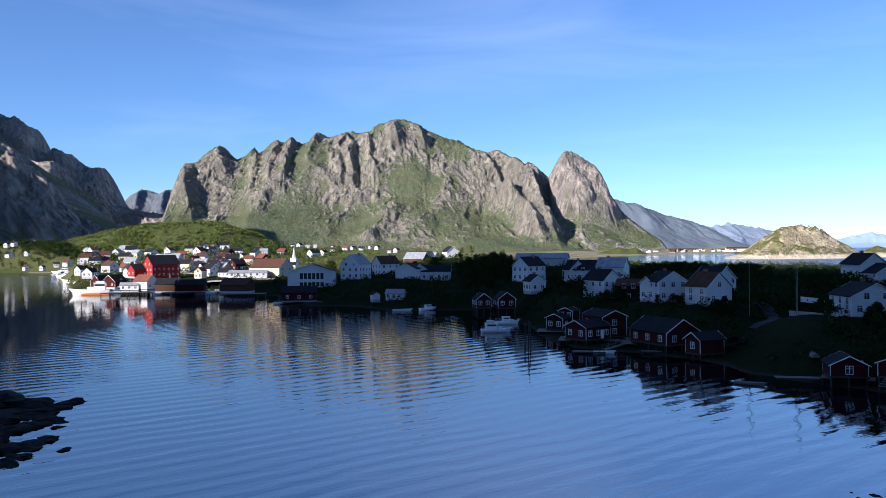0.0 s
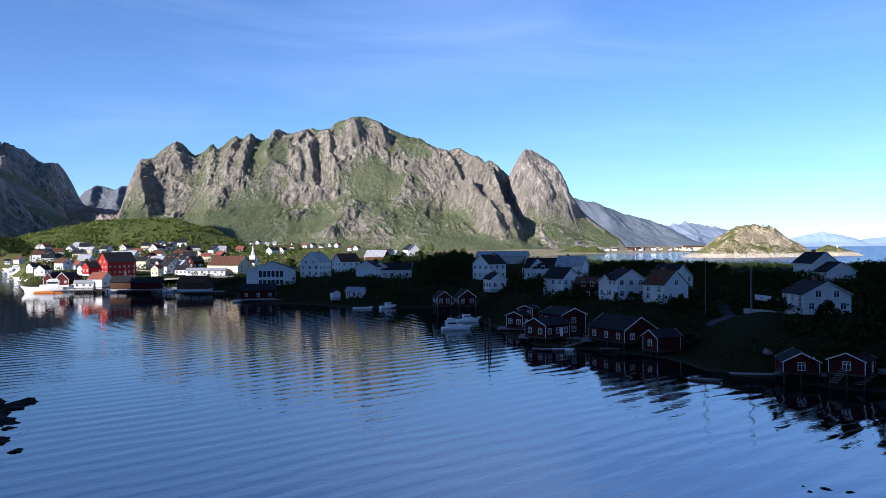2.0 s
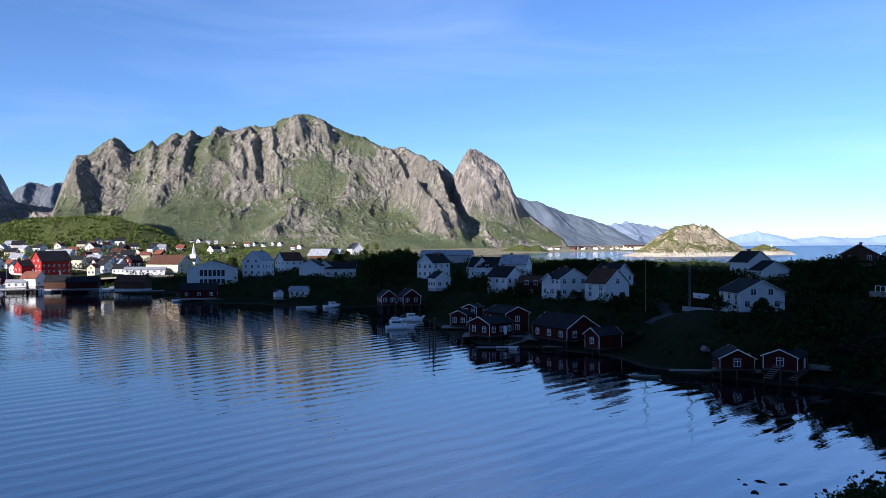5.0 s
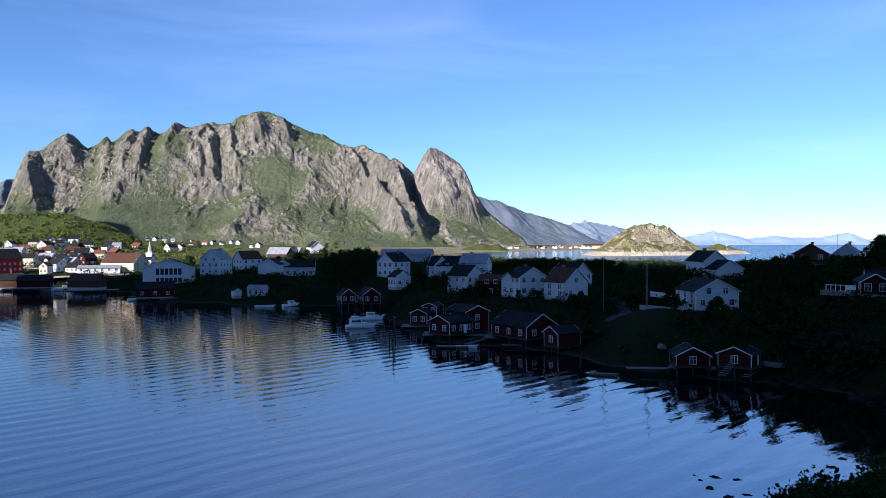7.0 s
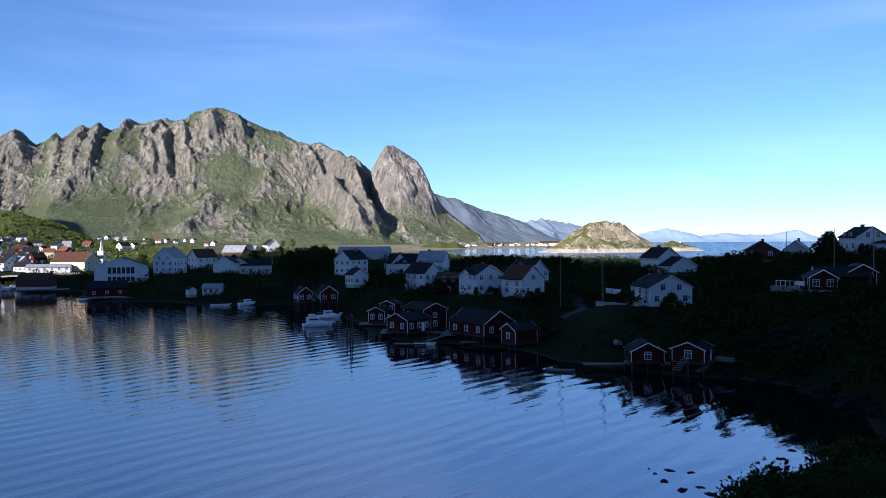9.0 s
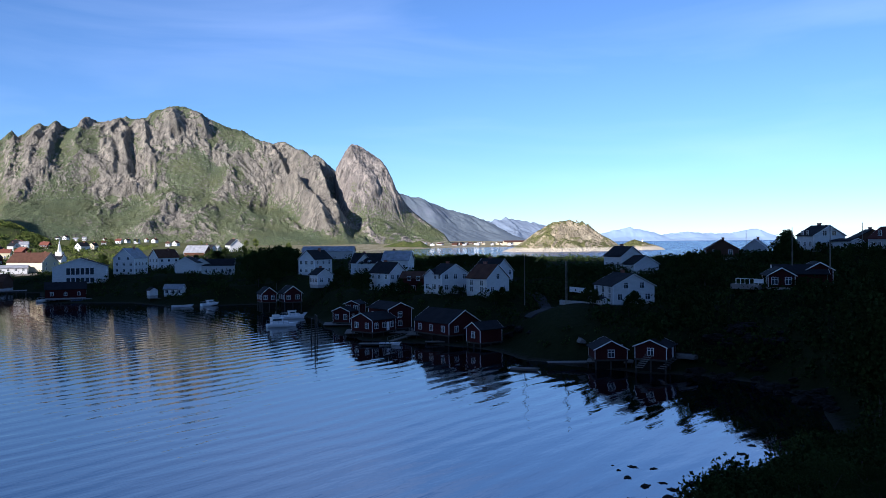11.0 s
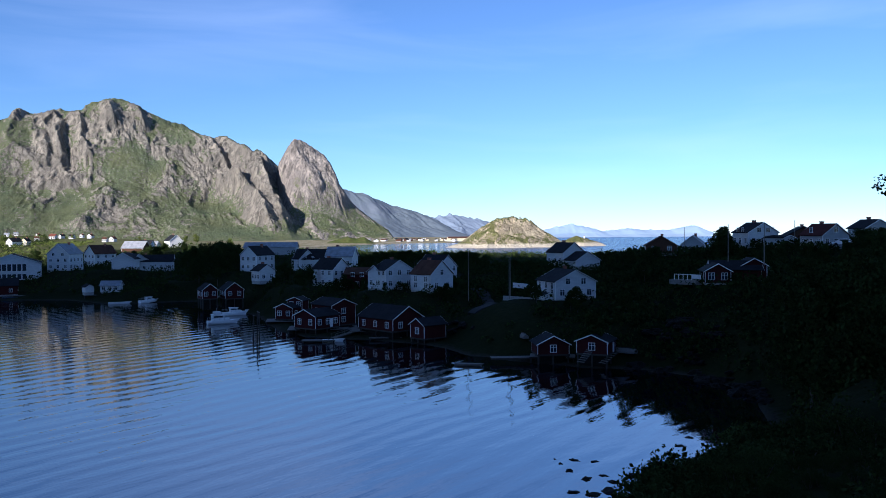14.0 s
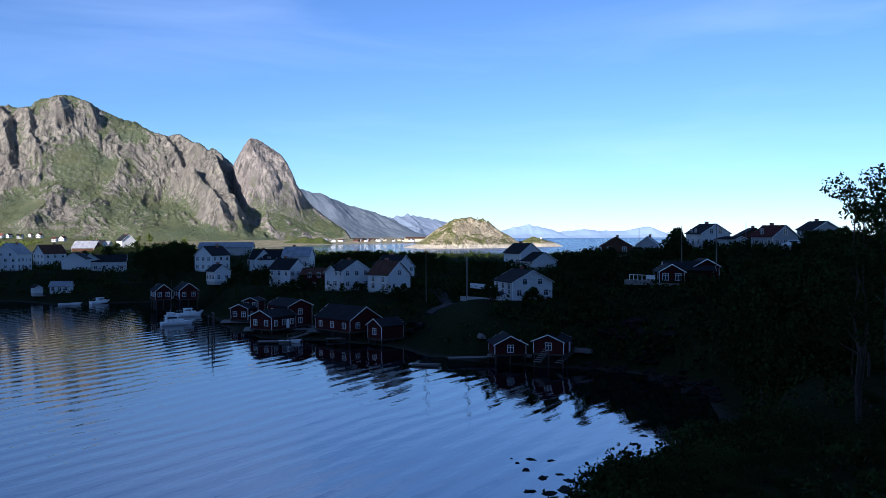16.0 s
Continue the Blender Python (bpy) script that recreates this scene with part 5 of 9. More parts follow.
house("house", "small red wooden house with red tiled roof, in sun", -190.2, 611.1, 16.4, 97, 4.5, 5.6, 2.5, 1.9, RED, RED_ROOF, None, [("front", 2, (1.3,)), ("right", 3, (1.3,)), ("left", 3, (1.3,))], group="village houses")
house("house", "small cream wooden house with slate roof, in sun", -202.7, 670.0, 19.3, 97, 5.0, 6.2, 3.8, 2.1, CREAM, SLATE, None, [("front", 2, (1.3, 3.6)), ("right", 3, (1.3,)), ("left", 3, (1.3,))], group="village houses")
house("house", "small white wooden house with slate roof, in sun", -201.2, 691.3, 20.1, 76, 5.2, 6.5, 2.5, 2.2, WHITE, SLATE, None, [("front", 2, (1.3,)), ("right", 3, (1.3,)), ("left", 3, (1.3,))], group="village houses")
house("house", "small white wooden house with slate roof, in sun", -207.8, 731.0, 22.8, 51, 5.2, 6.5, 2.5, 2.2, WHITE, SLATE, None, [("front", 2, (1.3,)), ("right", 3, (1.3,)), ("left", 3, (1.3,))], group="village houses")
house("house", "small white wooden house with grey sheet roof, in sun", -189.1, 694.7, 20.0, -15, 4.8, 6.1, 3.8, 2.0, WHITE, GREY_ROOF, None, [("front", 2, (1.3, 3.6)), ("right", 3, (1.3,)), ("left", 3, (1.3,))], group="village houses")
house("house", "small white wooden house with slate roof, in sun", -191.2, 735.5, 21.7, 95, 6.2, 7.7, 3.8, 2.6, WHITE, SLATE, None, [("front", 2, (1.3, 3.6)), ("right", 3, (1.3,)), ("left", 3, (1.3,))], group="village houses")
house("house", "small red wooden house with slate roof, in sun", -158.9, 537.0, 12.1, -14, 5.6, 6.9, 3.8, 2.3, RED, SLATE, None, [("front", 2, (1.3, 3.6)), ("right", 3, (1.3,)), ("left", 3, (1.3,))], group="village houses")
house("house", "small white wooden house with brown tiled roof, in sun", -165.6, 576.7, 13.6, 76, 5.7, 7.1, 3.8, 2.4, WHITE, BROWN_ROOF, None, [("front", 2, (1.3, 3.6)), ("right", 3, (1.3,)), ("left", 3, (1.3,))], group="village houses")
house("house", "small cream wooden house with slate roof, in sun", -152.2, 497.2, 10.3, 77, 5.4, 6.8, 3.8, 2.3, CREAM, SLATE, None, [("front", 2, (1.3, 3.6)), ("right", 3, (1.3,)), ("left", 3, (1.3,))], group="village houses")
house("house", "small white wooden house with slate roof, in sun", -137.3, 501.6, 10.0, 75, 4.9, 6.2, 3.8, 2.1, WHITE, SLATE, None, [("front", 2, (1.3, 3.6)), ("right", 3, (1.3,)), ("left", 3, (1.3,))], group="village houses")
house("house", "small cream wooden house with slate roof, in sun", -142.0, 541.7, 11.1, 50, 4.4, 5.5, 3.8, 1.8, CREAM, SLATE, None, [("front", 2, (1.3, 3.6)), ("right", 3, (1.3,)), ("left", 3, (1.3,))], group="village houses")
house("house", "small red wooden house with slate roof, in sun", -159.9, 599.0, 13.5, 50, 4.9, 6.1, 3.8, 2.0, RED, SLATE, None, [("front", 2, (1.3, 3.6)), ("right", 3, (1.3,)), ("left", 3, (1.3,))], group="village houses")
house("house", "small white wooden house with slate roof, in sun", -141.1, 562.6, 12.1, 94, 6.7, 8.3, 3.8, 2.8, WHITE, SLATE, None, [("front", 2, (1.3, 3.6)), ("right", 3, (1.3,)), ("left", 3, (1.3,))], group="village houses")
house("house", "small red wooden house with slate roof, in sun", -123.9, 505.0, 9.8, -36, 6.6, 8.2, 3.8, 2.7, RED, SLATE, None, [("front", 2, (1.3, 3.6)), ("right", 3, (1.3,)), ("left", 3, (1.3,))], group="village houses")
house("house", "small cream wooden house with red tiled roof, in sun", -131.0, 565.0, 11.9, 93, 4.9, 6.1, 3.8, 2.0, CREAM, RED_ROOF, None, [("front", 2, (1.3, 3.6)), ("right", 3, (1.3,)), ("left", 3, (1.3,))], group="village houses")
house("house", "small white wooden house with slate roof, in sun", -144.1, 644.1, 15.5, 48, 5.5, 6.9, 3.8, 2.3, WHITE, SLATE, None, [("front", 2, (1.3, 3.6)), ("right", 3, (1.3,)), ("left", 3, (1.3,))], group="village houses")
house("house", "small red wooden house with red tiled roof, in sun", -126.1, 586.6, 12.2, 47, 6.3, 7.9, 3.8, 2.6, RED, RED_ROOF, None, [("front", 2, (1.3, 3.6)), ("right", 3, (1.3,)), ("left", 3, (1.3,))], group="village houses")
house("house", "small cream wooden house with brown tiled roof, in sun", -105.3, 550.0, 11.3, 46, 4.5, 5.6, 2.5, 1.9, CREAM, BROWN_ROOF, None, [("front", 2, (1.3,)), ("right", 3, (1.3,)), ("left", 3, (1.3,))], group="village houses")
house("house", "small white wooden house with slate roof, in sun", -128.5, 462.5, 7.9, 51, 5.9, 7.4, 3.8, 2.5, WHITE, SLATE, None, [("front", 2, (1.3, 3.6)), ("right", 3, (1.3,)), ("left", 3, (1.3,))], group="village houses")
house("house", "small white wooden house with slate roof, in sun", -117.8, 455.0, 7.5, 75, 5.5, 6.9, 2.5, 2.3, WHITE, SLATE, None, [("front", 2, (1.3,)), ("right", 3, (1.3,)), ("left", 3, (1.3,))], group="village houses")
house("house", "small cream wooden house with red tiled roof, in sun", -130.6, 451.5, 7.1, -14, 4.3, 5.4, 3.8, 1.8, CREAM, RED_ROOF, None, [("front", 2, (1.3, 3.6)), ("right", 3, (1.3,)), ("left", 3, (1.3,))], group="village houses")
house("house", "small white wooden house with slate roof, in sun", -176.3, 984.3, 23.1, 70, 3.3, 4.2, 2.5, 1.4, WHITE, SLATE, None, [("front", 2, (1.3,)), ("right", 3, (1.3,)), ("left", 3, (1.3,))], group="village houses")
house("house", "small white wooden house with slate roof, in sun", -172.0, 1005.4, 23.7, -20, 4.8, 6.0, 2.5, 2.0, WHITE, SLATE, None, [("front", 2, (1.3,)), ("right", 3, (1.3,)), ("left", 3, (1.3,))], group="village houses")
house("house", "small white wooden house with grey sheet roof, in sun", -158.9, 987.3, 21.6, 69, 4.1, 5.2, 2.5, 1.7, WHITE, GREY_ROOF, None, [("front", 2, (1.3,)), ("right", 3, (1.3,)), ("left", 3, (1.3,))], group="village houses")
house("house", "small white wooden house with grey sheet roof, in sun", -150.5, 988.6, 22.9, 89, 3.2, 4.0, 2.5, 1.3, WHITE, GREY_ROOF, None, [("front", 2, (1.3,)), ("right", 3, (1.3,)), ("left", 3, (1.3,))], group="village houses")
house("house", "small cream wooden house with slate roof, in sun", -99.0, 693.0, 16.3, -22, 5.0, 6.2, 2.5, 2.1, CREAM, SLATE, None, [("front", 2, (1.3,)), ("right", 3, (1.3,)), ("left", 3, (1.3,))], group="village houses")
house("house", "small white wooden house with slate roof, in sun", -103.7, 672.0, 14.8, -41, 6.5, 8.2, 3.8, 2.7, WHITE, SLATE, None, [("front", 2, (1.3, 3.6)), ("right", 3, (1.3,)), ("left", 3, (1.3,))], group="village houses")
house("house", "small white wooden house with brown tiled roof, in sun", -117.8, 892.3, 17.9, 88, 3.3, 4.1, 2.5, 1.4, WHITE, BROWN_ROOF, None, [("front", 2, (1.3,)), ("right", 3, (1.3,)), ("left", 3, (1.3,))], group="village houses")
house("house", "small white wooden house with red tiled roof, in sun", -103.6, 894.0, 19.6, 67, 4.9, 6.1, 2.5, 2.0, WHITE, RED_ROOF, None, [("front", 2, (1.3,)), ("right", 3, (1.3,)), ("left", 3, (1.3,))], group="village houses")
house("house", "small white wooden house with slate roof, in sun", -98.0, 914.8, 20.0, -44, 3.8, 4.8, 2.5, 1.6, WHITE, SLATE, None, [("front", 2, (1.3,)), ("right", 3, (1.3,)), ("left", 3, (1.3,))], group="village houses")
house("house", "small white wooden house with slate roof, in sun", -85.0, 875.9, 19.5, 66, 3.8, 4.7, 2.5, 1.6, WHITE, SLATE, None, [("front", 2, (1.3,)), ("right", 3, (1.3,)), ("left", 3, (1.3,))], group="village houses")
house("house", "small white wooden house with red tiled roof, in sun", -82.2, 946.4, 20.4, -25, 3.2, 4.0, 2.5, 1.3, WHITE, RED_ROOF, None, [("front", 2, (1.3,)), ("right", 3, (1.3,)), ("left", 3, (1.3,))], group="village houses")
house("house", "small white wooden house with brown tiled roof, in sun", -70.1, 897.3, 19.9, -26, 4.6, 5.7, 2.5, 1.9, WHITE, BROWN_ROOF, None, [("front", 2, (1.3,)), ("right", 3, (1.3,)), ("left", 3, (1.3,))], group="village houses")
house("house", "small white wooden house with brown tiled roof, in sun", -50.6, 798.4, 16.9, 64, 3.4, 4.2, 2.5, 1.4, WHITE, BROWN_ROOF, None, [("front", 2, (1.3,)), ("right", 3, (1.3,)), ("left", 3, (1.3,))], group="village houses")
house("house", "small white wooden house with brown tiled roof, in sun", -45.3, 818.8, 17.2, -27, 4.8, 5.9, 2.5, 2.0, WHITE, BROWN_ROOF, None, [("front", 2, (1.3,)), ("right", 3, (1.3,)), ("left", 3, (1.3,))], group="village houses")
house("house", "small white wooden house with slate roof, in sun", -10.2, 519.9, 13.5, 61, 5.7, 7.1, 3.8, 2.4, WHITE, SLATE, None, [("front", 2, (1.3, 3.6)), ("right", 3, (1.3,)), ("left", 3, (1.3,))], group="village houses")
house("house", "small cream wooden house with grey sheet roof, in sun", -7.2, 560.0, 13.9, 61, 5.6, 7.0, 2.5, 2.3, CREAM, GREY_ROOF, None, [("front", 2, (1.3,)), ("right", 3, (1.3,)), ("left", 3, (1.3,))], group="village houses")
house("house", "small white wooden house with brown tiled roof, in sun", -142.5, 1090.7, 21.2, -43, 3.4, 4.3, 2.5, 1.4, WHITE, BROWN_ROOF, None, [("front", 2, (1.3,)), ("right", 3, (1.3,)), ("left", 3, (1.3,))], group="village houses")
house("house", "small white wooden house with slate roof, in sun", -438.2, 898.9, 30.6, 86, 4.1, 5.1, 2.5, 1.7, WHITE, SLATE, None, [("front", 2, (1.3,)), ("right", 3, (1.3,)), ("left", 3, (1.3,))], group="village houses")
house("house", "small white wooden house with grey sheet roof, in sun", -189.2, 595.0, 14.7, 78, 5.6, 7.0, 2.5, 2.3, WHITE, GREY_ROOF, None, [("front", 2, (1.3,)), ("right", 3, (1.3,)), ("left", 3, (1.3,))], group="village houses")
house("house", "small red wooden house with grey sheet roof, in sun", -195.5, 495.5, 9.8, 102, 4.7, 5.8, 3.8, 1.9, RED, GREY_ROOF, None, [("front", 2, (1.3, 3.6)), ("right", 3, (1.3,)), ("left", 3, (1.3,))], group="village houses")
house("house", "small white wooden house with brown tiled roof, in sun", -232.4, 545.9, 14.0, 103, 5.4, 6.8, 3.8, 2.3, WHITE, BROWN_ROOF, None, [("front", 2, (1.3, 3.6)), ("right", 3, (1.3,)), ("left", 3, (1.3,))], group="village houses")
house("house", "small white wooden house with slate roof, in sun", -147.0, 682.8, 18.2, 47, 4.8, 6.0, 2.5, 2.0, WHITE, SLATE, None, [("front", 2, (1.3,)), ("right", 3, (1.3,)), ("left", 3, (1.3,))], group="village houses")
house("house", "small red wooden house with slate roof, in sun", -161.4, 544.2, 11.7, -33, 6.0, 7.5, 2.5, 2.5, RED, SLATE, None, [("front", 2, (1.3,)), ("right", 3, (1.3,)), ("left", 3, (1.3,))], group="village houses")
house("house", "small cream wooden house with slate roof, in sun", -240.0, 574.9, 15.4, 58, 6.6, 8.2, 2.5, 2.7, CREAM, SLATE, None, [("front", 2, (1.3,)), ("right", 3, (1.3,)), ("left", 3, (1.3,))], group="village houses")
house("house", "small white wooden house with brown tiled roof, in sun", -153.1, 585.8, 13.2, 95, 6.5, 8.2, 3.8, 2.7, WHITE, BROWN_ROOF, None, [("front", 2, (1.3, 3.6)), ("right", 3, (1.3,)), ("left", 3, (1.3,))], group="village houses")
house("house", "small red wooden house with slate roof, in sun", -168.3, 656.9, 17.2, 49, 6.4, 8.0, 2.5, 2.7, RED, SLATE, None, [("front", 2, (1.3,)), ("right", 3, (1.3,)), ("left", 3, (1.3,))], group="village houses")
house("house", "small white wooden house with slate roof, in sun", -240.1, 647.3, 18.8, 100, 6.8, 8.5, 3.8, 2.8, WHITE, SLATE, None, [("front", 2, (1.3, 3.6)), ("right", 3, (1.3,)), ("left", 3, (1.3,))], group="village houses")
house("house", "small white wooden house with slate roof, in sun", -154.4, 501.4, 8.5, -13, 5.5, 6.9, 3.8, 2.3, WHITE, SLATE, None, [("front", 2, (1.3, 3.6)), ("right", 3, (1.3,)), ("left", 3, (1.3,))], group="village houses")
house("house", "small white wooden house with grey sheet roof, in sun", -151.0, 524.3, 9.8, 76, 6.7, 8.3, 3.8, 2.8, WHITE, GREY_ROOF, None, [("front", 2, (1.3, 3.6)), ("right", 3, (1.3,)), ("left", 3, (1.3,))], group="village houses")
house("house", "small white wooden house with grey sheet roof, in sun", -175.4, 520.8, 10.6, 54, 6.1, 7.6, 2.5, 2.5, WHITE, GREY_ROOF, None, [("front", 2, (1.3,)), ("right", 3, (1.3,)), ("left", 3, (1.3,))], group="village houses")
house("house", "small white wooden house with brown tiled roof, in sun", -240.8, 597.4, 16.4, 102, 5.7, 7.1, 2.5, 2.4, WHITE, BROWN_ROOF, None, [("front", 2, (1.3,)), ("right", 3, (1.3,)), ("left", 3, (1.3,))], group="village houses")
house("house", "small cream wooden house with red tiled roof, in sun", -143.2, 533.5, 10.2, 50, 6.8, 8.5, 2.5, 2.8, CREAM, RED_ROOF, None, [("front", 2, (1.3,)), ("right", 3, (1.3,)), ("left", 3, (1.3,))], group="village houses")
house("house", "small cream wooden house with brown tiled roof, in sun", -216.9, 662.0, 18.9, -12, 4.4, 5.4, 3.8, 1.8, CREAM, BROWN_ROOF, None, [("front", 2, (1.3, 3.6)), ("right", 3, (1.3,)), ("left", 3, (1.3,))], group="village houses")
house("house", "small cream wooden house with grey sheet roof, in sun", -227.3, 623.9, 17.3, 55, 5.9, 7.3, 2.5, 2.4, CREAM, GREY_ROOF, None, [("front", 2, (1.3,)), ("right", 3, (1.3,)), ("left", 3, (1.3,))], group="village houses")
house("house", "small cream wooden house with red tiled roof, in sun", -183.6, 508.5, 10.1, -30, 4.7, 5.9, 2.5, 2.0, CREAM, RED_ROOF, None, [("front", 2, (1.3,)), ("right", 3, (1.3,)), ("left", 3, (1.3,))], group="village houses")
house("house", "small white wooden house with red tiled roof, in sun", -188.4, 495.3, 9.5, 56, 5.8, 7.3, 2.5, 2.4, WHITE, RED_ROOF, None, [("front", 2, (1.3,)), ("right", 3, (1.3,)), ("left", 3, (1.3,))], group="village houses")
house("house", "small white wooden house with slate roof, in sun", -151.4, 688.9, 18.6, 72, 5.9, 7.4, 2.5, 2.5, WHITE, SLATE, None, [("front", 2, (1.3,)), ("right", 3, (1.3,)), ("left", 3, (1.3,))], group="village houses")
house("house", "small white wooden house with grey sheet roof, in sun", -190.8, 564.6, 13.4, 54, 4.9, 6.2, 3.8, 2.1, WHITE, GREY_ROOF, None, [("front", 2, (1.3, 3.6)), ("right", 3, (1.3,)), ("left", 3, (1.3,))], group="village houses")
house("house", "small white wooden house with slate roof, in sun", -237.8, 564.0, 14.9, 103, 6.3, 7.9, 3.8, 2.6, WHITE, SLATE, None, [("front", 2, (1.3, 3.6)), ("right", 3, (1.3,)), ("left", 3, (1.3,))], group="village houses")
house("house", "small white wooden house with grey sheet roof, in sun", -144.0, 674.9, 17.6, 92, 5.0, 6.2, 2.5, 2.1, WHITE, GREY_ROOF, None, [("front", 2, (1.3,)), ("right", 3, (1.3,)), ("left", 3, (1.3,))], group="village houses")
house("house", "small white wooden house with slate roof, in sun", -189.3, 661.1, 18.0, 51, 4.8, 6.0, 2.5, 2.0, WHITE, SLATE, None, [("front", 2, (1.3,)), ("right", 3, (1.3,)), ("left", 3, (1.3,))], group="village houses")
house("house", "small white wooden house with slate roof, in sun", -147.7, 507.6, 8.6, 51, 6.5, 8.2, 3.8, 2.7, WHITE, SLATE, None, [("front", 2, (1.3, 3.6)), ("right", 3, (1.3,)), ("left", 3, (1.3,))], group="village houses")
house("house", "small white wooden house with grey sheet roof, in sun", -254.5, 671.2, 20.6, 81, 6.2, 7.7, 2.5, 2.6, WHITE, GREY_ROOF, None, [("front", 2, (1.3,)), ("right", 3, (1.3,)), ("left", 3, (1.3,))], group="village houses")
house("house", "small white wooden house with slate roof, in sun", -220.6, 541.2, 13.4, -28, 5.7, 7.2, 2.5, 2.4, WHITE, SLATE, None, [("front", 2, (1.3,)), ("right", 3, (1.3,)), ("left", 3, (1.3,))], group="village houses")
house("house", "small white wooden house with grey sheet roof, in sun", -271.7, 642.3, 19.6, 58, 4.7, 5.9, 2.5, 2.0, WHITE, GREY_ROOF, None, [("front", 2, (1.3,)), ("right", 3, (1.3,)), ("left", 3, (1.3,))], group="village houses")
house("house", "small red wooden house with red tiled roof, in sun", -155.6, 501.5, 8.5, 52, 4.7, 5.9, 3.8, 2.0, RED, RED_ROOF, None, [("front", 2, (1.3, 3.6)), ("right", 3, (1.3,)), ("left", 3, (1.3,))], group="village houses")
house("house", "small cream wooden house with grey sheet roof, in sun", -192.8, 587.6, 14.4, 78, 5.1, 6.4, 2.5, 2.1, CREAM, GREY_ROOF, None, [("front", 2, (1.3,)), ("right", 3, (1.3,)), ("left", 3, (1.3,))], group="village houses")
house("house", "small white wooden house with brown tiled roof, in sun", -185.2, 669.9, 18.4, -35, 5.4, 6.7, 3.8, 2.2, WHITE, BROWN_ROOF, None, [("front", 2, (1.3, 3.6)), ("right", 3, (1.3,)), ("left", 3, (1.3,))], group="village houses")
house("house", "small white wooden house with brown tiled roof, in sun", -188.0, 647.2, 17.3, -14, 6.7, 8.4, 3.8, 2.8, WHITE, BROWN_ROOF, None, [("front", 2, (1.3, 3.6)), ("right", 3, (1.3,)), ("left", 3, (1.3,))], group="village houses")
house("house", "small white wooden house with slate roof, in sun", -141.9, 500.1, 7.9, -34, 5.9, 7.3, 3.8, 2.4, WHITE, SLATE, None, [("front", 2, (1.3, 3.6)), ("right", 3, (1.3,)), ("left", 3, (1.3,))], group="village houses")
house("house", "small white wooden house with slate roof, in sun", -222.4, 536.5, 13.3, 103, 5.5, 6.9, 2.5, 2.3, WHITE, SLATE, None, [("front", 2, (1.3,)), ("right", 3, (1.3,)), ("left", 3, (1.3,))], group="village houses")
house("house", "small cream wooden house with slate roof, in sun", -185.9, 654.3, 17.6, 76, 6.1, 7.6, 2.5, 2.5, CREAM, SLATE, None, [("front", 2, (1.3,)), ("right", 3, (1.3,)), ("left", 3, (1.3,))], group="village houses")
house("house", "small white wooden house with brown tiled roof, in sun", -176.1, 483.7, 8.3, -30, 5.8, 7.2, 2.5, 2.4, WHITE, BROWN_ROOF, None, [("front", 2, (1.3,)), ("right", 3, (1.3,)), ("left", 3, (1.3,))], group="village houses")
house("house", "small red wooden house with red tiled roof, in sun", -129.5, 675.3, 17.3, 71, 5.2, 6.5, 2.5, 2.2, RED, RED_ROOF, None, [("front", 2, (1.3,)), ("right", 3, (1.3,)), ("left", 3, (1.3,))], group="village houses")
house("house", "small white wooden house with grey sheet roof, in sun", -131.5, 504.0, 7.8, 50, 5.9, 7.4, 3.8, 2.5, WHITE, GREY_ROOF, None, [("front", 2, (1.3, 3.6)), ("right", 3, (1.3,)), ("left", 3, (1.3,))], group="village houses")
house("house", "small white wooden house with grey sheet roof, in sun", -197.9, 532.9, 12.4, 80, 6.3, 7.9, 2.5, 2.6, WHITE, GREY_ROOF, None, [("front", 2, (1.3,)), ("right", 3, (1.3,)), ("left", 3, (1.3,))], group="village houses")
house("house", "small white wooden house with brown tiled roof, in sun", -241.0, 577.9, 15.5, -27, 6.6, 8.2, 2.5, 2.7, WHITE, BROWN_ROOF, None, [("front", 2, (1.3,)), ("right", 3, (1.3,)), ("left", 3, (1.3,))], group="village houses")
house("house", "small red wooden house with slate roof, in sun", -148.3, 552.8, 11.8, 50, 5.5, 6.9, 3.8, 2.3, RED, SLATE, None, [("front", 2, (1.3, 3.6)), ("right", 3, (1.3,)), ("left", 3, (1.3,))], group="village houses")
house("house", "small white wooden house with slate roof, in sun", -165.5, 676.9, 18.3, 94, 5.6, 7.0, 2.5, 2.3, WHITE, SLATE, None, [("front", 2, (1.3,)), ("right", 3, (1.3,)), ("left", 3, (1.3,))], group="village houses")
house("house", "small white wooden house with grey sheet roof, in sun", -174.0, 503.8, 9.4, -31, 4.8, 6.0, 3.8, 2.0, WHITE, GREY_ROOF, None, [("front", 2, (1.3, 3.6)), ("right", 3, (1.3,)), ("left", 3, (1.3,))], group="village houses")
house("house", "small red wooden house with brown tiled roof, in sun", -168.4, 581.8, 13.5, -34, 6.1, 7.6, 2.5, 2.5, RED, BROWN_ROOF, None, [("front", 2, (1.3,)), ("right", 3, (1.3,)), ("left", 3, (1.3,))], group="village houses")
house("house", "small red wooden house with grey sheet roof, in sun", -162.8, 489.6, 8.1, -12, 4.5, 5.6, 2.5, 1.9, RED, GREY_ROOF, None, [("front", 2, (1.3,)), ("right", 3, (1.3,)), ("left", 3, (1.3,))], group="village houses")
house("house", "small white wooden house with grey sheet roof, in sun", -200.2, 686.5, 19.8, -34, 4.4, 5.5, 2.5, 1.8, WHITE, GREY_ROOF, None, [("front", 2, (1.3,)), ("right", 3, (1.3,)), ("left", 3, (1.3,))], group="village houses")
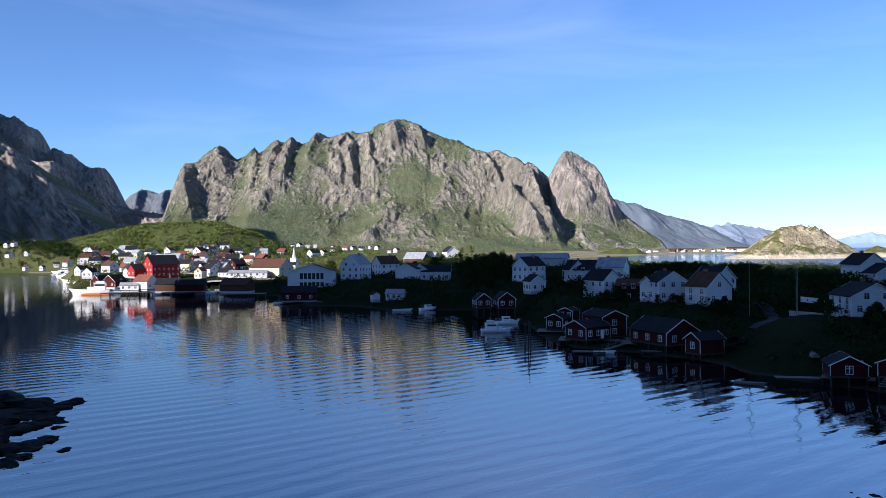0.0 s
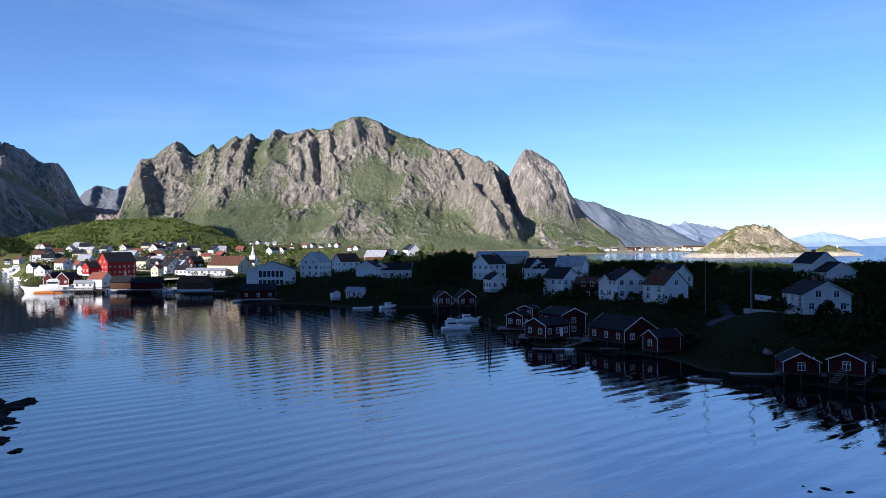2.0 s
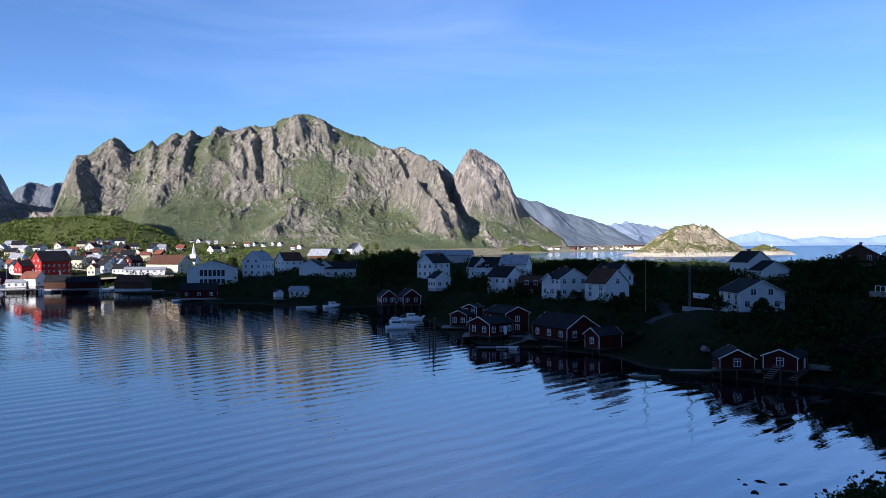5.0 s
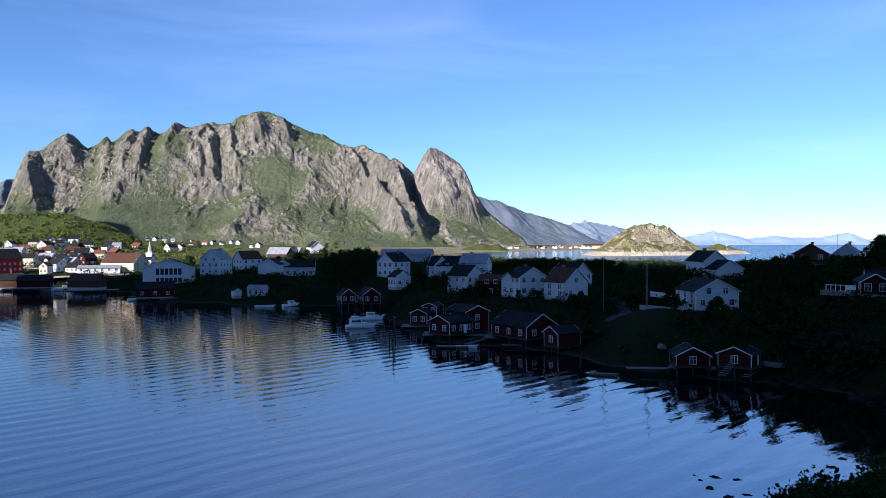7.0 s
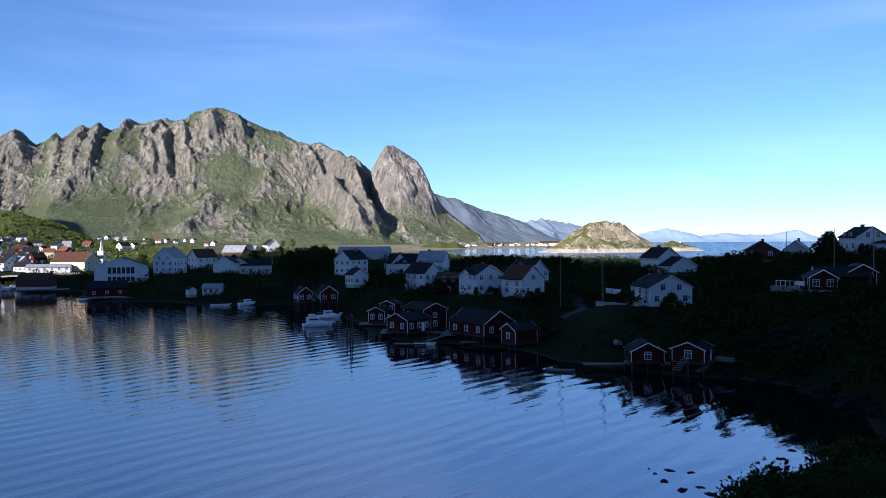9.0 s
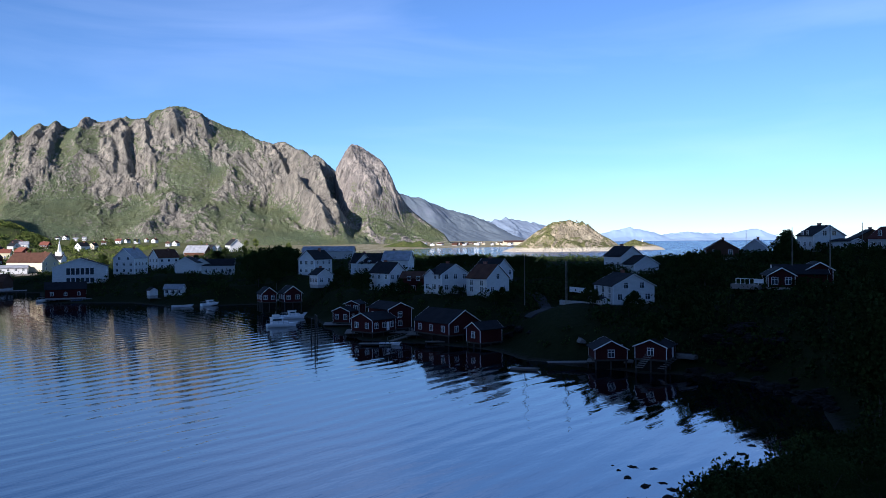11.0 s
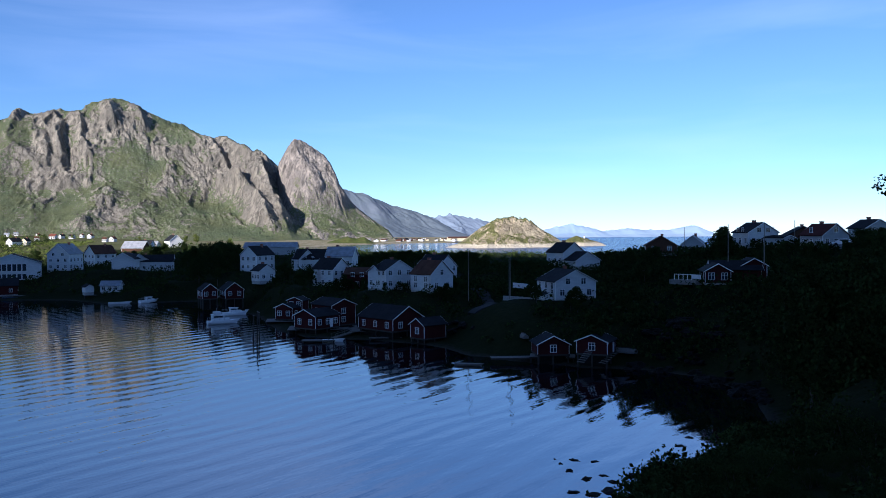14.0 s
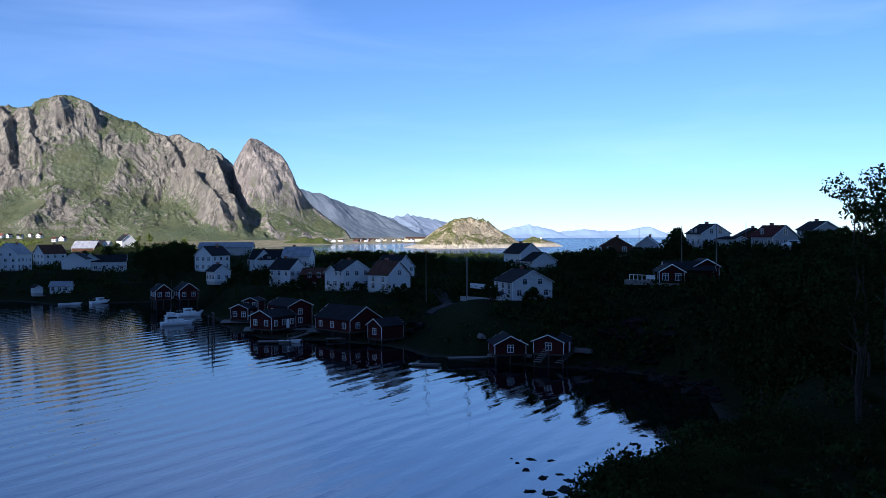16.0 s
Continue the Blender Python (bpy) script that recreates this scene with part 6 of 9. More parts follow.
house("house", "small cream wooden house with slate roof, in sun", -147.5, 617.8, 14.6, -17, 4.9, 6.1, 2.5, 2.0, CREAM, SLATE, None, [("front", 2, (1.3,)), ("right", 3, (1.3,)), ("left", 3, (1.3,))], group="village houses")
house("house", "far cream house with brown tiled roof on the flat shore", 627, 2021, 4.0, 3, 5.6, 9.0, 3.4, 2.4, CREAM, BROWN_ROOF, None, (), stack=False, group="far village houses", pads=False)
house("house", "far brown house with grey sheet roof on the flat shore", 580, 2010, 4.0, 30, 5.7, 9.2, 3.4, 2.4, BROWN_BOARD, GREY_ROOF, None, (), stack=False, group="far village houses", pads=False)
house("house", "far cream house with slate roof on the flat shore", 591, 2223, 4.0, 59, 8.6, 13.9, 3.4, 2.4, CREAM, SLATE, None, (), stack=False, group="far village houses", pads=False)
house("house", "far cream house with brown tiled roof on the flat shore", 670, 1951, 4.0, 19, 6.1, 10.0, 3.4, 2.4, CREAM, BROWN_ROOF, None, (), stack=False, group="far village houses", pads=False)
house("house", "far white house with slate roof on the flat shore", 522, 2240, 4.0, 17, 6.5, 10.6, 3.4, 2.4, WHITE, SLATE, None, (), stack=False, group="far village houses", pads=False)
house("house", "far brown house with slate roof on the flat shore", 855, 1934, 4.0, -49, 5.5, 8.9, 3.4, 2.4, BROWN_BOARD, SLATE, None, (), stack=False, group="far village houses", pads=False)
house("house", "far white house with brown tiled roof on the flat shore", 665, 2062, 4.0, -17, 5.2, 8.6, 3.4, 2.4, WHITE, BROWN_ROOF, None, (), stack=False, group="far village houses", pads=False)
house("house", "far white house with slate roof on the flat shore", 672, 1935, 4.0, 42, 5.2, 8.5, 3.4, 2.4, WHITE, SLATE, None, (), stack=False, group="far village houses", pads=False)
house("house", "far white house with grey sheet roof on the flat shore", 689, 2008, 4.0, -51, 8.6, 14.0, 3.4, 2.4, WHITE, GREY_ROOF, None, (), stack=False, group="far village houses", pads=False)
house("house", "far white house with slate roof on the flat shore", 573, 2028, 4.0, 20, 7.3, 11.9, 3.4, 2.4, WHITE, SLATE, None, (), stack=False, group="far village houses", pads=False)
house("house", "far brown house with grey sheet roof on the flat shore", 533, 2078, 4.0, -54, 7.9, 13.0, 3.4, 2.4, BROWN_BOARD, GREY_ROOF, None, (), stack=False, group="far village houses", pads=False)
house("house", "far brown house with slate roof on the flat shore", 731, 2033, 4.0, -47, 8.3, 13.6, 3.4, 2.4, BROWN_BOARD, SLATE, None, (), stack=False, group="far village houses", pads=False)
house("house", "far cream house with brown tiled roof on the flat shore", 663, 2016, 4.0, -5, 6.1, 10.0, 3.4, 2.4, CREAM, BROWN_ROOF, None, (), stack=False, group="far village houses", pads=False)
house("house", "far white house with slate roof on the flat shore", 556, 1944, 4.0, 13, 5.8, 9.4, 3.4, 2.4, WHITE, SLATE, None, (), stack=False, group="far village houses", pads=False)
house("house", "far cream house with brown tiled roof on the flat shore", 746, 1978, 4.0, -36, 8.8, 14.2, 3.4, 2.4, CREAM, BROWN_ROOF, None, (), stack=False, group="far village houses", pads=False)
house("house", "far white house with grey sheet roof on the flat shore", 754, 2173, 4.0, -45, 4.9, 7.9, 3.4, 2.4, WHITE, GREY_ROOF, None, (), stack=False, group="far village houses", pads=False)
house("house", "far cream house with brown tiled roof on the flat shore", 841, 2071, 4.0, 42, 8.2, 13.3, 3.4, 2.4, CREAM, BROWN_ROOF, None, (), stack=False, group="far village houses", pads=False)
house("house", "far cream house with brown tiled roof on the flat shore", 578, 2226, 4.0, -60, 6.3, 10.2, 3.4, 2.4, CREAM, BROWN_ROOF, None, (), stack=False, group="far village houses", pads=False)
house("house", "far cream house with slate roof on the flat shore", 594, 2222, 4.0, -18, 5.7, 9.2, 3.4, 2.4, CREAM, SLATE, None, (), stack=False, group="far village houses", pads=False)
house("house", "far cream house with slate roof on the flat shore", 733, 1946, 4.0, 46, 5.0, 8.2, 3.4, 2.4, CREAM, SLATE, None, (), stack=False, group="far village houses", pads=False)
house("house", "far white house with grey sheet roof on the flat shore", 479, 2036, 4.0, 42, 6.6, 10.8, 3.4, 2.4, WHITE, GREY_ROOF, None, (), stack=False, group="far village houses", pads=False)
house("house", "far white house with slate roof on the flat shore", 561, 2017, 4.0, 9, 7.9, 12.8, 3.4, 2.4, WHITE, SLATE, None, (), stack=False, group="far village houses", pads=False)
house("house", "far brown house with brown tiled roof on the flat shore", 650, 2206, 4.0, -18, 5.8, 9.5, 3.4, 2.4, BROWN_BOARD, BROWN_ROOF, None, (), stack=False, group="far village houses", pads=False)
house("house", "far brown house with slate roof on the flat shore", 745, 2176, 4.0, 49, 7.2, 11.7, 3.4, 2.4, BROWN_BOARD, SLATE, None, (), stack=False, group="far village houses", pads=False)
house("house", "far white house with slate roof on the flat shore", 702, 2061, 4.0, -42, 8.9, 14.5, 3.4, 2.4, WHITE, SLATE, None, (), stack=False, group="far village houses", pads=False)
house("house", "far brown house with slate roof on the flat shore", 625, 2213, 4.0, -50, 8.5, 13.8, 3.4, 2.4, BROWN_BOARD, SLATE, None, (), stack=False, group="far village houses", pads=False)
house("house", "far white house with grey sheet roof on the flat shore", 672, 2200, 4.0, -27, 7.1, 11.5, 3.4, 2.4, WHITE, GREY_ROOF, None, (), stack=False, group="far village houses", pads=False)
house("house", "far white house with brown tiled roof on the flat shore", 622, 2121, 4.0, 37, 7.5, 12.1, 3.4, 2.4, WHITE, BROWN_ROOF, None, (), stack=False, group="far village houses", pads=False)
house("house", "far white house with slate roof on the flat shore", 633, 1966, 4.0, 7, 4.8, 7.8, 3.4, 2.4, WHITE, SLATE, None, (), stack=False, group="far village houses", pads=False)
house("house", "far white house with brown tiled roof on the flat shore", 734, 1952, 4.0, 40, 8.2, 13.3, 3.4, 2.4, WHITE, BROWN_ROOF, None, (), stack=False, group="far village houses", pads=False)
house("house", "far white house with slate roof on the flat shore", 686, 2048, 4.0, 57, 5.6, 9.1, 3.4, 2.4, WHITE, SLATE, None, (), stack=False, group="far village houses", pads=False)
house("house", "far white house with slate roof on the flat shore", 683, 2196, 4.0, -23, 8.6, 13.9, 3.4, 2.4, WHITE, SLATE, None, (), stack=False, group="far village houses", pads=False)
house("house", "far white house with slate roof on the flat shore", 602, 2004, 4.0, -35, 5.5, 8.9, 3.4, 2.4, WHITE, SLATE, None, (), stack=False, group="far village houses", pads=False)
house("house", "far white house with slate roof on the flat shore", 846, 1942, 4.0, 37, 8.6, 13.9, 3.4, 2.4, WHITE, SLATE, None, (), stack=False, group="far village houses", pads=False)
house("house", "far white house with brown tiled roof on the flat shore", 516, 2014, 4.0, -51, 7.5, 12.1, 3.4, 2.4, WHITE, BROWN_ROOF, None, (), stack=False, group="far village houses", pads=False)
house("house", "far brown house with slate roof on the flat shore", 640, 2209, 4.0, -6, 7.1, 11.6, 3.4, 2.4, BROWN_BOARD, SLATE, None, (), stack=False, group="far village houses", pads=False)
house("house", "far brown house with slate roof on the flat shore", 567, 2006, 4.0, -39, 7.4, 12.1, 3.4, 2.4, BROWN_BOARD, SLATE, None, (), stack=False, group="far village houses", pads=False)
house("house", "far white house with grey sheet roof on the flat shore", 692, 2013, 4.0, 15, 5.6, 9.1, 3.4, 2.4, WHITE, GREY_ROOF, None, (), stack=False, group="far village houses", pads=False)
house("house", "far brown house with brown tiled roof on the flat shore", 533, 1946, 4.0, 48, 8.9, 14.3, 3.4, 2.4, BROWN_BOARD, BROWN_ROOF, None, (), stack=False, group="far village houses", pads=False)
house("house", "far brown house with brown tiled roof on the flat shore", 555, 2232, 4.0, 50, 5.9, 9.6, 3.4, 2.4, BROWN_BOARD, BROWN_ROOF, None, (), stack=False, group="far village houses", pads=False)
house("house", "far brown house with slate roof on the flat shore", 619, 2072, 4.0, -36, 7.5, 12.1, 3.4, 2.4, BROWN_BOARD, SLATE, None, (), stack=False, group="far village houses", pads=False)
house("house", "far white house with brown tiled roof on the flat shore", 512, 2242, 4.0, -55, 7.0, 11.3, 3.4, 2.4, WHITE, BROWN_ROOF, None, (), stack=False, group="far village houses", pads=False)
house("house", "far white house with grey sheet roof on the flat shore", 717, 2185, 4.0, -29, 5.7, 9.3, 3.4, 2.4, WHITE, GREY_ROOF, None, (), stack=False, group="far village houses", pads=False)
house("house", "far white house with brown tiled roof on the flat shore", 840, 2021, 4.0, 4, 6.6, 10.7, 3.4, 2.4, WHITE, BROWN_ROOF, None, (), stack=False, group="far village houses", pads=False)
house("house", "far white house with slate roof on the flat shore", 472, 1929, 4.0, -5, 9.0, 14.5, 3.4, 2.4, WHITE, SLATE, None, (), stack=False, group="far village houses", pads=False)
house("house", "far brown house with slate roof on the flat shore", 664, 2202, 4.0, -16, 6.2, 10.1, 3.4, 2.4, BROWN_BOARD, SLATE, None, (), stack=False, group="far village houses", pads=False)
house("house", "far brown house with brown tiled roof on the flat shore", 721, 2184, 4.0, -12, 5.2, 8.5, 3.4, 2.4, BROWN_BOARD, BROWN_ROOF, None, (), stack=False, group="far village houses", pads=False)
house("house", "far cream house with grey sheet roof on the flat shore", 506, 2008, 4.0, -3, 5.5, 8.9, 3.4, 2.4, CREAM, GREY_ROOF, None, (), stack=False, group="far village houses", pads=False)
house("house", "far white house with slate roof on the flat shore", 576, 2227, 4.0, -44, 6.0, 9.8, 3.4, 2.4, WHITE, SLATE, None, (), stack=False, group="far village houses", pads=False)
house("house", "far cream house with brown tiled roof on the flat shore", 731, 1971, 4.0, -10, 8.6, 13.9, 3.4, 2.4, CREAM, BROWN_ROOF, None, (), stack=False, group="far village houses", pads=False)
house("house", "far cream house with brown tiled roof on the flat shore", 794, 2077, 4.0, -5, 7.8, 12.7, 3.4, 2.4, CREAM, BROWN_ROOF, None, (), stack=False, group="far village houses", pads=False)
house("house", "far white house with slate roof on the flat shore", 653, 1892, 4.0, -24, 8.7, 14.1, 3.4, 2.4, WHITE, SLATE, None, (), stack=False, group="far village houses", pads=False)
house("house", "far white house with grey sheet roof on the flat shore", 772, 2018, 4.0, 6, 5.8, 9.4, 3.4, 2.4, WHITE, GREY_ROOF, None, (), stack=False, group="far village houses", pads=False)
house("house", "far white house with brown tiled roof on the flat shore", 505, 1987, 4.0, 60, 6.9, 11.2, 3.4, 2.4, WHITE, BROWN_ROOF, None, (), stack=False, group="far village houses", pads=False)
house("house", "far cream house with brown tiled roof on the flat shore", 762, 2061, 4.0, -18, 5.6, 9.1, 3.4, 2.4, CREAM, BROWN_ROOF, None, (), stack=False, group="far village houses", pads=False)
house("house", "far cream house with grey sheet roof on the flat shore", 568, 2229, 4.0, 41, 8.0, 13.0, 3.4, 2.4, CREAM, GREY_ROOF, None, (), stack=False, group="far village houses", pads=False)
house("house", "far cream house with brown tiled roof on the flat shore", 668, 1976, 4.0, 40, 7.9, 13.0, 3.4, 2.4, CREAM, BROWN_ROOF, None, (), stack=False, group="far village houses", pads=False)
house("house", "far brown house with brown tiled roof on the flat shore", 748, 2175, 4.0, 28, 7.3, 11.9, 3.4, 2.4, BROWN_BOARD, BROWN_ROOF, None, (), stack=False, group="far village houses", pads=False)
house("house", "far white house with slate roof on the flat shore", 738, 1994, 4.0, -44, 7.2, 11.7, 3.4, 2.4, WHITE, SLATE, None, (), stack=False, group="far village houses", pads=False)
house("house", "far white house with brown tiled roof on the flat shore", 598, 1970, 4.0, -31, 6.7, 10.9, 3.4, 2.4, WHITE, BROWN_ROOF, None, (), stack=False, group="far village houses", pads=False)
house("house", "far white house with slate roof on the flat shore", 542, 2235, 4.0, 32, 6.7, 10.8, 3.4, 2.4, WHITE, SLATE, None, (), stack=False, group="far village houses", pads=False)
house("house", "far white house with brown tiled roof on the flat shore", 675, 2182, 4.0, -40, 7.1, 11.6, 3.4, 2.4, WHITE, BROWN_ROOF, None, (), stack=False, group="far village houses", pads=False)
house("house", "far white house with slate roof on the flat shore", 511, 2242, 4.0, -59, 5.7, 9.3, 3.4, 2.4, WHITE, SLATE, None, (), stack=False, group="far village houses", pads=False)
house("house", "far cream house with brown tiled roof on the flat shore", 579, 2104, 4.0, 30, 7.2, 11.8, 3.4, 2.4, CREAM, BROWN_ROOF, None, (), stack=False, group="far village houses", pads=False)
house("warehouse", "long pale brown warehouse on the far flat shore", 690, 1960, 3.5, 84, 16, 58, 7, 4, CREAM, BROWN_ROOF, None, (), stack=False, category="warehouse", pads=False)

# ---- lie of the land where nothing is built ----
pad(0, 0, 21.3, 3)
pad(0, 25, 8, 5)
pad(-25, 30, 8, 6)
pad(14, 28, 7, 5)
pad(26, 40, 3.5, 4)
pad(38, 50, 3, 4)
pad(50, 60, 3, 4)
pad(64, 70, 3, 4)
pad(80, 84, 3, 4)
pad(-90, 40, 9, 10)
pad(-95, 112, 1.0, 6)
pad(-72, 118, 0.7, 6)
pad(-60, 110, 0.4, 4)
pad(-70, 95, 0.8, 6)
pad(60, -40, 26, 15)
pad(-40, -60, 30, 20)
pad(45.8, 41.8, 13.4, 6)
pad(29.8, 29.6, 11.4, 6)
pad(27.1, 23.7, 14.1, 6)
pad(67.2, 89.6, 4.3, 6)
pad(66.2, 75.0, 10.1, 6)
pad(69.5, 64.8, 13.4, 6)
pad(106.8, 105.4, 13.9, 6)
pad(87.4, 109.3, 8.7, 6)
pad(78.1, 128.1, 7.3, 6)
pad(77.4, 145.7, 5.8, 6)
pad(129.6, 152.4, 14.6, 6)
pad(67.7, 178.0, 2.8, 6)
pad(79.3, 215.9, 8.9, 6)
pad(91.9, 221.7, 11.5, 6)
pad(77.8, 248.1, 10.5, 6)
pad(69.3, 281.6, 11.1, 6)
pad(16.8, 329.6, 8.2, 6)
pad(7.6, 319.9, 5.9, 6)
pad(35.9, 247.4, 7.6, 6)
pad(126.4, 180.1, 13.7, 6)
pad(115.8, 198.7, 11.7, 6)
pad(70.9, 172.0, 8.7, 3)
pad(74.1, 168.4, 8.6, 3)
pad(78.5, 162.0, 8.2, 3)
pad(129.8, 205.4, 15.8, 3)
pad(76.7, 195.2, 8.9, 3)
pad(66.9, 180.6, 6.9, 3)

# ---- ground and sea ----
def spaced(*stretches):
    return np.unique(np.concatenate([np.arange(a, b + 0.01, s) for a, b, s in stretches]))


gx = spaced((-5000, -1000, 250), (-1000, -260, 20), (-260, 280, 2.5), (280, 900, 20), (900, 5000, 250))
gy = spaced((-5000, -1000, 250), (-1000, -60, 20), (-60, 420, 2.5), (420, 620, 5), (620, 2300, 20), (2300, 5000, 250))
GX, GY = np.meshgrid(gx, gy)
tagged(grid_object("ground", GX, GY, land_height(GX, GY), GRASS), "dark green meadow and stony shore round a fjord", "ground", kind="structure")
wx, wy = np.meshgrid(np.linspace(-5200, 5200, 3), np.linspace(-5200, 5200, 3))
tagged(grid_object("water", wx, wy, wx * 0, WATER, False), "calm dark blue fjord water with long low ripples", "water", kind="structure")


def ground_at(x, y):
    return float(land_height(np.array([[x]]), np.array([[y]]))[0, 0])

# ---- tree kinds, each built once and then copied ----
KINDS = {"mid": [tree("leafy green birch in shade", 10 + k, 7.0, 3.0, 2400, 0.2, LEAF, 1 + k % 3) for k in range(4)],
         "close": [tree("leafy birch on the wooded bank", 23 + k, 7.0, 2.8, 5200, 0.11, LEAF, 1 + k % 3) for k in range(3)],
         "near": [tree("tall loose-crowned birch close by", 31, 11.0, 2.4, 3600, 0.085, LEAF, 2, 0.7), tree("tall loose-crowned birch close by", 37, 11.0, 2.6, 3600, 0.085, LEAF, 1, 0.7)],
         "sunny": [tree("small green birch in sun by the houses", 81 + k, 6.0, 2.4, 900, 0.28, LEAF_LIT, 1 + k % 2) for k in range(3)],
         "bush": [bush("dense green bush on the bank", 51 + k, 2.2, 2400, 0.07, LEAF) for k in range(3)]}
TALL = {p.name: max(v.co.z for o in p.children if o.name[:5] in ("crown", "folia") for v in o.data.vertices) for ps in KINDS.values() for p in ps}
USED = {}


def plant(x, y, top, kind):
    z = ground_at(x, y)
    if z < 0.5:
        return
    k = USED.get(kind, 0)
    USED[kind] = k + 1
    proto = KINDS[kind][k % len(KINDS[kind])]
    tall = TALL[proto.name] * 0.97
    high = max(top - z, tall * 0.3)
    s = min(high / tall, 1.9)
    wide = s * (1.0 if s < 1.3 else 0.9)
    m = pose(x, y, z, 0, 0, (k * 137.5) % 360)
    proto.scale = (wide, wide, s)
    copy_thing(proto, m)

# ---- trees and bushes ----
plant(11.1, 344.8, 18.4, "mid")
plant(14.3, 349.7, 19.5, "mid")
plant(17.4, 339.6, 20.3, "mid")
plant(20.5, 334.4, 20.5, "mid")
plant(23.7, 339.2, 19.7, "mid")
plant(25.7, 329.0, 19.2, "mid")
plant(11.2, 309.8, 15.7, "mid")
plant(21.1, 311.3, 16.7, "mid")
plant(16.9, 299.5, 17.5, "mid")
plant(8.7, 359.9, 16.5, "mid")
plant(24.3, 299.0, 15.9, "mid")
plant(-4.0, 420.0, 17.6, "mid")
plant(-0.6, 440.0, 18.8, "mid")
plant(8.3, 439.9, 19.6, "mid")
plant(-7.3, 449.9, 18.1, "mid")
plant(-17.1, 371.6, 15.8, "mid")
plant(-12.8, 384.8, 16.3, "mid")
plant(-23.8, 419.3, 15.8, "mid")
plant(-112.1, 630.1, 17.1, "mid")
plant(-59.8, 446.0, 15.7, "mid")
plant(35.3, 282.8, 12.3, "mid")
plant(36.1, 267.6, 12.0, "mid")
plant(43.1, 296.9, 14.1, "mid")
plant(31.6, 260.1, 9.7, "mid")
plant(39.3, 259.0, 11.4, "mid")
plant(49.1, 238.9, 11.3, "mid")
plant(46.4, 237.3, 10.4, "mid")
plant(62.5, 289.3, 13.8, "mid")
plant(67.0, 296.5, 14.7, "mid")
plant(69.5, 291.8, 15.6, "mid")
plant(73.6, 297.0, 15.9, "mid")
plant(76.5, 294.2, 16.3, "mid")
plant(81.2, 299.2, 16.5, "mid")
plant(83.6, 296.4, 16.8, "mid")
plant(85.9, 292.7, 16.6, "mid")
plant(87.5, 287.0, 16.3, "mid")
plant(89.9, 284.1, 16.0, "mid")
plant(92.4, 281.2, 16.0, "mid")
plant(93.8, 276.5, 16.1, "mid")
plant(95.0, 271.9, 16.2, "mid")
plant(96.1, 267.3, 16.7, "mid")
plant(64.3, 293.0, 14.1, "mid")
plant(70.3, 301.9, 15.4, "mid")
plant(75.6, 311.0, 16.2, "mid")
plant(77.3, 305.4, 16.5, "mid")
plant(82.0, 309.3, 16.5, "mid")
plant(86.7, 313.2, 16.9, "mid")
plant(88.6, 307.5, 16.7, "mid")
plant(91.1, 304.7, 16.8, "mid")
plant(92.5, 298.0, 16.5, "mid")
plant(91.9, 285.6, 15.9, "mid")
plant(98.2, 294.0, 16.3, "mid")
plant(97.8, 283.6, 16.3, "mid")
plant(100.2, 282.8, 16.7, "mid")
plant(99.3, 272.5, 17.2, "mid")
plant(99.9, 266.9, 16.6, "mid")
plant(100.9, 261.2, 16.0, "mid")
plant(62.5, 191.2, 10.3, "mid")
plant(63.6, 188.6, 9.8, "mid")
plant(70.2, 202.1, 10.9, "mid")
plant(57.6, 233.8, 9.9, "mid")
plant(53.1, 207.3, 7.9, "mid")
plant(56.8, 204.2, 8.1, "mid")
plant(96.4, 225.2, 15.4, "mid")
plant(96.5, 219.8, 15.0, "mid")
plant(96.1, 214.4, 15.4, "mid")
plant(95.1, 231.2, 14.0, "mid")
plant(93.4, 204.7, 14.6, "mid")
plant(78.3, 150.9, 12.2, "mid")
plant(78.0, 153.3, 11.0, "mid")
plant(-112.8, 589.3, 15.2, "mid")
plant(-129.3, 626.8, 12.7, "mid")
plant(63.7, 190.8, 11.0, "mid")
plant(62.0, 191.4, 10.3, "mid")
plant(65.6, 192.4, 10.1, "mid")
plant(50.0, 235.5, 10.1, "mid")
plant(50.8, 232.1, 9.4, "mid")
plant(54.6, 237.8, 10.2, "mid")
plant(61.6, 252.6, 14.2, "mid")
plant(59.5, 255.1, 13.8, "mid")
plant(37.6, 282.5, 13.6, "mid")
plant(38.8, 277.3, 12.2, "mid")
plant(39.2, 267.1, 10.8, "mid")
plant(34.8, 282.9, 10.8, "mid")
plant(56.4, 294.7, 13.9, "mid")
plant(50.7, 285.5, 13.3, "mid")
plant(36.0, 328.0, 12.2, "mid")
plant(30.7, 318.5, 10.4, "mid")
plant(41.2, 251.7, 12.8, "mid")
plant(60.9, 242.5, 12.8, "mid")
plant(82.6, 235.9, 14.4, "mid")
plant(87.5, 239.5, 15.0, "mid")
plant(93.4, 240.5, 15.4, "mid")
plant(93.6, 231.8, 15.0, "mid")
plant(57.1, 201.8, 8.8, "mid")
plant(56.3, 206.5, 9.2, "mid")
plant(74.0, 164.1, 13.1, "mid")
plant(73.4, 160.0, 12.2, "mid")
plant(40.1, 226.5, 7.6, "mid")
plant(32.0, 260.0, 9.1, "mid")
plant(36.3, 242.3, 9.1, "mid")
plant(98.8, 117.1, 10.1, "mid")
plant(94.0, 110.1, 14.8, "mid")
plant(57.7, 51.6, 20.8, "close")
plant(114.8, 114.7, 19.0, "mid")
plant(70.8, 130.1, 9.3, "mid")
plant(86.8, 101.8, 11.9, "mid")
plant(110.9, 124.0, 15.3, "mid")
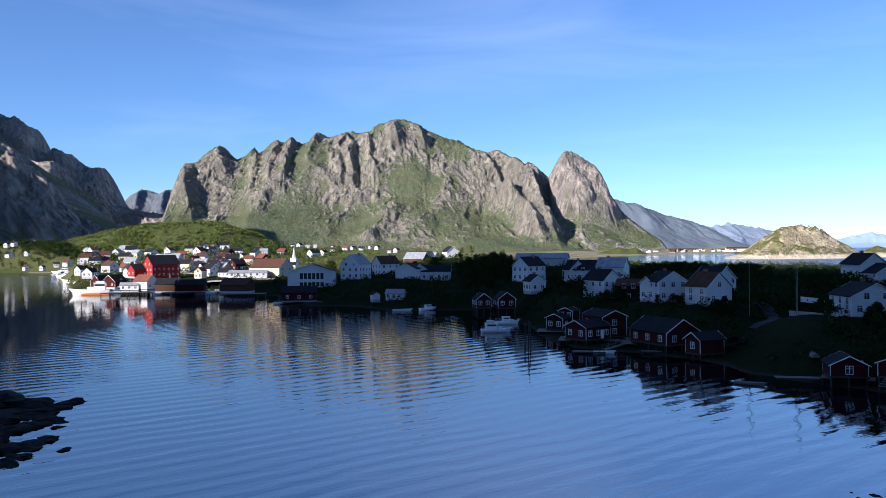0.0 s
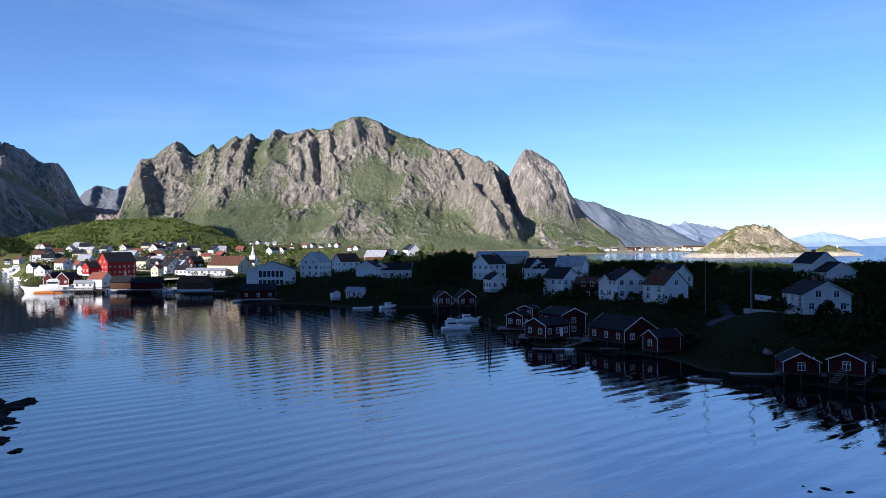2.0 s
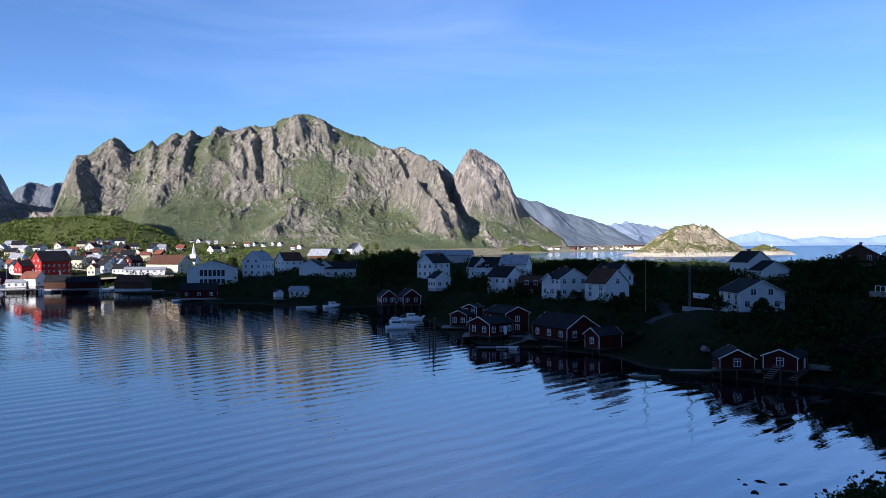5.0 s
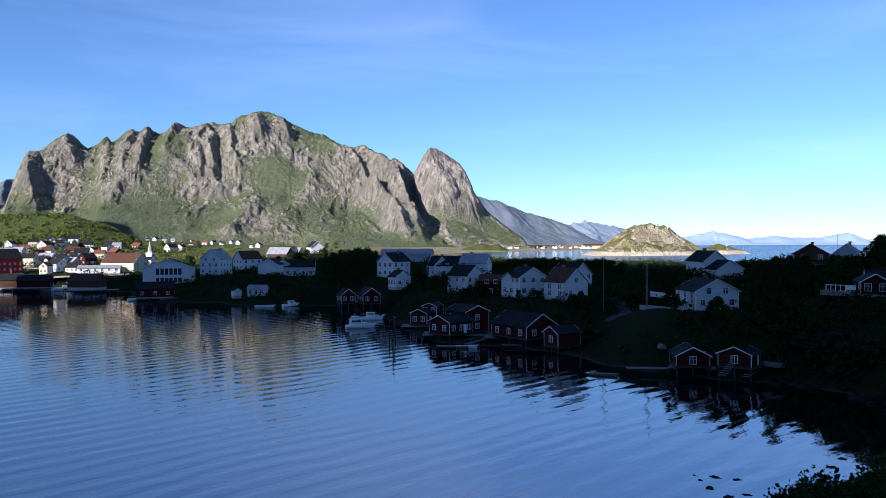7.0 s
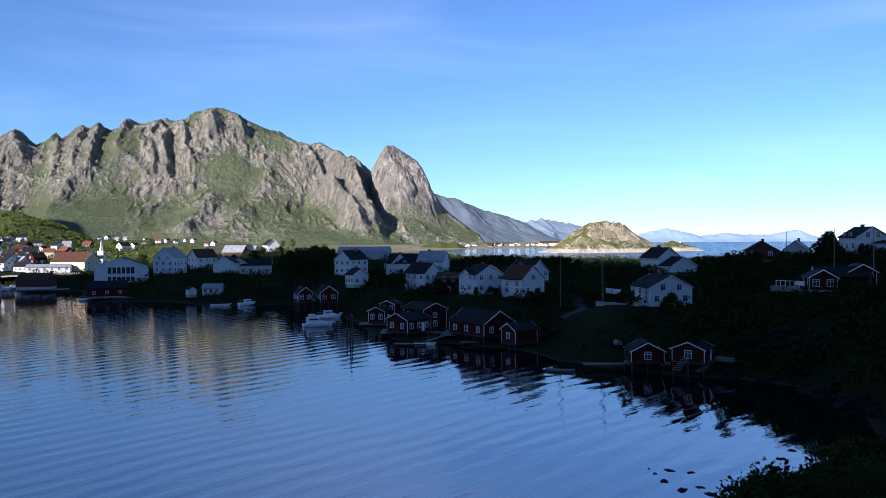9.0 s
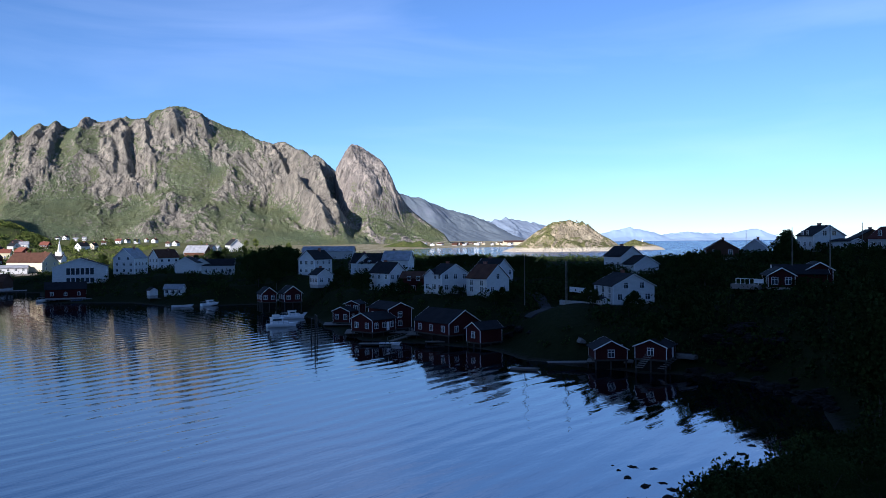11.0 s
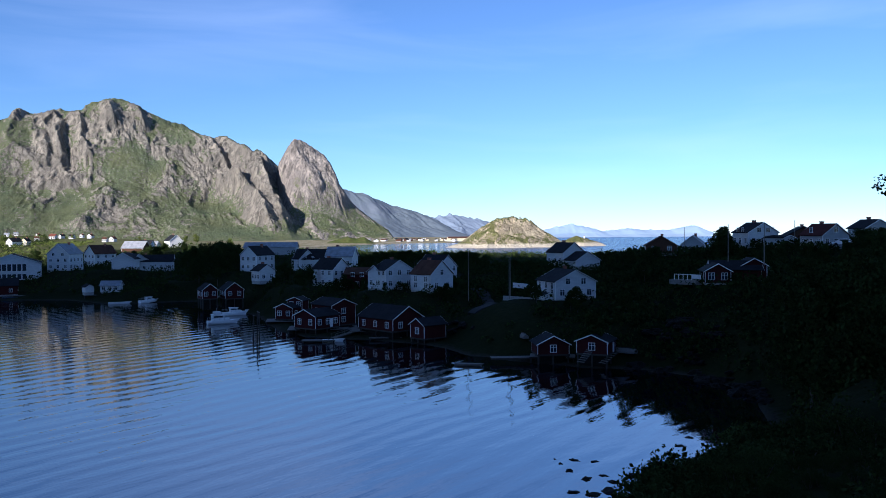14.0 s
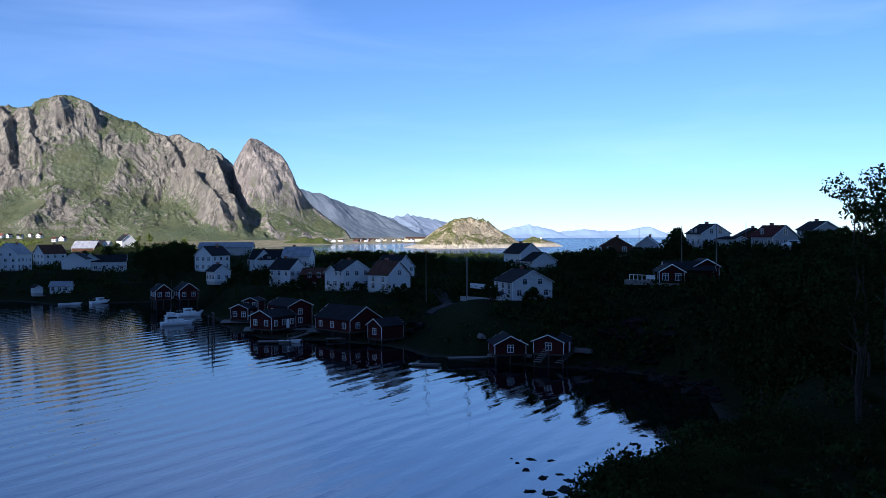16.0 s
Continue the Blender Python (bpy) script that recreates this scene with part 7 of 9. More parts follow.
plant(96.9, 96.2, 18.9, "mid")
plant(178.1, 136.4, 15.7, "mid")
plant(81.9, 78.4, 20.3, "close")
plant(125.4, 155.8, 13.7, "mid")
plant(157.1, 123.9, 22.3, "mid")
plant(100.2, 77.7, 22.5, "mid")
plant(132.3, 134.9, 17.4, "mid")
plant(59.8, 55.0, 21.1, "close")
plant(83.4, 128.5, 9.8, "mid")
plant(99.7, 151.4, 10.2, "mid")
plant(57.1, 57.5, 18.7, "close")
plant(83.5, 74.0, 14.4, "close")
plant(55.2, 55.6, 12.0, "close")
plant(80.0, 135.1, 12.1, "mid")
plant(84.8, 88.5, 17.1, "close")
plant(110.6, 87.2, 18.7, "mid")
plant(70.1, 59.3, 21.9, "close")
plant(151.1, 123.7, 20.9, "mid")
plant(90.5, 94.3, 19.5, "mid")
plant(75.0, 71.9, 14.4, "close")
plant(75.8, 79.5, 19.6, "close")
plant(53.2, 50.3, 21.0, "close")
plant(136.5, 147.5, 13.4, "mid")
plant(57.0, 60.9, 18.8, "close")
plant(170.7, 141.6, 17.0, "mid")
plant(112.9, 109.5, 19.9, "mid")
plant(157.8, 151.8, 19.6, "mid")
plant(98.8, 100.1, 14.0, "mid")
plant(122.9, 134.4, 10.2, "mid")
plant(129.1, 120.6, 14.6, "mid")
plant(92.6, 75.4, 17.3, "close")
plant(157.5, 129.6, 19.5, "mid")
plant(151.0, 135.3, 17.2, "mid")
plant(86.9, 88.9, 16.0, "close")
plant(52.1, 54.0, 16.4, "close")
plant(162.9, 125.1, 17.1, "mid")
plant(113.2, 142.2, 12.0, "mid")
plant(127.3, 152.5, 16.9, "mid")
plant(49.1, 45.4, 18.0, "close")
plant(106.9, 121.9, 10.2, "mid")
plant(67.9, 66.5, 20.6, "close")
plant(131.1, 107.5, 19.5, "mid")
plant(88.8, 73.6, 17.5, "close")
plant(159.3, 129.8, 19.9, "mid")
plant(78.0, 82.6, 19.7, "close")
plant(130.8, 149.2, 10.3, "mid")
plant(156.9, 149.7, 18.6, "mid")
plant(107.3, 83.1, 22.5, "mid")
plant(112.0, 107.1, 19.2, "mid")
plant(48.5, 43.4, 22.0, "close")
plant(94.4, 96.2, 15.2, "mid")
plant(137.0, 136.8, 10.1, "mid")
plant(67.7, 65.9, 18.3, "close")
plant(66.1, 62.9, 20.4, "close")
plant(128.9, 133.1, 16.3, "mid")
plant(156.3, 139.9, 20.9, "mid")
plant(140.1, 112.6, 21.8, "mid")
plant(105.8, 125.3, 10.0, "mid")
plant(95.7, 121.5, 9.0, "mid")
plant(161.2, 143.7, 18.2, "mid")
plant(67.4, 67.5, 15.2, "close")
plant(125.3, 109.8, 16.1, "mid")
plant(118.1, 91.7, 16.4, "mid")
plant(126.6, 137.9, 15.0, "mid")
plant(67.4, 59.9, 20.5, "close")
plant(63.2, 56.7, 21.7, "close")
plant(119.8, 134.3, 10.9, "mid")
plant(155.1, 150.6, 16.1, "mid")
plant(59.5, 47.3, 21.8, "close")
plant(73.1, 81.2, 14.2, "close")
plant(103.5, 104.7, 12.5, "mid")
plant(76.6, 82.8, 17.9, "close")
plant(158.4, 136.0, 20.7, "mid")
plant(167.1, 142.9, 18.0, "mid")
plant(64.8, 69.2, 16.9, "close")
plant(106.2, 120.5, 18.8, "mid")
plant(115.1, 90.0, 20.3, "mid")
plant(114.9, 102.1, 18.5, "mid")
plant(52.2, 50.6, 18.1, "close")
plant(80.7, 113.4, 13.2, "mid")
plant(148.3, 152.6, 17.6, "mid")
plant(48.7, 44.1, 21.6, "close")
plant(98.1, 143.7, 9.0, "mid")
plant(99.6, 129.0, 14.0, "mid")
plant(59.8, 56.1, 18.7, "close")
plant(78.8, 94.8, 16.7, "close")
plant(59.0, 65.4, 19.9, "close")
plant(116.4, 118.5, 15.7, "mid")
plant(122.9, 105.1, 14.7, "mid")
plant(87.7, 72.1, 20.8, "close")
plant(75.9, 61.4, 13.6, "close")
plant(64.5, 53.6, 21.5, "close")
plant(75.9, 71.5, 21.5, "close")
plant(98.8, 85.6, 15.6, "mid")
plant(170.3, 139.1, 21.6, "mid")
plant(122.9, 139.1, 14.7, "mid")
plant(66.5, 64.8, 21.2, "close")
plant(102.9, 115.5, 18.5, "mid")
plant(168.8, 130.0, 22.2, "mid")
plant(85.1, 77.8, 18.9, "close")
plant(87.9, 98.6, 15.1, "mid")
plant(132.3, 117.4, 14.2, "mid")
plant(89.6, 91.3, 15.7, "mid")
plant(147.0, 166.6, 10.3, "mid")
plant(144.4, 130.7, 18.8, "mid")
plant(158.4, 130.8, 16.7, "mid")
plant(137.9, 125.9, 18.8, "mid")
plant(53.4, 50.5, 20.2, "close")
plant(115.1, 116.4, 18.4, "mid")
plant(133.4, 106.3, 20.6, "mid")
plant(109.8, 109.2, 16.2, "mid")
plant(140.2, 175.9, 9.8, "mid")
plant(134.2, 129.0, 11.0, "mid")
plant(126.0, 161.7, 19.6, "mid")
plant(128.0, 160.1, 19.2, "mid")
plant(130.1, 158.4, 19.6, "mid")
plant(132.3, 156.6, 19.9, "mid")
plant(126.7, 141.6, 20.6, "mid")
plant(128.8, 139.7, 20.4, "mid")
plant(144.2, 145.7, 23.5, "mid")
plant(145.6, 144.3, 24.0, "mid")
plant(147.2, 142.7, 23.7, "mid")
plant(132.3, 136.4, 21.1, "mid")
plant(133.3, 135.4, 21.8, "mid")
plant(133.4, 128.1, 23.4, "mid")
plant(131.4, 123.0, 24.1, "mid")
plant(142.3, 140.5, 23.0, "mid")
plant(139.3, 163.8, 20.6, "mid")
plant(135.5, 179.6, 22.2, "mid")
plant(128.4, 172.4, 20.8, "mid")
plant(121.0, 201.5, 18.8, "mid")
plant(116.5, 198.3, 17.9, "mid")
plant(126.2, 204.1, 18.7, "mid")
plant(111.4, 195.5, 16.7, "mid")
plant(130.0, 175.0, 24.2, "mid")
plant(133.0, 178.0, 23.6, "mid")
plant(105.5, 170.0, 19.0, "mid")
plant(112.0, 176.0, 19.6, "mid")
plant(39.9, 36.4, 26.4, "near")
plant(43.2, 37.2, 25.8, "near")
plant(38.9, 31.4, 26.2, "near")
plant(17.9, 22.2, 13.1, "bush")
plant(23.8, 32.9, 12.6, "bush")
plant(17.3, 24.9, 13.3, "bush")
plant(29.6, 25.0, 12.8, "bush")
plant(35.9, 30.6, 12.8, "bush")
plant(30.3, 35.0, 13.0, "bush")
plant(26.6, 33.5, 12.2, "bush")
plant(21.0, 21.6, 13.2, "bush")
plant(31.2, 33.5, 12.3, "bush")
plant(26.3, 30.0, 13.1, "bush")
plant(15.5, 23.8, 13.9, "bush")
plant(32.3, 31.6, 12.4, "bush")
plant(19.3, 19.5, 12.9, "bush")
plant(41.2, 36.8, 11.8, "bush")
plant(21.4, 24.3, 13.1, "bush")
plant(23.8, 20.3, 14.0, "bush")
plant(18.4, 21.4, 14.2, "bush")
plant(18.9, 24.1, 13.5, "bush")
plant(33.1, 32.8, 12.5, "bush")
plant(28.5, 27.0, 12.4, "bush")
plant(38.5, 29.4, 13.9, "bush")
plant(34.0, 26.1, 13.7, "bush")
plant(23.5, 24.4, 13.2, "bush")
plant(31.7, 27.9, 13.5, "bush")
plant(30.2, 21.1, 14.7, "bush")
plant(17.6, 25.8, 13.0, "bush")
plant(19.2, 23.5, 14.0, "bush")
plant(29.3, 27.7, 13.3, "bush")
plant(27.9, 34.3, 12.0, "bush")
plant(37.8, 41.3, 11.6, "bush")
plant(32.4, 28.4, 13.2, "bush")
plant(25.3, 24.8, 13.1, "bush")
plant(41.7, 37.6, 12.2, "bush")
plant(35.7, 31.7, 13.6, "bush")
plant(37.2, 39.8, 12.2, "bush")
plant(30.4, 29.5, 12.5, "bush")
plant(15.6, 23.3, 14.1, "bush")
plant(21.6, 21.8, 14.0, "bush")
plant(18.3, 24.1, 13.6, "bush")
plant(21.7, 24.2, 12.6, "bush")
plant(40.9, 29.2, 12.9, "bush")
plant(26.0, 32.1, 11.8, "bush")
plant(36.6, 35.8, 12.8, "bush")
plant(23.7, 27.5, 13.4, "bush")
plant(30.4, 27.0, 12.7, "bush")
plant(29.6, 35.5, 11.7, "bush")
plant(22.3, 32.8, 12.3, "bush")
plant(28.7, 23.6, 13.2, "bush")
plant(17.1, 21.5, 13.7, "bush")
plant(18.3, 20.6, 13.4, "bush")
plant(30.2, 35.5, 12.1, "bush")
plant(21.8, 29.0, 12.7, "bush")
plant(37.6, 36.5, 11.7, "bush")
plant(32.1, 31.1, 12.5, "bush")
plant(34.7, 27.4, 12.9, "bush")
plant(29.5, 24.4, 13.1, "bush")
plant(34.0, 24.3, 13.7, "bush")
plant(32.0, 26.5, 13.5, "bush")
plant(19.9, 21.5, 13.0, "bush")
plant(19.2, 27.1, 13.2, "bush")
plant(36.9, 37.9, 13.1, "bush")
plant(31.0, 26.8, 13.9, "bush")
plant(21.9, 22.5, 14.2, "bush")
plant(17.6, 26.2, 13.4, "bush")
plant(32.4, 29.4, 13.5, "bush")
plant(21.5, 28.9, 13.0, "bush")
plant(27.4, 24.3, 13.8, "bush")
plant(38.9, 28.4, 13.3, "bush")
plant(37.5, 31.9, 13.8, "bush")
plant(40.0, 29.7, 13.2, "bush")
plant(26.6, 31.2, 12.4, "bush")
plant(20.7, 31.2, 12.7, "bush")
plant(30.5, 25.3, 14.0, "bush")
plant(22.1, 29.5, 12.1, "bush")
plant(23.2, 22.7, 13.9, "bush")
plant(24.2, 29.9, 13.5, "bush")
plant(28.2, 21.7, 14.4, "bush")
plant(26.6, 27.2, 13.1, "bush")
plant(27.9, 24.0, 13.1, "bush")
plant(26.9, 26.3, 12.6, "bush")
plant(21.1, 22.6, 13.6, "bush")
plant(25.5, 31.5, 12.9, "bush")
plant(22.8, 32.1, 12.5, "bush")
plant(28.6, 29.0, 13.5, "bush")
plant(24.7, 27.5, 12.5, "bush")
plant(31.2, 38.9, 11.7, "bush")
plant(20.7, 23.1, 14.1, "bush")
plant(44.5, 32.5, 13.1, "bush")
plant(22.4, 26.9, 13.3, "bush")
plant(22.5, 26.4, 13.4, "bush")
plant(25.0, 26.3, 12.5, "bush")
plant(32.2, 29.6, 12.5, "bush")
plant(18.6, 28.8, 12.5, "bush")
plant(34.1, 37.9, 11.6, "bush")
plant(27.0, 33.4, 13.0, "bush")
plant(22.5, 29.2, 12.1, "bush")
plant(26.6, 28.6, 12.5, "bush")
plant(35.4, 33.6, 12.8, "bush")
plant(19.1, 26.8, 11.8, "bush")
plant(29.6, 25.1, 14.2, "bush")
plant(21.7, 26.2, 13.6, "bush")
plant(25.2, 27.5, 12.5, "bush")
plant(31.0, 36.6, 11.6, "bush")
plant(26.0, 28.8, 13.4, "bush")
plant(32.8, 25.0, 13.3, "bush")
plant(34.9, 36.0, 12.2, "bush")
plant(20.8, 30.9, 12.4, "bush")
plant(28.7, 29.8, 13.1, "bush")
plant(23.3, 30.2, 13.2, "bush")
plant(37.3, 31.7, 12.8, "bush")
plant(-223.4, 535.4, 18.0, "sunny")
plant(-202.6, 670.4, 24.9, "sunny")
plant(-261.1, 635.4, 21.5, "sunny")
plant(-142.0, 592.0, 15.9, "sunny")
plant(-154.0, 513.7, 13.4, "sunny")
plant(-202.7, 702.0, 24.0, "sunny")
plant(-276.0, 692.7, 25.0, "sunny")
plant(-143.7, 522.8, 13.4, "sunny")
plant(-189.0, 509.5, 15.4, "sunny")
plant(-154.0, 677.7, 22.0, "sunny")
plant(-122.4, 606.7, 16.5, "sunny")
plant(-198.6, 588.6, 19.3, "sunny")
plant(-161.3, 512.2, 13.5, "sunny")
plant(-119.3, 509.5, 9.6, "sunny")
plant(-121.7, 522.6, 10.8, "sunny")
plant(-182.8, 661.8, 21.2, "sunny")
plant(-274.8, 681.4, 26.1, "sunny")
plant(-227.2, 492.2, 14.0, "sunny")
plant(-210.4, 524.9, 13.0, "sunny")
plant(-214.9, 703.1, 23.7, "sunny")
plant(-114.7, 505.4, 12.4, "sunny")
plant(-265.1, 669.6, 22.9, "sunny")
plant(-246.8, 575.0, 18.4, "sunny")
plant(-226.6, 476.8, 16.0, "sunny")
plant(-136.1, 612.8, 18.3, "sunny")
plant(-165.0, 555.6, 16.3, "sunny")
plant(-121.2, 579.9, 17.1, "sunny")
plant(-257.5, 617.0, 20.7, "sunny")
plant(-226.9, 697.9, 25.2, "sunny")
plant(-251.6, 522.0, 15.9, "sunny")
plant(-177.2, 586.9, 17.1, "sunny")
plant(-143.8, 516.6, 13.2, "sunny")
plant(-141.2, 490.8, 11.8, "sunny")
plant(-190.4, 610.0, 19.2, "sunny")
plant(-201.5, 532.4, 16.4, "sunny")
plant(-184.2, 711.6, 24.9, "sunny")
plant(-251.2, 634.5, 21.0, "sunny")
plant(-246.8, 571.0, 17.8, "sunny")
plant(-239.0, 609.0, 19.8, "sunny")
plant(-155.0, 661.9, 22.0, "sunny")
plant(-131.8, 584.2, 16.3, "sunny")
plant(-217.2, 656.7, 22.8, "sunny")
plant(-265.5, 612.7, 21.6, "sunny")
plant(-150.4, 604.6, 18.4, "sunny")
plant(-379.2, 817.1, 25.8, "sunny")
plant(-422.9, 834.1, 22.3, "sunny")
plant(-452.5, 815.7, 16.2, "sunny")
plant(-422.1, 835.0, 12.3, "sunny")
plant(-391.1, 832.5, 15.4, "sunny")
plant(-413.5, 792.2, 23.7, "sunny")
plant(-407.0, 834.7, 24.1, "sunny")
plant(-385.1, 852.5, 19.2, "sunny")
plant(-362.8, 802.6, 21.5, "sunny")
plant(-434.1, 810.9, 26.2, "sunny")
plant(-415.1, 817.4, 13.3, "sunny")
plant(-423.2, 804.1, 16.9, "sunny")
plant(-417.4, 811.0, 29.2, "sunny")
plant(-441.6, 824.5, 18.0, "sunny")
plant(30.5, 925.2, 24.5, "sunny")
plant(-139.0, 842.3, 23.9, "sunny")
plant(-66.3, 953.0, 19.7, "sunny")
plant(-133.3, 814.1, 22.7, "sunny")
plant(58.4, 815.1, 19.8, "sunny")
plant(-84.0, 866.2, 23.6, "sunny")
plant(-23.2, 837.9, 21.7, "sunny")
plant(-136.4, 933.3, 21.6, "sunny")
plant(-136.0, 864.0, 24.4, "sunny")
plant(21.6, 960.0, 21.8, "sunny")
plant(28.7, 37.8, 11.6, "bush")
plant(28.1, 36.2, 11.8, "bush")
plant(27.1, 35.7, 11.8, "bush")
plant(29.7, 38.7, 11.6, "bush")
plant(28.6, 36.5, 11.8, "bush")
plant(23.3, 33.8, 11.9, "bush")
plant(26.4, 34.8, 11.9, "bush")
plant(35.5, 40.9, 11.6, "bush")
plant(32.9, 38.3, 11.7, "bush")
plant(26.0, 35.8, 11.8, "bush")
plant(22.7, 32.6, 12.1, "bush")
plant(29.3, 36.3, 11.8, "bush")
plant(32.1, 38.4, 11.6, "bush")
plant(31.8, 38.6, 11.6, "bush")
plant(23.2, 33.4, 12.0, "bush")
plant(23.2, 34.4, 11.9, "bush")
plant(34.9, 41.9, 11.5, "bush")
plant(24.6, 35.6, 11.8, "bush")
plant(35.7, 41.7, 11.5, "bush")
plant(21.2, 31.3, 12.2, "bush")
plant(22.6, 32.4, 12.1, "bush")
plant(29.7, 36.6, 11.8, "bush")
plant(34.7, 39.8, 11.6, "bush")
plant(35.3, 42.1, 11.5, "bush")
plant(32.5, 39.1, 11.6, "bush")
plant(33.8, 41.2, 11.5, "bush")
plant(30.3, 36.5, 11.8, "bush")
plant(23.4, 34.2, 11.9, "bush")
plant(28.3, 35.9, 11.8, "bush")
plant(26.9, 37.2, 11.7, "bush")
plant(25.3, 34.9, 11.9, "bush")
plant(32.9, 39.7, 11.6, "bush")
plant(27.8, 37.2, 11.7, "bush")
plant(27.5, 36.9, 11.7, "bush")
plant(23.2, 33.6, 12.0, "bush")
plant(35.9, 40.9, 11.6, "bush")
plant(34.0, 41.0, 11.5, "bush")
plant(30.3, 37.2, 11.7, "bush")
plant(31.3, 38.5, 11.6, "bush")
plant(28.2, 36.5, 11.8, "bush")
plant(36.1, 42.0, 11.5, "bush")
plant(22.6, 32.5, 12.1, "bush")
plant(34.6, 40.0, 11.6, "bush")
plant(27.3, 35.8, 11.8, "bush")
plant(25.5, 35.8, 11.8, "bush")
for protos in KINDS.values():
    for proto in protos:
        for ob in (*proto.children_recursive, proto):
            bpy.data.objects.remove(ob)

# ---- low growth that nobody could count ----
def scatter(name, label, places, quads, leaf, size, mat, seed):
    rs = np.random.RandomState(seed)
    blobs = [(x, y, z + 0.25 * size, size * rs.uniform(0.5, 1.3)) for x, y, z in places]
    me = crown_mesh(name, seed, blobs, quads * len(blobs), leaf, mat)
    tagged(new(name, me), label, "shrubs", kind="stuff")


hill = next(o for o in scene.objects if o.name.startswith("hill") and o.data.vertices[0].co.x < 0)
co = np.empty(len(hill.data.vertices) * 3, np.float32)
hill.data.vertices.foreach_get("co", co)
co = co.reshape(-1, 3)
co = co[(co[:, 1] < 965) & (co[:, 2] > 9)]
thick = np.clip(0.55 + 1.7 * fbm(co[:, 0] / 45, co[:, 2] / 14 + co[:, 1] / 60, 3, 62) - (co[:, 2] - 22) / 42, 0.10, 1.0)
pick = np.random.RandomState(5).choice(len(co), 6500, True, thick / thick.sum())

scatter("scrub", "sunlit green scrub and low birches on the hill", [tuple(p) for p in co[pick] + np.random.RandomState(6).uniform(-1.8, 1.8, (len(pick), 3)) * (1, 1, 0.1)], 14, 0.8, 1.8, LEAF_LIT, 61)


LAWNS = [(70, 173, 9), (66, 161, 9), (59, 165, 8), (75, 181, 6), (80, 158, 5)]


def free(x, y):
    return all(math.hypot(x - px, y - py) > r for px, py, r in LAWNS) and all((x - px) ** 2 + (y - py) ** 2 > (r + 1.0) ** 2 for px, py, pz, r in PADS if r > 6.5 or pz > 20)


def strewn(count, x0, x1, y0, y1, seed, low, high, test=lambda x, y: True, clear=free):
    rs = np.random.RandomState(seed)
    p = rs.rand(count, 2) * (x1 - x0, y1 - y0) + (x0, y0)
    z = land_height(p[:, :1], p[:, 1:])[:, 0]
    return [(x, y, h) for (x, y), h in zip(p, z) if low < h < high and clear(x, y) and test(x, y)]


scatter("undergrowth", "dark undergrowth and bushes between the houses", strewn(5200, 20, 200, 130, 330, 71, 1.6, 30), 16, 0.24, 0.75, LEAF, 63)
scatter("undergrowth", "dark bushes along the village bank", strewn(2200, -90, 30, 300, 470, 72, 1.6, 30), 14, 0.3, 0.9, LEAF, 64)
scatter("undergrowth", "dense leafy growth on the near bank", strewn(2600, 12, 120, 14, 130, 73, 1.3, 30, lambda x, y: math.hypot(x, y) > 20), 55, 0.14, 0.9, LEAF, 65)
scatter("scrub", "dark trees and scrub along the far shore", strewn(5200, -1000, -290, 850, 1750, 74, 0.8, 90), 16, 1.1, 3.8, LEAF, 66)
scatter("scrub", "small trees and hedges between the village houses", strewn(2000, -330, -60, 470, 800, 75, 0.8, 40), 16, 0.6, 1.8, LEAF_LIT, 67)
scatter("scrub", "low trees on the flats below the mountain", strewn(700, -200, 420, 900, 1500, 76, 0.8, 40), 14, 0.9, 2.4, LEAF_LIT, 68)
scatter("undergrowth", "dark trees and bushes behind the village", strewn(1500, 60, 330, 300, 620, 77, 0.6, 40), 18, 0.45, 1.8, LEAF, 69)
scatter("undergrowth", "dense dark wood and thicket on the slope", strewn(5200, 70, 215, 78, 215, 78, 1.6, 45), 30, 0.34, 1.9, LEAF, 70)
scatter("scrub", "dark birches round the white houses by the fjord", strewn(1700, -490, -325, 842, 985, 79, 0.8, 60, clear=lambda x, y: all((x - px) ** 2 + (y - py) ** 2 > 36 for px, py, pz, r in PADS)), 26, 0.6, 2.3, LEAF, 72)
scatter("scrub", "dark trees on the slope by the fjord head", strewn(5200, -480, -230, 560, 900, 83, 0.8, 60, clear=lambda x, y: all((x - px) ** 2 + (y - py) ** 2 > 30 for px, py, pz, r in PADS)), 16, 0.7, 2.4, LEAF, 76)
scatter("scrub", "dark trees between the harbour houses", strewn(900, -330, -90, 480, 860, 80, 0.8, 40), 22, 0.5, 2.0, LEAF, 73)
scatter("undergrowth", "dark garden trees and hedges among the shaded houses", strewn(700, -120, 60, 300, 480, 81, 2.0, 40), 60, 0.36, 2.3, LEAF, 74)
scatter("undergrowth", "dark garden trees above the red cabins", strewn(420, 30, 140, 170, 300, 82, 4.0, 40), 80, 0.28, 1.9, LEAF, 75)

# ---- boats and jetties ----
boat("white fishing boat with orange waterline, moored at the quay", -178.5, 424.1, 107, 18, 5.0, 2.5, HULL_WHITE, cabin=(0.1, 0.4, 3.4), mast=12, stripe=ORANGE)
boat("white fishing boat with tall masts", -256.3, 579.5, 84, 15, 4.2, 1.8, HULL_WHITE, cabin=(0.1, 0.4, 2.8), mast=10)
boat("white trawler behind the quay", -223.1, 523.4, 123, 14, 4.2, 1.8, HULL_WHITE, cabin=(0.5, 0.8, 2.8), mast=9)
boat("white boat at the far quay", -365.8, 803.0, 104, 16, 4.5, 2.0, HULL_WHITE, cabin=(0.1, 0.5, 2.6), mast=6)
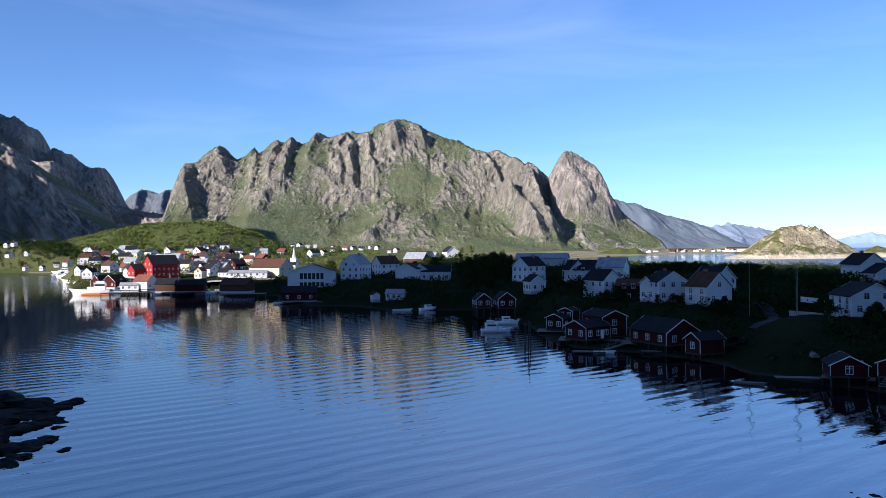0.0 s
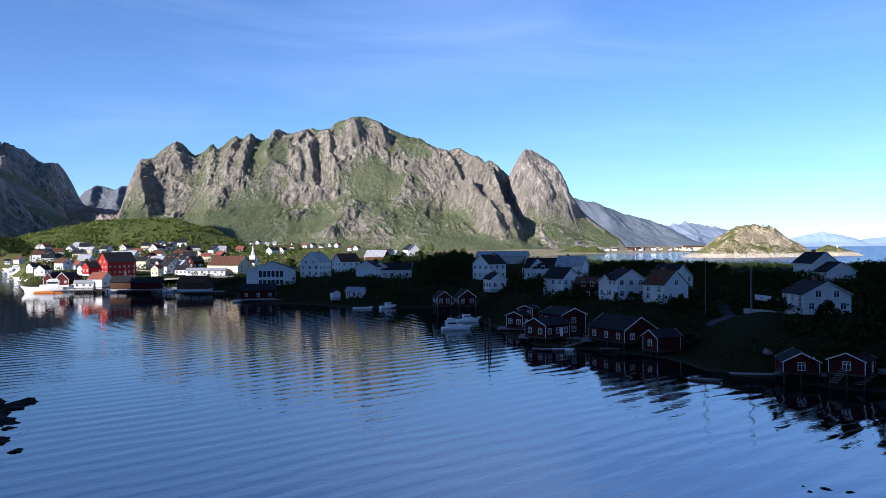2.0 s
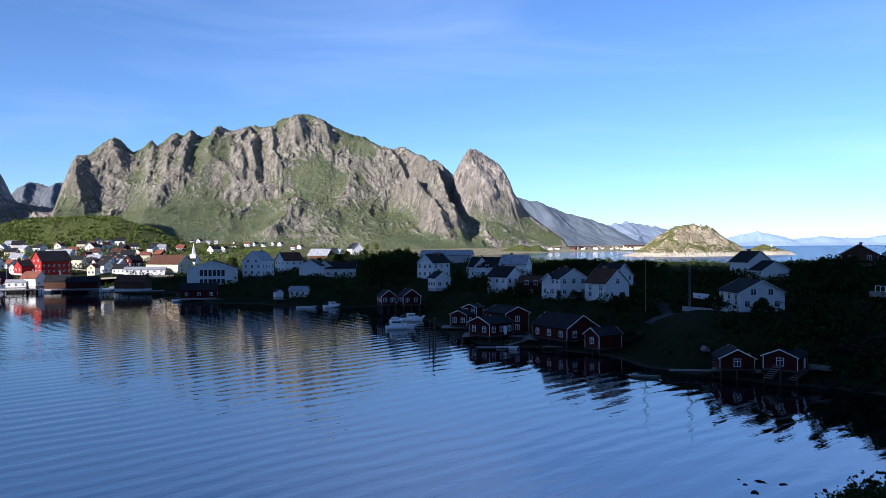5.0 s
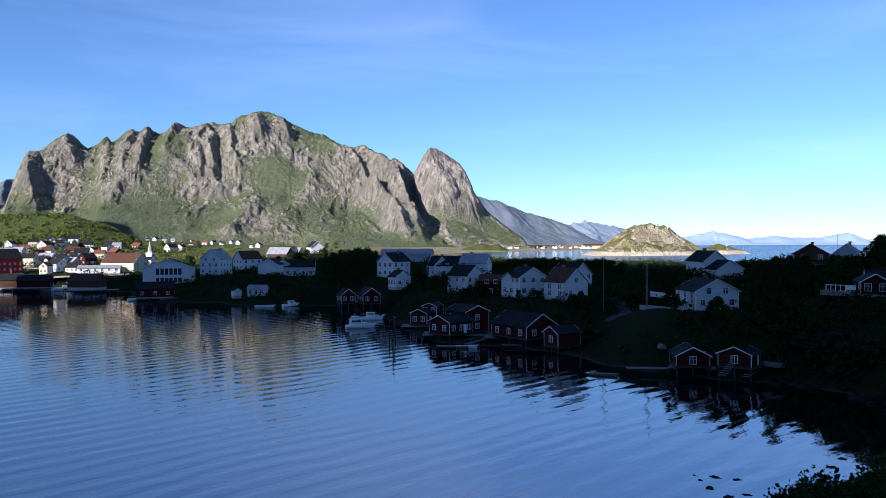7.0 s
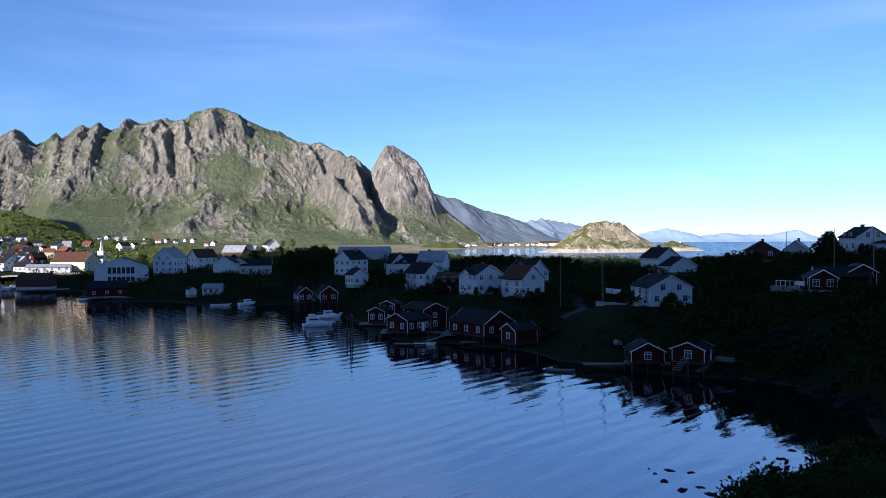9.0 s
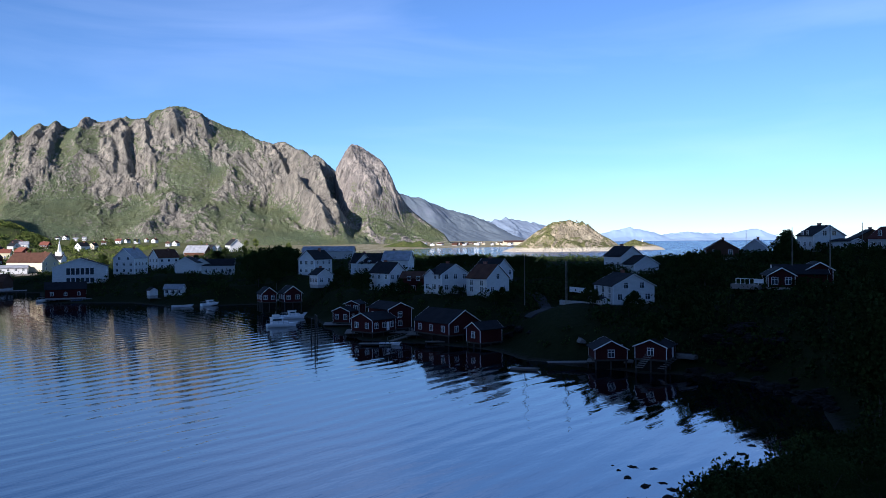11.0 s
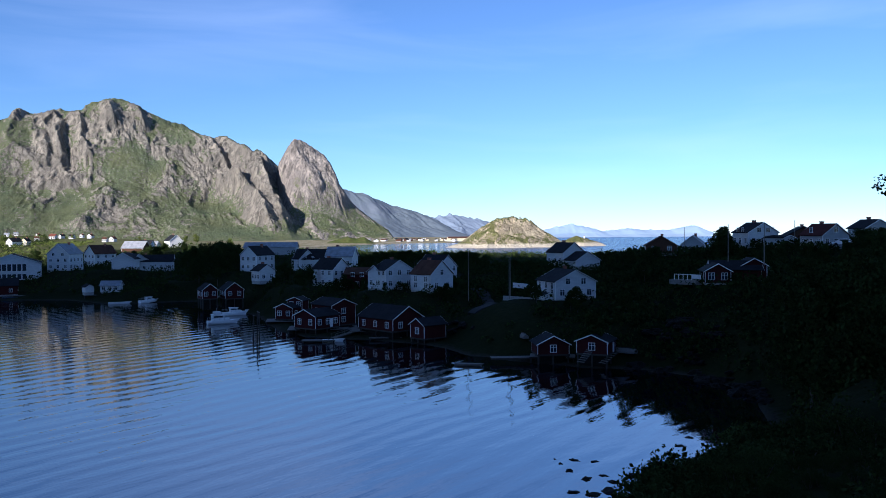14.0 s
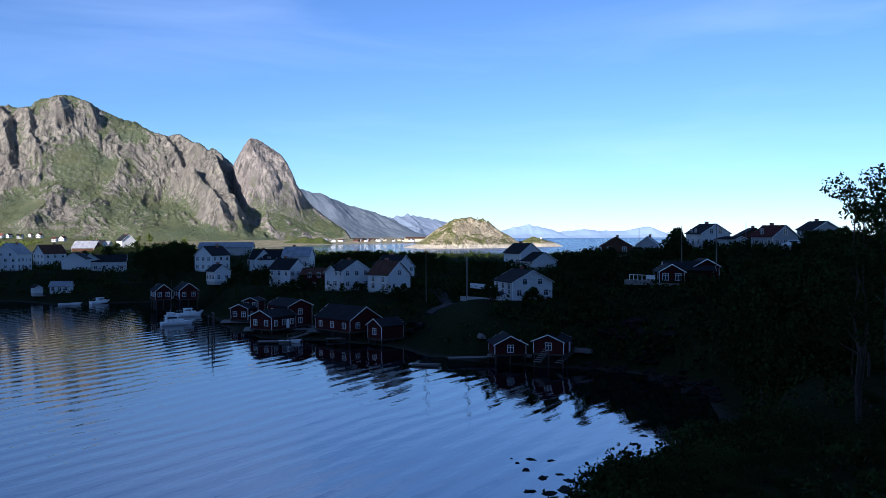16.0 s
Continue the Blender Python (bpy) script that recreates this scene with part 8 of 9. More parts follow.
boat("white fishing boat moored in the harbour", -279.9, 623.3, 109, 9, 3.2, 1.3, HULL_WHITE, cabin=(0.15, 0.42, 2.2), mast=9)
boat("white fishing boat moored in the harbour", -259.1, 598.7, 133, 11, 3.2, 1.3, HULL_WHITE, cabin=(0.15, 0.42, 2.2), mast=11)
boat("white fishing boat moored in the harbour", -208.9, 506.2, 132, 9, 3.2, 1.3, HULL_WHITE, cabin=(0.15, 0.42, 2.2), mast=8)
boat("white fishing boat moored in the harbour", -123.0, 425.1, 76, 9, 3.2, 1.3, HULL_WHITE, cabin=(0.15, 0.42, 2.2), mast=9)
boat("white fishing boat moored in the harbour", -114.1, 423.6, 100, 13, 3.2, 1.3, HULL_WHITE, cabin=(0.15, 0.42, 2.2), mast=7)
boat("white fishing boat moored in the harbour", -480.0, 932.3, 112, 9, 3.2, 1.3, HULL_WHITE, cabin=(0.15, 0.42, 2.2), mast=6)
boat("white fishing boat moored in the harbour", -450.2, 922.8, 136, 11, 3.2, 1.3, HULL_WHITE, cabin=(0.15, 0.42, 2.2), mast=5)
boat("white fishing boat moored in the harbour", -413.5, 890.4, 85, 9, 3.2, 1.3, HULL_WHITE, cabin=(0.15, 0.42, 2.2), mast=6)
boat("white fishing boat moored in the harbour", -188.3, 463.8, 132, 13, 3.2, 1.3, HULL_WHITE, cabin=(0.15, 0.42, 2.2), mast=7)
boat("white fishing boat moored in the harbour", -241.3, 550.5, 84, 11, 3.2, 1.3, HULL_WHITE, cabin=(0.15, 0.42, 2.2), mast=12)
boat("white fishing boat moored in the harbour", -235.6, 549.4, 83, 11, 3.2, 1.3, HULL_WHITE, cabin=(0.15, 0.42, 2.2), mast=8)
boat("white fishing boat moored in the harbour", -318.0, 702.0, 84, 13, 3.2, 1.3, HULL_WHITE, cabin=(0.15, 0.42, 2.2), mast=7)
boat("white fishing boat moored in the harbour", -292.8, 659.1, 84, 11, 3.2, 1.3, HULL_WHITE, cabin=(0.15, 0.42, 2.2), mast=10)
boat("white fishing boat moored in the harbour", -336.3, 733.7, 135, 13, 3.2, 1.3, HULL_WHITE, cabin=(0.15, 0.42, 2.2), mast=8)
boat("white fishing boat moored in the harbour", -169.0, 432.7, 106, 13, 3.2, 1.3, HULL_WHITE, cabin=(0.15, 0.42, 2.2), mast=9)
boat("white fishing boat moored in the harbour", -163.7, 431.8, 131, 13, 3.2, 1.3, HULL_WHITE, cabin=(0.15, 0.42, 2.2), mast=7)
boat("white fishing boat moored in the harbour", -478.2, 953.8, 87, 9, 3.2, 1.3, HULL_WHITE, cabin=(0.15, 0.42, 2.2), mast=4)
boat("white fishing boat moored in the harbour", -435.6, 918.1, 85, 11, 3.2, 1.3, HULL_WHITE, cabin=(0.15, 0.42, 2.2), mast=5)
boat("dark blue fishing boat in shade", -141.0, 423.0, 98, 15, 4.2, 1.6, HULL_BLUE, cabin=(0.1, 0.35, 2.2), mast=11)
boat("dark blue sailing boat", -127.3, 411.0, -63, 12, 3.4, 1.3, HULL_BLUE, cabin=(0.3, 0.6, 1.0), mast=14, bridge=False)
boat("grey motor boat at its mooring", -117.1, 414.1, -70, 9, 3, 1.1, HULL_WHITE, cabin=(0.3, 0.6, 1.6), mast=3, bridge=False)
boat("white cabin cruiser with flybridge at anchor", 13.9, 222.9, -80, 8.0, 2.7, 0.85, HULL_WHITE, cabin=(0.14, 0.52, 1.5), mast=3.2)
boat("white motor boat behind the cruiser", 18.5, 245.3, -84, 7, 2.5, 0.9, HULL_WHITE, cabin=(0.3, 0.6, 1.2), mast=0, bridge=False)
boat("low white motor boat at its mooring", -63.9, 341.4, -73, 10, 2.8, 0.9, HULL_WHITE, cabin=(0.4, 0.65, 1.0), mast=0, bridge=False)
boat("low dark motor boat at its mooring", -51.0, 336.3, -75, 10, 2.6, 0.8, HULL_BLUE, cabin=None, mast=0)
boat("small white speedboat near the jetty", -5.7, 300.8, -59, 6.5, 2.4, 0.9, HULL_WHITE, cabin=(0.35, 0.65, 1.0), mast=0, bridge=False)
boat("long white open skiff near the jetty", -14.7, 299.2, -83, 7, 1.9, 0.6, HULL_WHITE, cabin=None, mast=0)
boat("small grey skiff by the float", 25.0, 255.9, -86, 5, 1.8, 0.6, HULL_WHITE, cabin=None, mast=0)
boat("white rowing boat at the cabin jetty", 33.7, 176.6, -100, 4.6, 1.6, 0.55, HULL_WHITE, cabin=None, mast=0)
boat("grey rowing boat drawn up at the shore", 49.7, 136.4, -125, 5.0, 1.3, 0.4, PLANK, cabin=None, mast=0)
pier("timber deck on piles round the red cabins", 35.0, 196.1, 1.0, 78, 9, 16)
pier("timber quay on piles", 29.4, 218.5, 0.8, 80, 8, 10)
pier("timber deck on piles under the long cabin", 48.6, 184.5, 1.3, 69, 9, 18)
pier("low floating jetty beside the cabins", 30.7, 177.3, 0.5, 76, 2.2, 7)
pier("pale plank jetty at the water", 44.9, 175.8, 0.6, 80, 1.6, 7)
pier("dark timber quay on piles", 18.3, 285.2, 2.6, 84, 6, 14)
pier("plank slip beside the boathouse", 58.4, 137.2, 1.0, 77, 2.0, 8, False)
pier("plank deck below the boathouse", 65.2, 135.3, 1.2, 62, 4, 8)
pier("grey timber jetty with small huts", -20.6, 323.1, 1.8, 92, 6, 14)
pier("dark timber quay on piles", -94.7, 385.4, 2.0, 100, 8, 26)
pier("dark timber quay on piles", -125.4, 404.9, 2.0, 103, 7, 20)
pier("sunlit timber quay on piles", -154.0, 408.4, 1.8, 107, 7, 24)
pier("dark timber quay below the hall", -54.4, 336.9, 1.2, 95, 4, 20)
utility_pole(65.1, 178.5, 8.6, 10.2)
utility_pole(71.7, 170.5, 9.4, 8.3)
utility_pole(73.1, 173.2, 9.2, 8.4)
utility_pole(94.9, 116.1, 18.4, 6.0)
utility_pole(102.5, 135.6, 18.3, 6.1)
utility_pole(141.1, 206.4, 16.9, 7.5)
utility_pole(144.5, 165.9, 20.5, 5.3)

# ---- rocks, strips, car ----
def boulder_mesh(seed):
    bm = bmesh.new()
    bmesh.ops.create_icosphere(bm, subdivisions=3, radius=1)
    for v in bm.verts:
        p = v.co.copy()
        v.co *= 1 + 0.55 * noise.noise(p * 1.3 + Vector((seed * 7.1, 0, 0))) + 0.34 * noise.noise(p * 3.1 + Vector((0, seed * 3.3, 0)))
    me = bpy.data.meshes.new("boulder")
    bm.to_mesh(me)
    bm.free()
    me.materials.append(WET_ROCK)
    return me


BOULDERS = [boulder_mesh(k) for k in range(7)]


def boulder(x, y, size, flat):
    k = int(abs(x * 13 + y * 7)) % 7
    ob = new("boulder", BOULDERS[k])
    z = max(ground_at(x, y), -0.12 * size)
    ob.matrix_basis = pose(x, y, z, 0, 0, (x * 31) % 360) @ Matrix.Diagonal((size * 1.3, size * 0.9, size * flat, 1))
    tagged(ob, "dark wet boulder at the water's edge", "rock", "shore rocks")


def strip(name, label, mat, pts, w, h):
    """A low wall or platform that follows a few points."""
    bm = bmesh.new()
    rows = []
    for k, p in enumerate(pts):
        a, b = Vector(pts[max(0, k - 1)]), Vector(pts[min(len(pts) - 1, k + 1)])
        side = (b - a).cross(Vector((0, 0, 1))).normalized() * w / 2
        p = Vector(p)
        rows.append([bm.verts.new(p + s * side + Vector((0, 0, dz))) for s, dz in ((-1, -0.7), (1, -0.7), (1, h), (-1, h))])
    for a, b in zip(rows, rows[1:]):
        for k in range(4):
            bm.faces.new((a[k], a[(k + 1) % 4], b[(k + 1) % 4], b[k]))
    bm.faces.new(rows[0])
    bm.faces.new(rows[-1][::-1])
    bmesh.ops.recalc_face_normals(bm, faces=bm.faces[:])
    me = bpy.data.meshes.new(name)
    bm.to_mesh(me)
    bm.free()
    me.materials.append(mat)
    return tagged(new(name, me), label, name.replace("_", " "))


def car(x, y, z, rot):
    root = thing("car", pose(x, y, z, 0, 0, rot), "white parked car on the ridge", "car")
    bm = bmesh.new()
    prof = [(-2.1, 0.3), (2.1, 0.3), (2.15, 0.75), (1.2, 0.95), (0.5, 1.45), (-1.3, 1.45), (-2.0, 0.95), (-2.15, 0.7)]
    rows = [[bm.verts.new((sx * (0.85 if pz < 1 else 0.68), py, pz)) for py, pz in prof] for sx in (-1, 1)]
    for k in range(8):
        bm.faces.new((rows[0][k], rows[0][(k + 1) % 8], rows[1][(k + 1) % 8], rows[1][k]))
    bm.faces.new(rows[0])
    bm.faces.new(rows[1][::-1])
    bmesh.ops.recalc_face_normals(bm, faces=bm.faces[:])
    part("body", bm, CAR_PAINT, root)
    for sx in (-1, 1):
        part("side_window", box(min(sx * 0.7, sx * 0.8), max(sx * 0.7, sx * 0.8), -1.2, 0.6, 0.98, 1.32), GLASS, root)
        for yy in (-1.3, 1.3):
            part("wheel", bar((sx * 0.72, yy, 0.32), (sx * 0.92, yy, 0.32), 0.32, sides=14), RUBBER, root)
    return root


def ribbon(name, label, mat, pts, w):
    """A road or path laid on the ground."""
    bm = bmesh.new()
    rows = []
    fine = []
    for a, b in zip(pts, pts[1:]):
        fine += [(a[0] + (b[0] - a[0]) * k / 8, a[1] + (b[1] - a[1]) * k / 8) for k in range(8)]
    fine.append(pts[-1])
    for k, (x, y) in enumerate(fine):
        a, b = fine[max(0, k - 1)], fine[min(len(fine) - 1, k + 1)]
        d = Vector((b[0] - a[0], b[1] - a[1], 0)).normalized()
        n = Vector((-d.y, d.x, 0)) * w / 2
        z = max(ground_at(x + n.x * s, y + n.y * s) for s in (-1, 0, 1)) + 0.12
        rows.append([bm.verts.new((x + n.x * s, y + n.y * s, z + dz)) for s, dz in ((-1, -0.6), (-1, 0), (1, 0), (1, -0.6))])
    for a, b in zip(rows, rows[1:]):
        for k in range(3):
            bm.faces.new((a[k], a[k + 1], b[k + 1], b[k]))
    bmesh.ops.recalc_face_normals(bm, faces=bm.faces[:])
    me = bpy.data.meshes.new(name)
    bm.to_mesh(me)
    bm.free()
    me.materials.append(mat)
    return tagged(new(name, me), label, "road", kind="structure")


def steps(x, y, z, rot, count, label):
    """Open timber steps that go down towards the water."""
    root = thing("steps", pose(x, y, z, 0, 0, rot), label, "steps")
    for s in (-0.6, 0.6):
        part("stringer", bar((s, 0, 0), (s, -0.6 * count, -0.26 * count), 0.07, sides=4), TIMBER, root)
    for k in range(count):
        part("tread", box(-0.65, 0.65, -0.6 * k - 0.62, -0.6 * k - 0.3, -0.26 * k - 0.2, -0.26 * k - 0.12), PLANK, root)
    return root


def upturned_boat(x, y, z, rot, L, B):
    root = thing("boat", pose(x, y, z, 0, 180, rot), "pale rowing boat stored upside down on land", "boat")
    part("hull", hull_bm(L, B, 0.6), PLANK, root)
    part("keel", box(-0.04, 0.04, -L * 0.45, L * 0.4, -0.32, -0.2), TIMBER, root)
    return root

# ---- shore rocks ----
boulder(-56.0, 126.2, 2.2, 0.32)
boulder(-52.9, 112.6, 2.4, 0.32)
boulder(-60.8, 124.2, 3.2, 0.32)
boulder(-62.9, 123.4, 3.2, 0.32)
boulder(-65.6, 124.5, 3.6, 0.32)
boulder(-56.6, 121.4, 2.0, 0.32)
boulder(-57.1, 118.1, 3.0, 0.32)
boulder(-58.5, 116.2, 3.4, 0.32)
boulder(-59.5, 113.6, 3.6, 0.32)
boulder(-53.8, 109.8, 2.2, 0.32)
boulder(-55.0, 106.5, 3.0, 0.32)
boulder(-48.2, 101.8, 1.8, 0.32)
boulder(-48.6, 97.8, 2.0, 0.32)
boulder(-50.2, 96.5, 2.4, 0.32)
boulder(-47.5, 93.0, 1.6, 0.32)
boulder(-47.5, 90.1, 1.8, 0.32)
boulder(-43.6, 96.5, 0.8, 0.32)
boulder(-61.7, 116.4, 3.6, 0.32)
boulder(-50.1, 108.2, 0.9, 0.32)
boulder(-66.7, 122.8, 4.0, 0.32)
boulder(-61.0, 110.8, 4.0, 0.32)
boulder(-54.9, 100.9, 3.4, 0.32)
boulder(39.0, 75.9, 0.5, 0.3)
boulder(40.6, 74.8, 0.4, 0.3)
boulder(37.1, 75.3, 0.3, 0.3)
boulder(36.8, 72.8, 0.5, 0.3)
boulder(37.0, 69.7, 0.6, 0.3)
boulder(39.1, 70.2, 0.4, 0.3)
boulder(39.0, 67.9, 0.6, 0.3)
boulder(41.6, 69.2, 0.7, 0.3)
boulder(44.1, 70.3, 0.7, 0.3)
boulder(46.4, 72.3, 0.6, 0.3)
boulder(49.5, 74.5, 0.7, 0.3)
boulder(37.1, 65.7, 0.8, 0.3)
boulder(35.3, 65.4, 0.7, 0.3)
boulder(34.2, 66.5, 0.5, 0.3)
boulder(40.5, 66.4, 0.8, 0.3)
boulder(44.4, 68.7, 0.8, 0.3)
boulder(52.1, 77.3, 0.5, 0.3)
boulder(55.4, 80.1, 0.5, 0.3)
boulder(37.3, 77.0, 0.2, 0.3)
boulder(57.8, 84.6, 0.3, 0.3)
boulder(82.3, 118.0, 1.1, 0.6)
boulder(81.1, 126.7, 1.1, 0.6)
boulder(85.6, 125.8, 1.2, 0.6)
boulder(79.6, 123.2, 1.0, 0.6)
boulder(81.9, 117.2, 1.3, 0.6)
boulder(77.3, 100.3, 1.3, 0.6)
boulder(78.9, 99.7, 1.1, 0.6)
boulder(78.0, 96.8, 0.9, 0.6)
boulder(80.2, 100.3, 1.2, 0.6)
boulder(78.1, 96.4, 1.3, 0.6)
boulder(84.8, 126.1, 0.6, 0.6)
boulder(83.3, 118.5, 0.6, 0.6)
boulder(82.7, 108.9, 0.8, 0.6)
boulder(85.3, 124.6, 1.4, 0.6)
boulder(75.7, 92.0, 0.9, 0.6)
boulder(77.4, 99.9, 1.1, 0.6)
boulder(75.6, 95.5, 0.6, 0.6)
boulder(86.6, 117.6, 0.7, 0.6)
boulder(84.0, 126.6, 1.4, 0.6)
boulder(79.9, 102.1, 1.1, 0.6)
boulder(73.6, 123.0, 0.8, 0.6)
boulder(80.3, 110.4, 1.0, 0.6)
boulder(76.7, 119.4, 1.4, 0.6)
boulder(81.7, 124.9, 1.0, 0.6)
boulder(77.2, 118.7, 0.7, 0.6)
boulder(78.3, 106.5, 0.6, 0.6)
boulder(80.3, 127.3, 1.4, 0.6)
boulder(81.1, 101.0, 1.2, 0.6)
boulder(79.8, 98.6, 0.7, 0.6)
boulder(84.2, 124.5, 0.7, 0.6)
boulder(78.9, 119.8, 0.9, 0.6)
boulder(81.6, 107.0, 0.7, 0.6)
boulder(81.4, 119.5, 0.8, 0.6)
boulder(77.4, 105.4, 0.9, 0.6)
boulder(85.2, 118.1, 1.1, 0.6)
boulder(78.5, 119.2, 0.6, 0.6)
boulder(83.7, 124.4, 0.8, 0.6)
boulder(78.6, 109.8, 1.5, 0.6)
boulder(75.5, 124.3, 0.9, 0.6)
boulder(79.5, 98.2, 1.1, 0.6)
boulder(80.0, 107.6, 1.3, 0.6)
boulder(79.9, 111.2, 1.2, 0.6)
boulder(85.5, 116.7, 1.3, 0.6)
boulder(81.5, 127.1, 0.9, 0.6)
boulder(78.9, 100.5, 0.7, 0.6)
boulder(81.1, 115.1, 1.0, 0.6)
boulder(76.1, 124.5, 1.1, 0.6)
boulder(79.7, 101.2, 0.5, 0.6)
boulder(82.5, 115.9, 0.8, 0.6)
boulder(76.3, 99.2, 1.1, 0.6)
boulder(84.5, 115.2, 0.6, 0.6)
boulder(81.6, 123.9, 1.1, 0.6)
boulder(80.9, 113.3, 0.6, 0.6)
boulder(79.9, 102.9, 0.7, 0.6)
boulder(80.1, 104.3, 0.6, 0.6)
boulder(84.5, 122.3, 1.5, 0.6)
boulder(75.6, 124.0, 1.5, 0.6)
boulder(77.2, 122.2, 0.5, 0.6)
boulder(84.1, 126.2, 0.9, 0.6)
boulder(84.2, 126.3, 0.5, 0.6)
boulder(60.7, 163.2, 0.7, 0.6)
boulder(34.6, 204.5, 0.9, 0.6)
boulder(58.7, 169.1, 1.3, 0.6)
boulder(52.5, 188.2, 1.0, 0.6)
boulder(31.7, 219.6, 1.2, 0.6)
boulder(49.9, 181.4, 0.8, 0.6)
boulder(58.9, 173.0, 0.7, 0.6)
boulder(40.8, 202.7, 0.6, 0.6)
boulder(35.1, 211.5, 0.7, 0.6)
boulder(44.4, 188.1, 1.2, 0.6)
boulder(32.5, 209.6, 1.1, 0.6)
boulder(38.5, 200.8, 0.6, 0.6)
boulder(38.8, 205.4, 1.1, 0.6)
boulder(34.9, 205.8, 1.2, 0.6)
boulder(41.0, 195.5, 1.2, 0.6)
boulder(28.6, 222.7, 0.6, 0.6)
boulder(59.7, 171.6, 0.9, 0.6)
boulder(28.8, 219.4, 0.5, 0.6)
boulder(30.3, 210.5, 0.7, 0.6)
boulder(41.5, 194.1, 1.1, 0.6)
boulder(36.7, 201.9, 0.6, 0.6)
boulder(36.3, 210.6, 0.8, 0.6)
boulder(39.5, 193.0, 0.7, 0.6)
boulder(37.9, 202.7, 0.5, 0.6)
boulder(53.5, 182.1, 1.3, 0.6)
boulder(39.2, 200.2, 0.7, 0.6)
boulder(55.3, 178.0, 1.2, 0.6)
boulder(33.1, 204.8, 0.8, 0.6)
boulder(42.4, 201.2, 0.8, 0.6)
boulder(45.7, 192.5, 0.8, 0.6)
boulder(47.6, 194.7, 0.7, 0.6)
boulder(31.1, 217.3, 0.6, 0.6)
boulder(50.5, 183.5, 1.1, 0.6)
boulder(28.5, 221.6, 0.6, 0.6)
boulder(43.7, 200.4, 1.0, 0.6)
boulder(44.8, 193.7, 0.5, 0.6)
boulder(39.3, 195.0, 0.7, 0.6)
boulder(53.8, 183.7, 1.0, 0.6)
boulder(60.2, 168.0, 1.3, 0.6)
boulder(55.9, 174.4, 0.8, 0.6)
boulder(45.4, 197.2, 1.2, 0.6)
boulder(38.2, 192.9, 0.6, 0.6)
boulder(47.2, 191.5, 1.3, 0.6)
boulder(32.1, 215.5, 1.0, 0.6)
boulder(36.8, 212.1, 0.8, 0.6)
boulder(36.5, 205.9, 0.9, 0.6)

# ---- garden walls, road, car, beacon ----
strip("garden_wall", "low white garden wall beside the road", CONCRETE, [(70.9, 172.0, 8.8), (74.1, 168.4, 8.7), (78.5, 162.0, 8.3)], 0.35, 0.3)
strip("garden_wall", "low pale wall below a house on the ridge", CONCRETE, [(126.7, 210.9, 16.1), (129.8, 205.4, 15.9), (135.5, 201.7, 16.1)], 0.4, 0.7)
strip("garden_wall", "white fence in front of the yard", TRIM, [(80.3, 188.6, 10.4), (83.8, 183.8, 10.1)], 0.15, 0.5)
strip("terrace", "pale timber terrace with railing beside the red cabin", PLANK, [(91.3, 137.3, 13.9), (93.6, 132.3, 13.9)], 2.4, 0.2)
railing = thing("railing", pose(92.0, 133.6, 14.1, 0, 0, -65), "white timber railing round the terrace", "railing")
for k in range(7):
    part("post", box(-2.7 + 0.9 * k - 0.04, -2.7 + 0.9 * k + 0.04, -0.04, 0.04, 0, 0.95), TRIM, railing)
part("rail", box(-2.75, 2.75, -0.05, 0.05, 0.951, 1.03), TRIM, railing)
part("panel", box(0.9, 2.65, 0.05, 0.09, 0.25, 0.94), TRIM, railing, "white board panel")
steps(68.3, 126.8, 3.3, -53, 7, "pale timber steps down to the water")
steps(72.8, 126.6, 2.5, -68, 6, "pale timber boat slip on the shore")
upturned_boat(75.1, 127.6, 2.8, 32, 4.6, 1.6)
upturned_boat(64.5, 146.4, 3.7, -8, 3.6, 1.4)
car(138.4, 144.3, 19.9, 40)
ribbon("road", "narrow worn asphalt lane between the houses", ASPHALT, [(73.5, 196.0), (73.0, 187.7), (72.6, 181.4), (71.2, 175.0), (67.9, 171.2), (62.5, 169.8)], 2.6)
beacon = thing("beacon", pose(683, 1292, 14.5), "small white beacon on the skerry", "beacon")
part("tower", bar((0, 0, -3), (0, 0, 2.6), 1.1, 0.9, 8), HULL_WHITE, beacon)
part("cap", bar((0, 0, 2.6), (0, 0, 3.5), 1.1, 0.2, 8), RED_ROOF, beacon)
cairn = thing("cairn", pose(545, 1250, 48), "small stone cairn on top of the islet", "cairn")
part("stone_pile", bar((0, 0, -2), (0, 0, 1.8), 1.5, 0.6, 7), ROCK_ISLE, cairn)

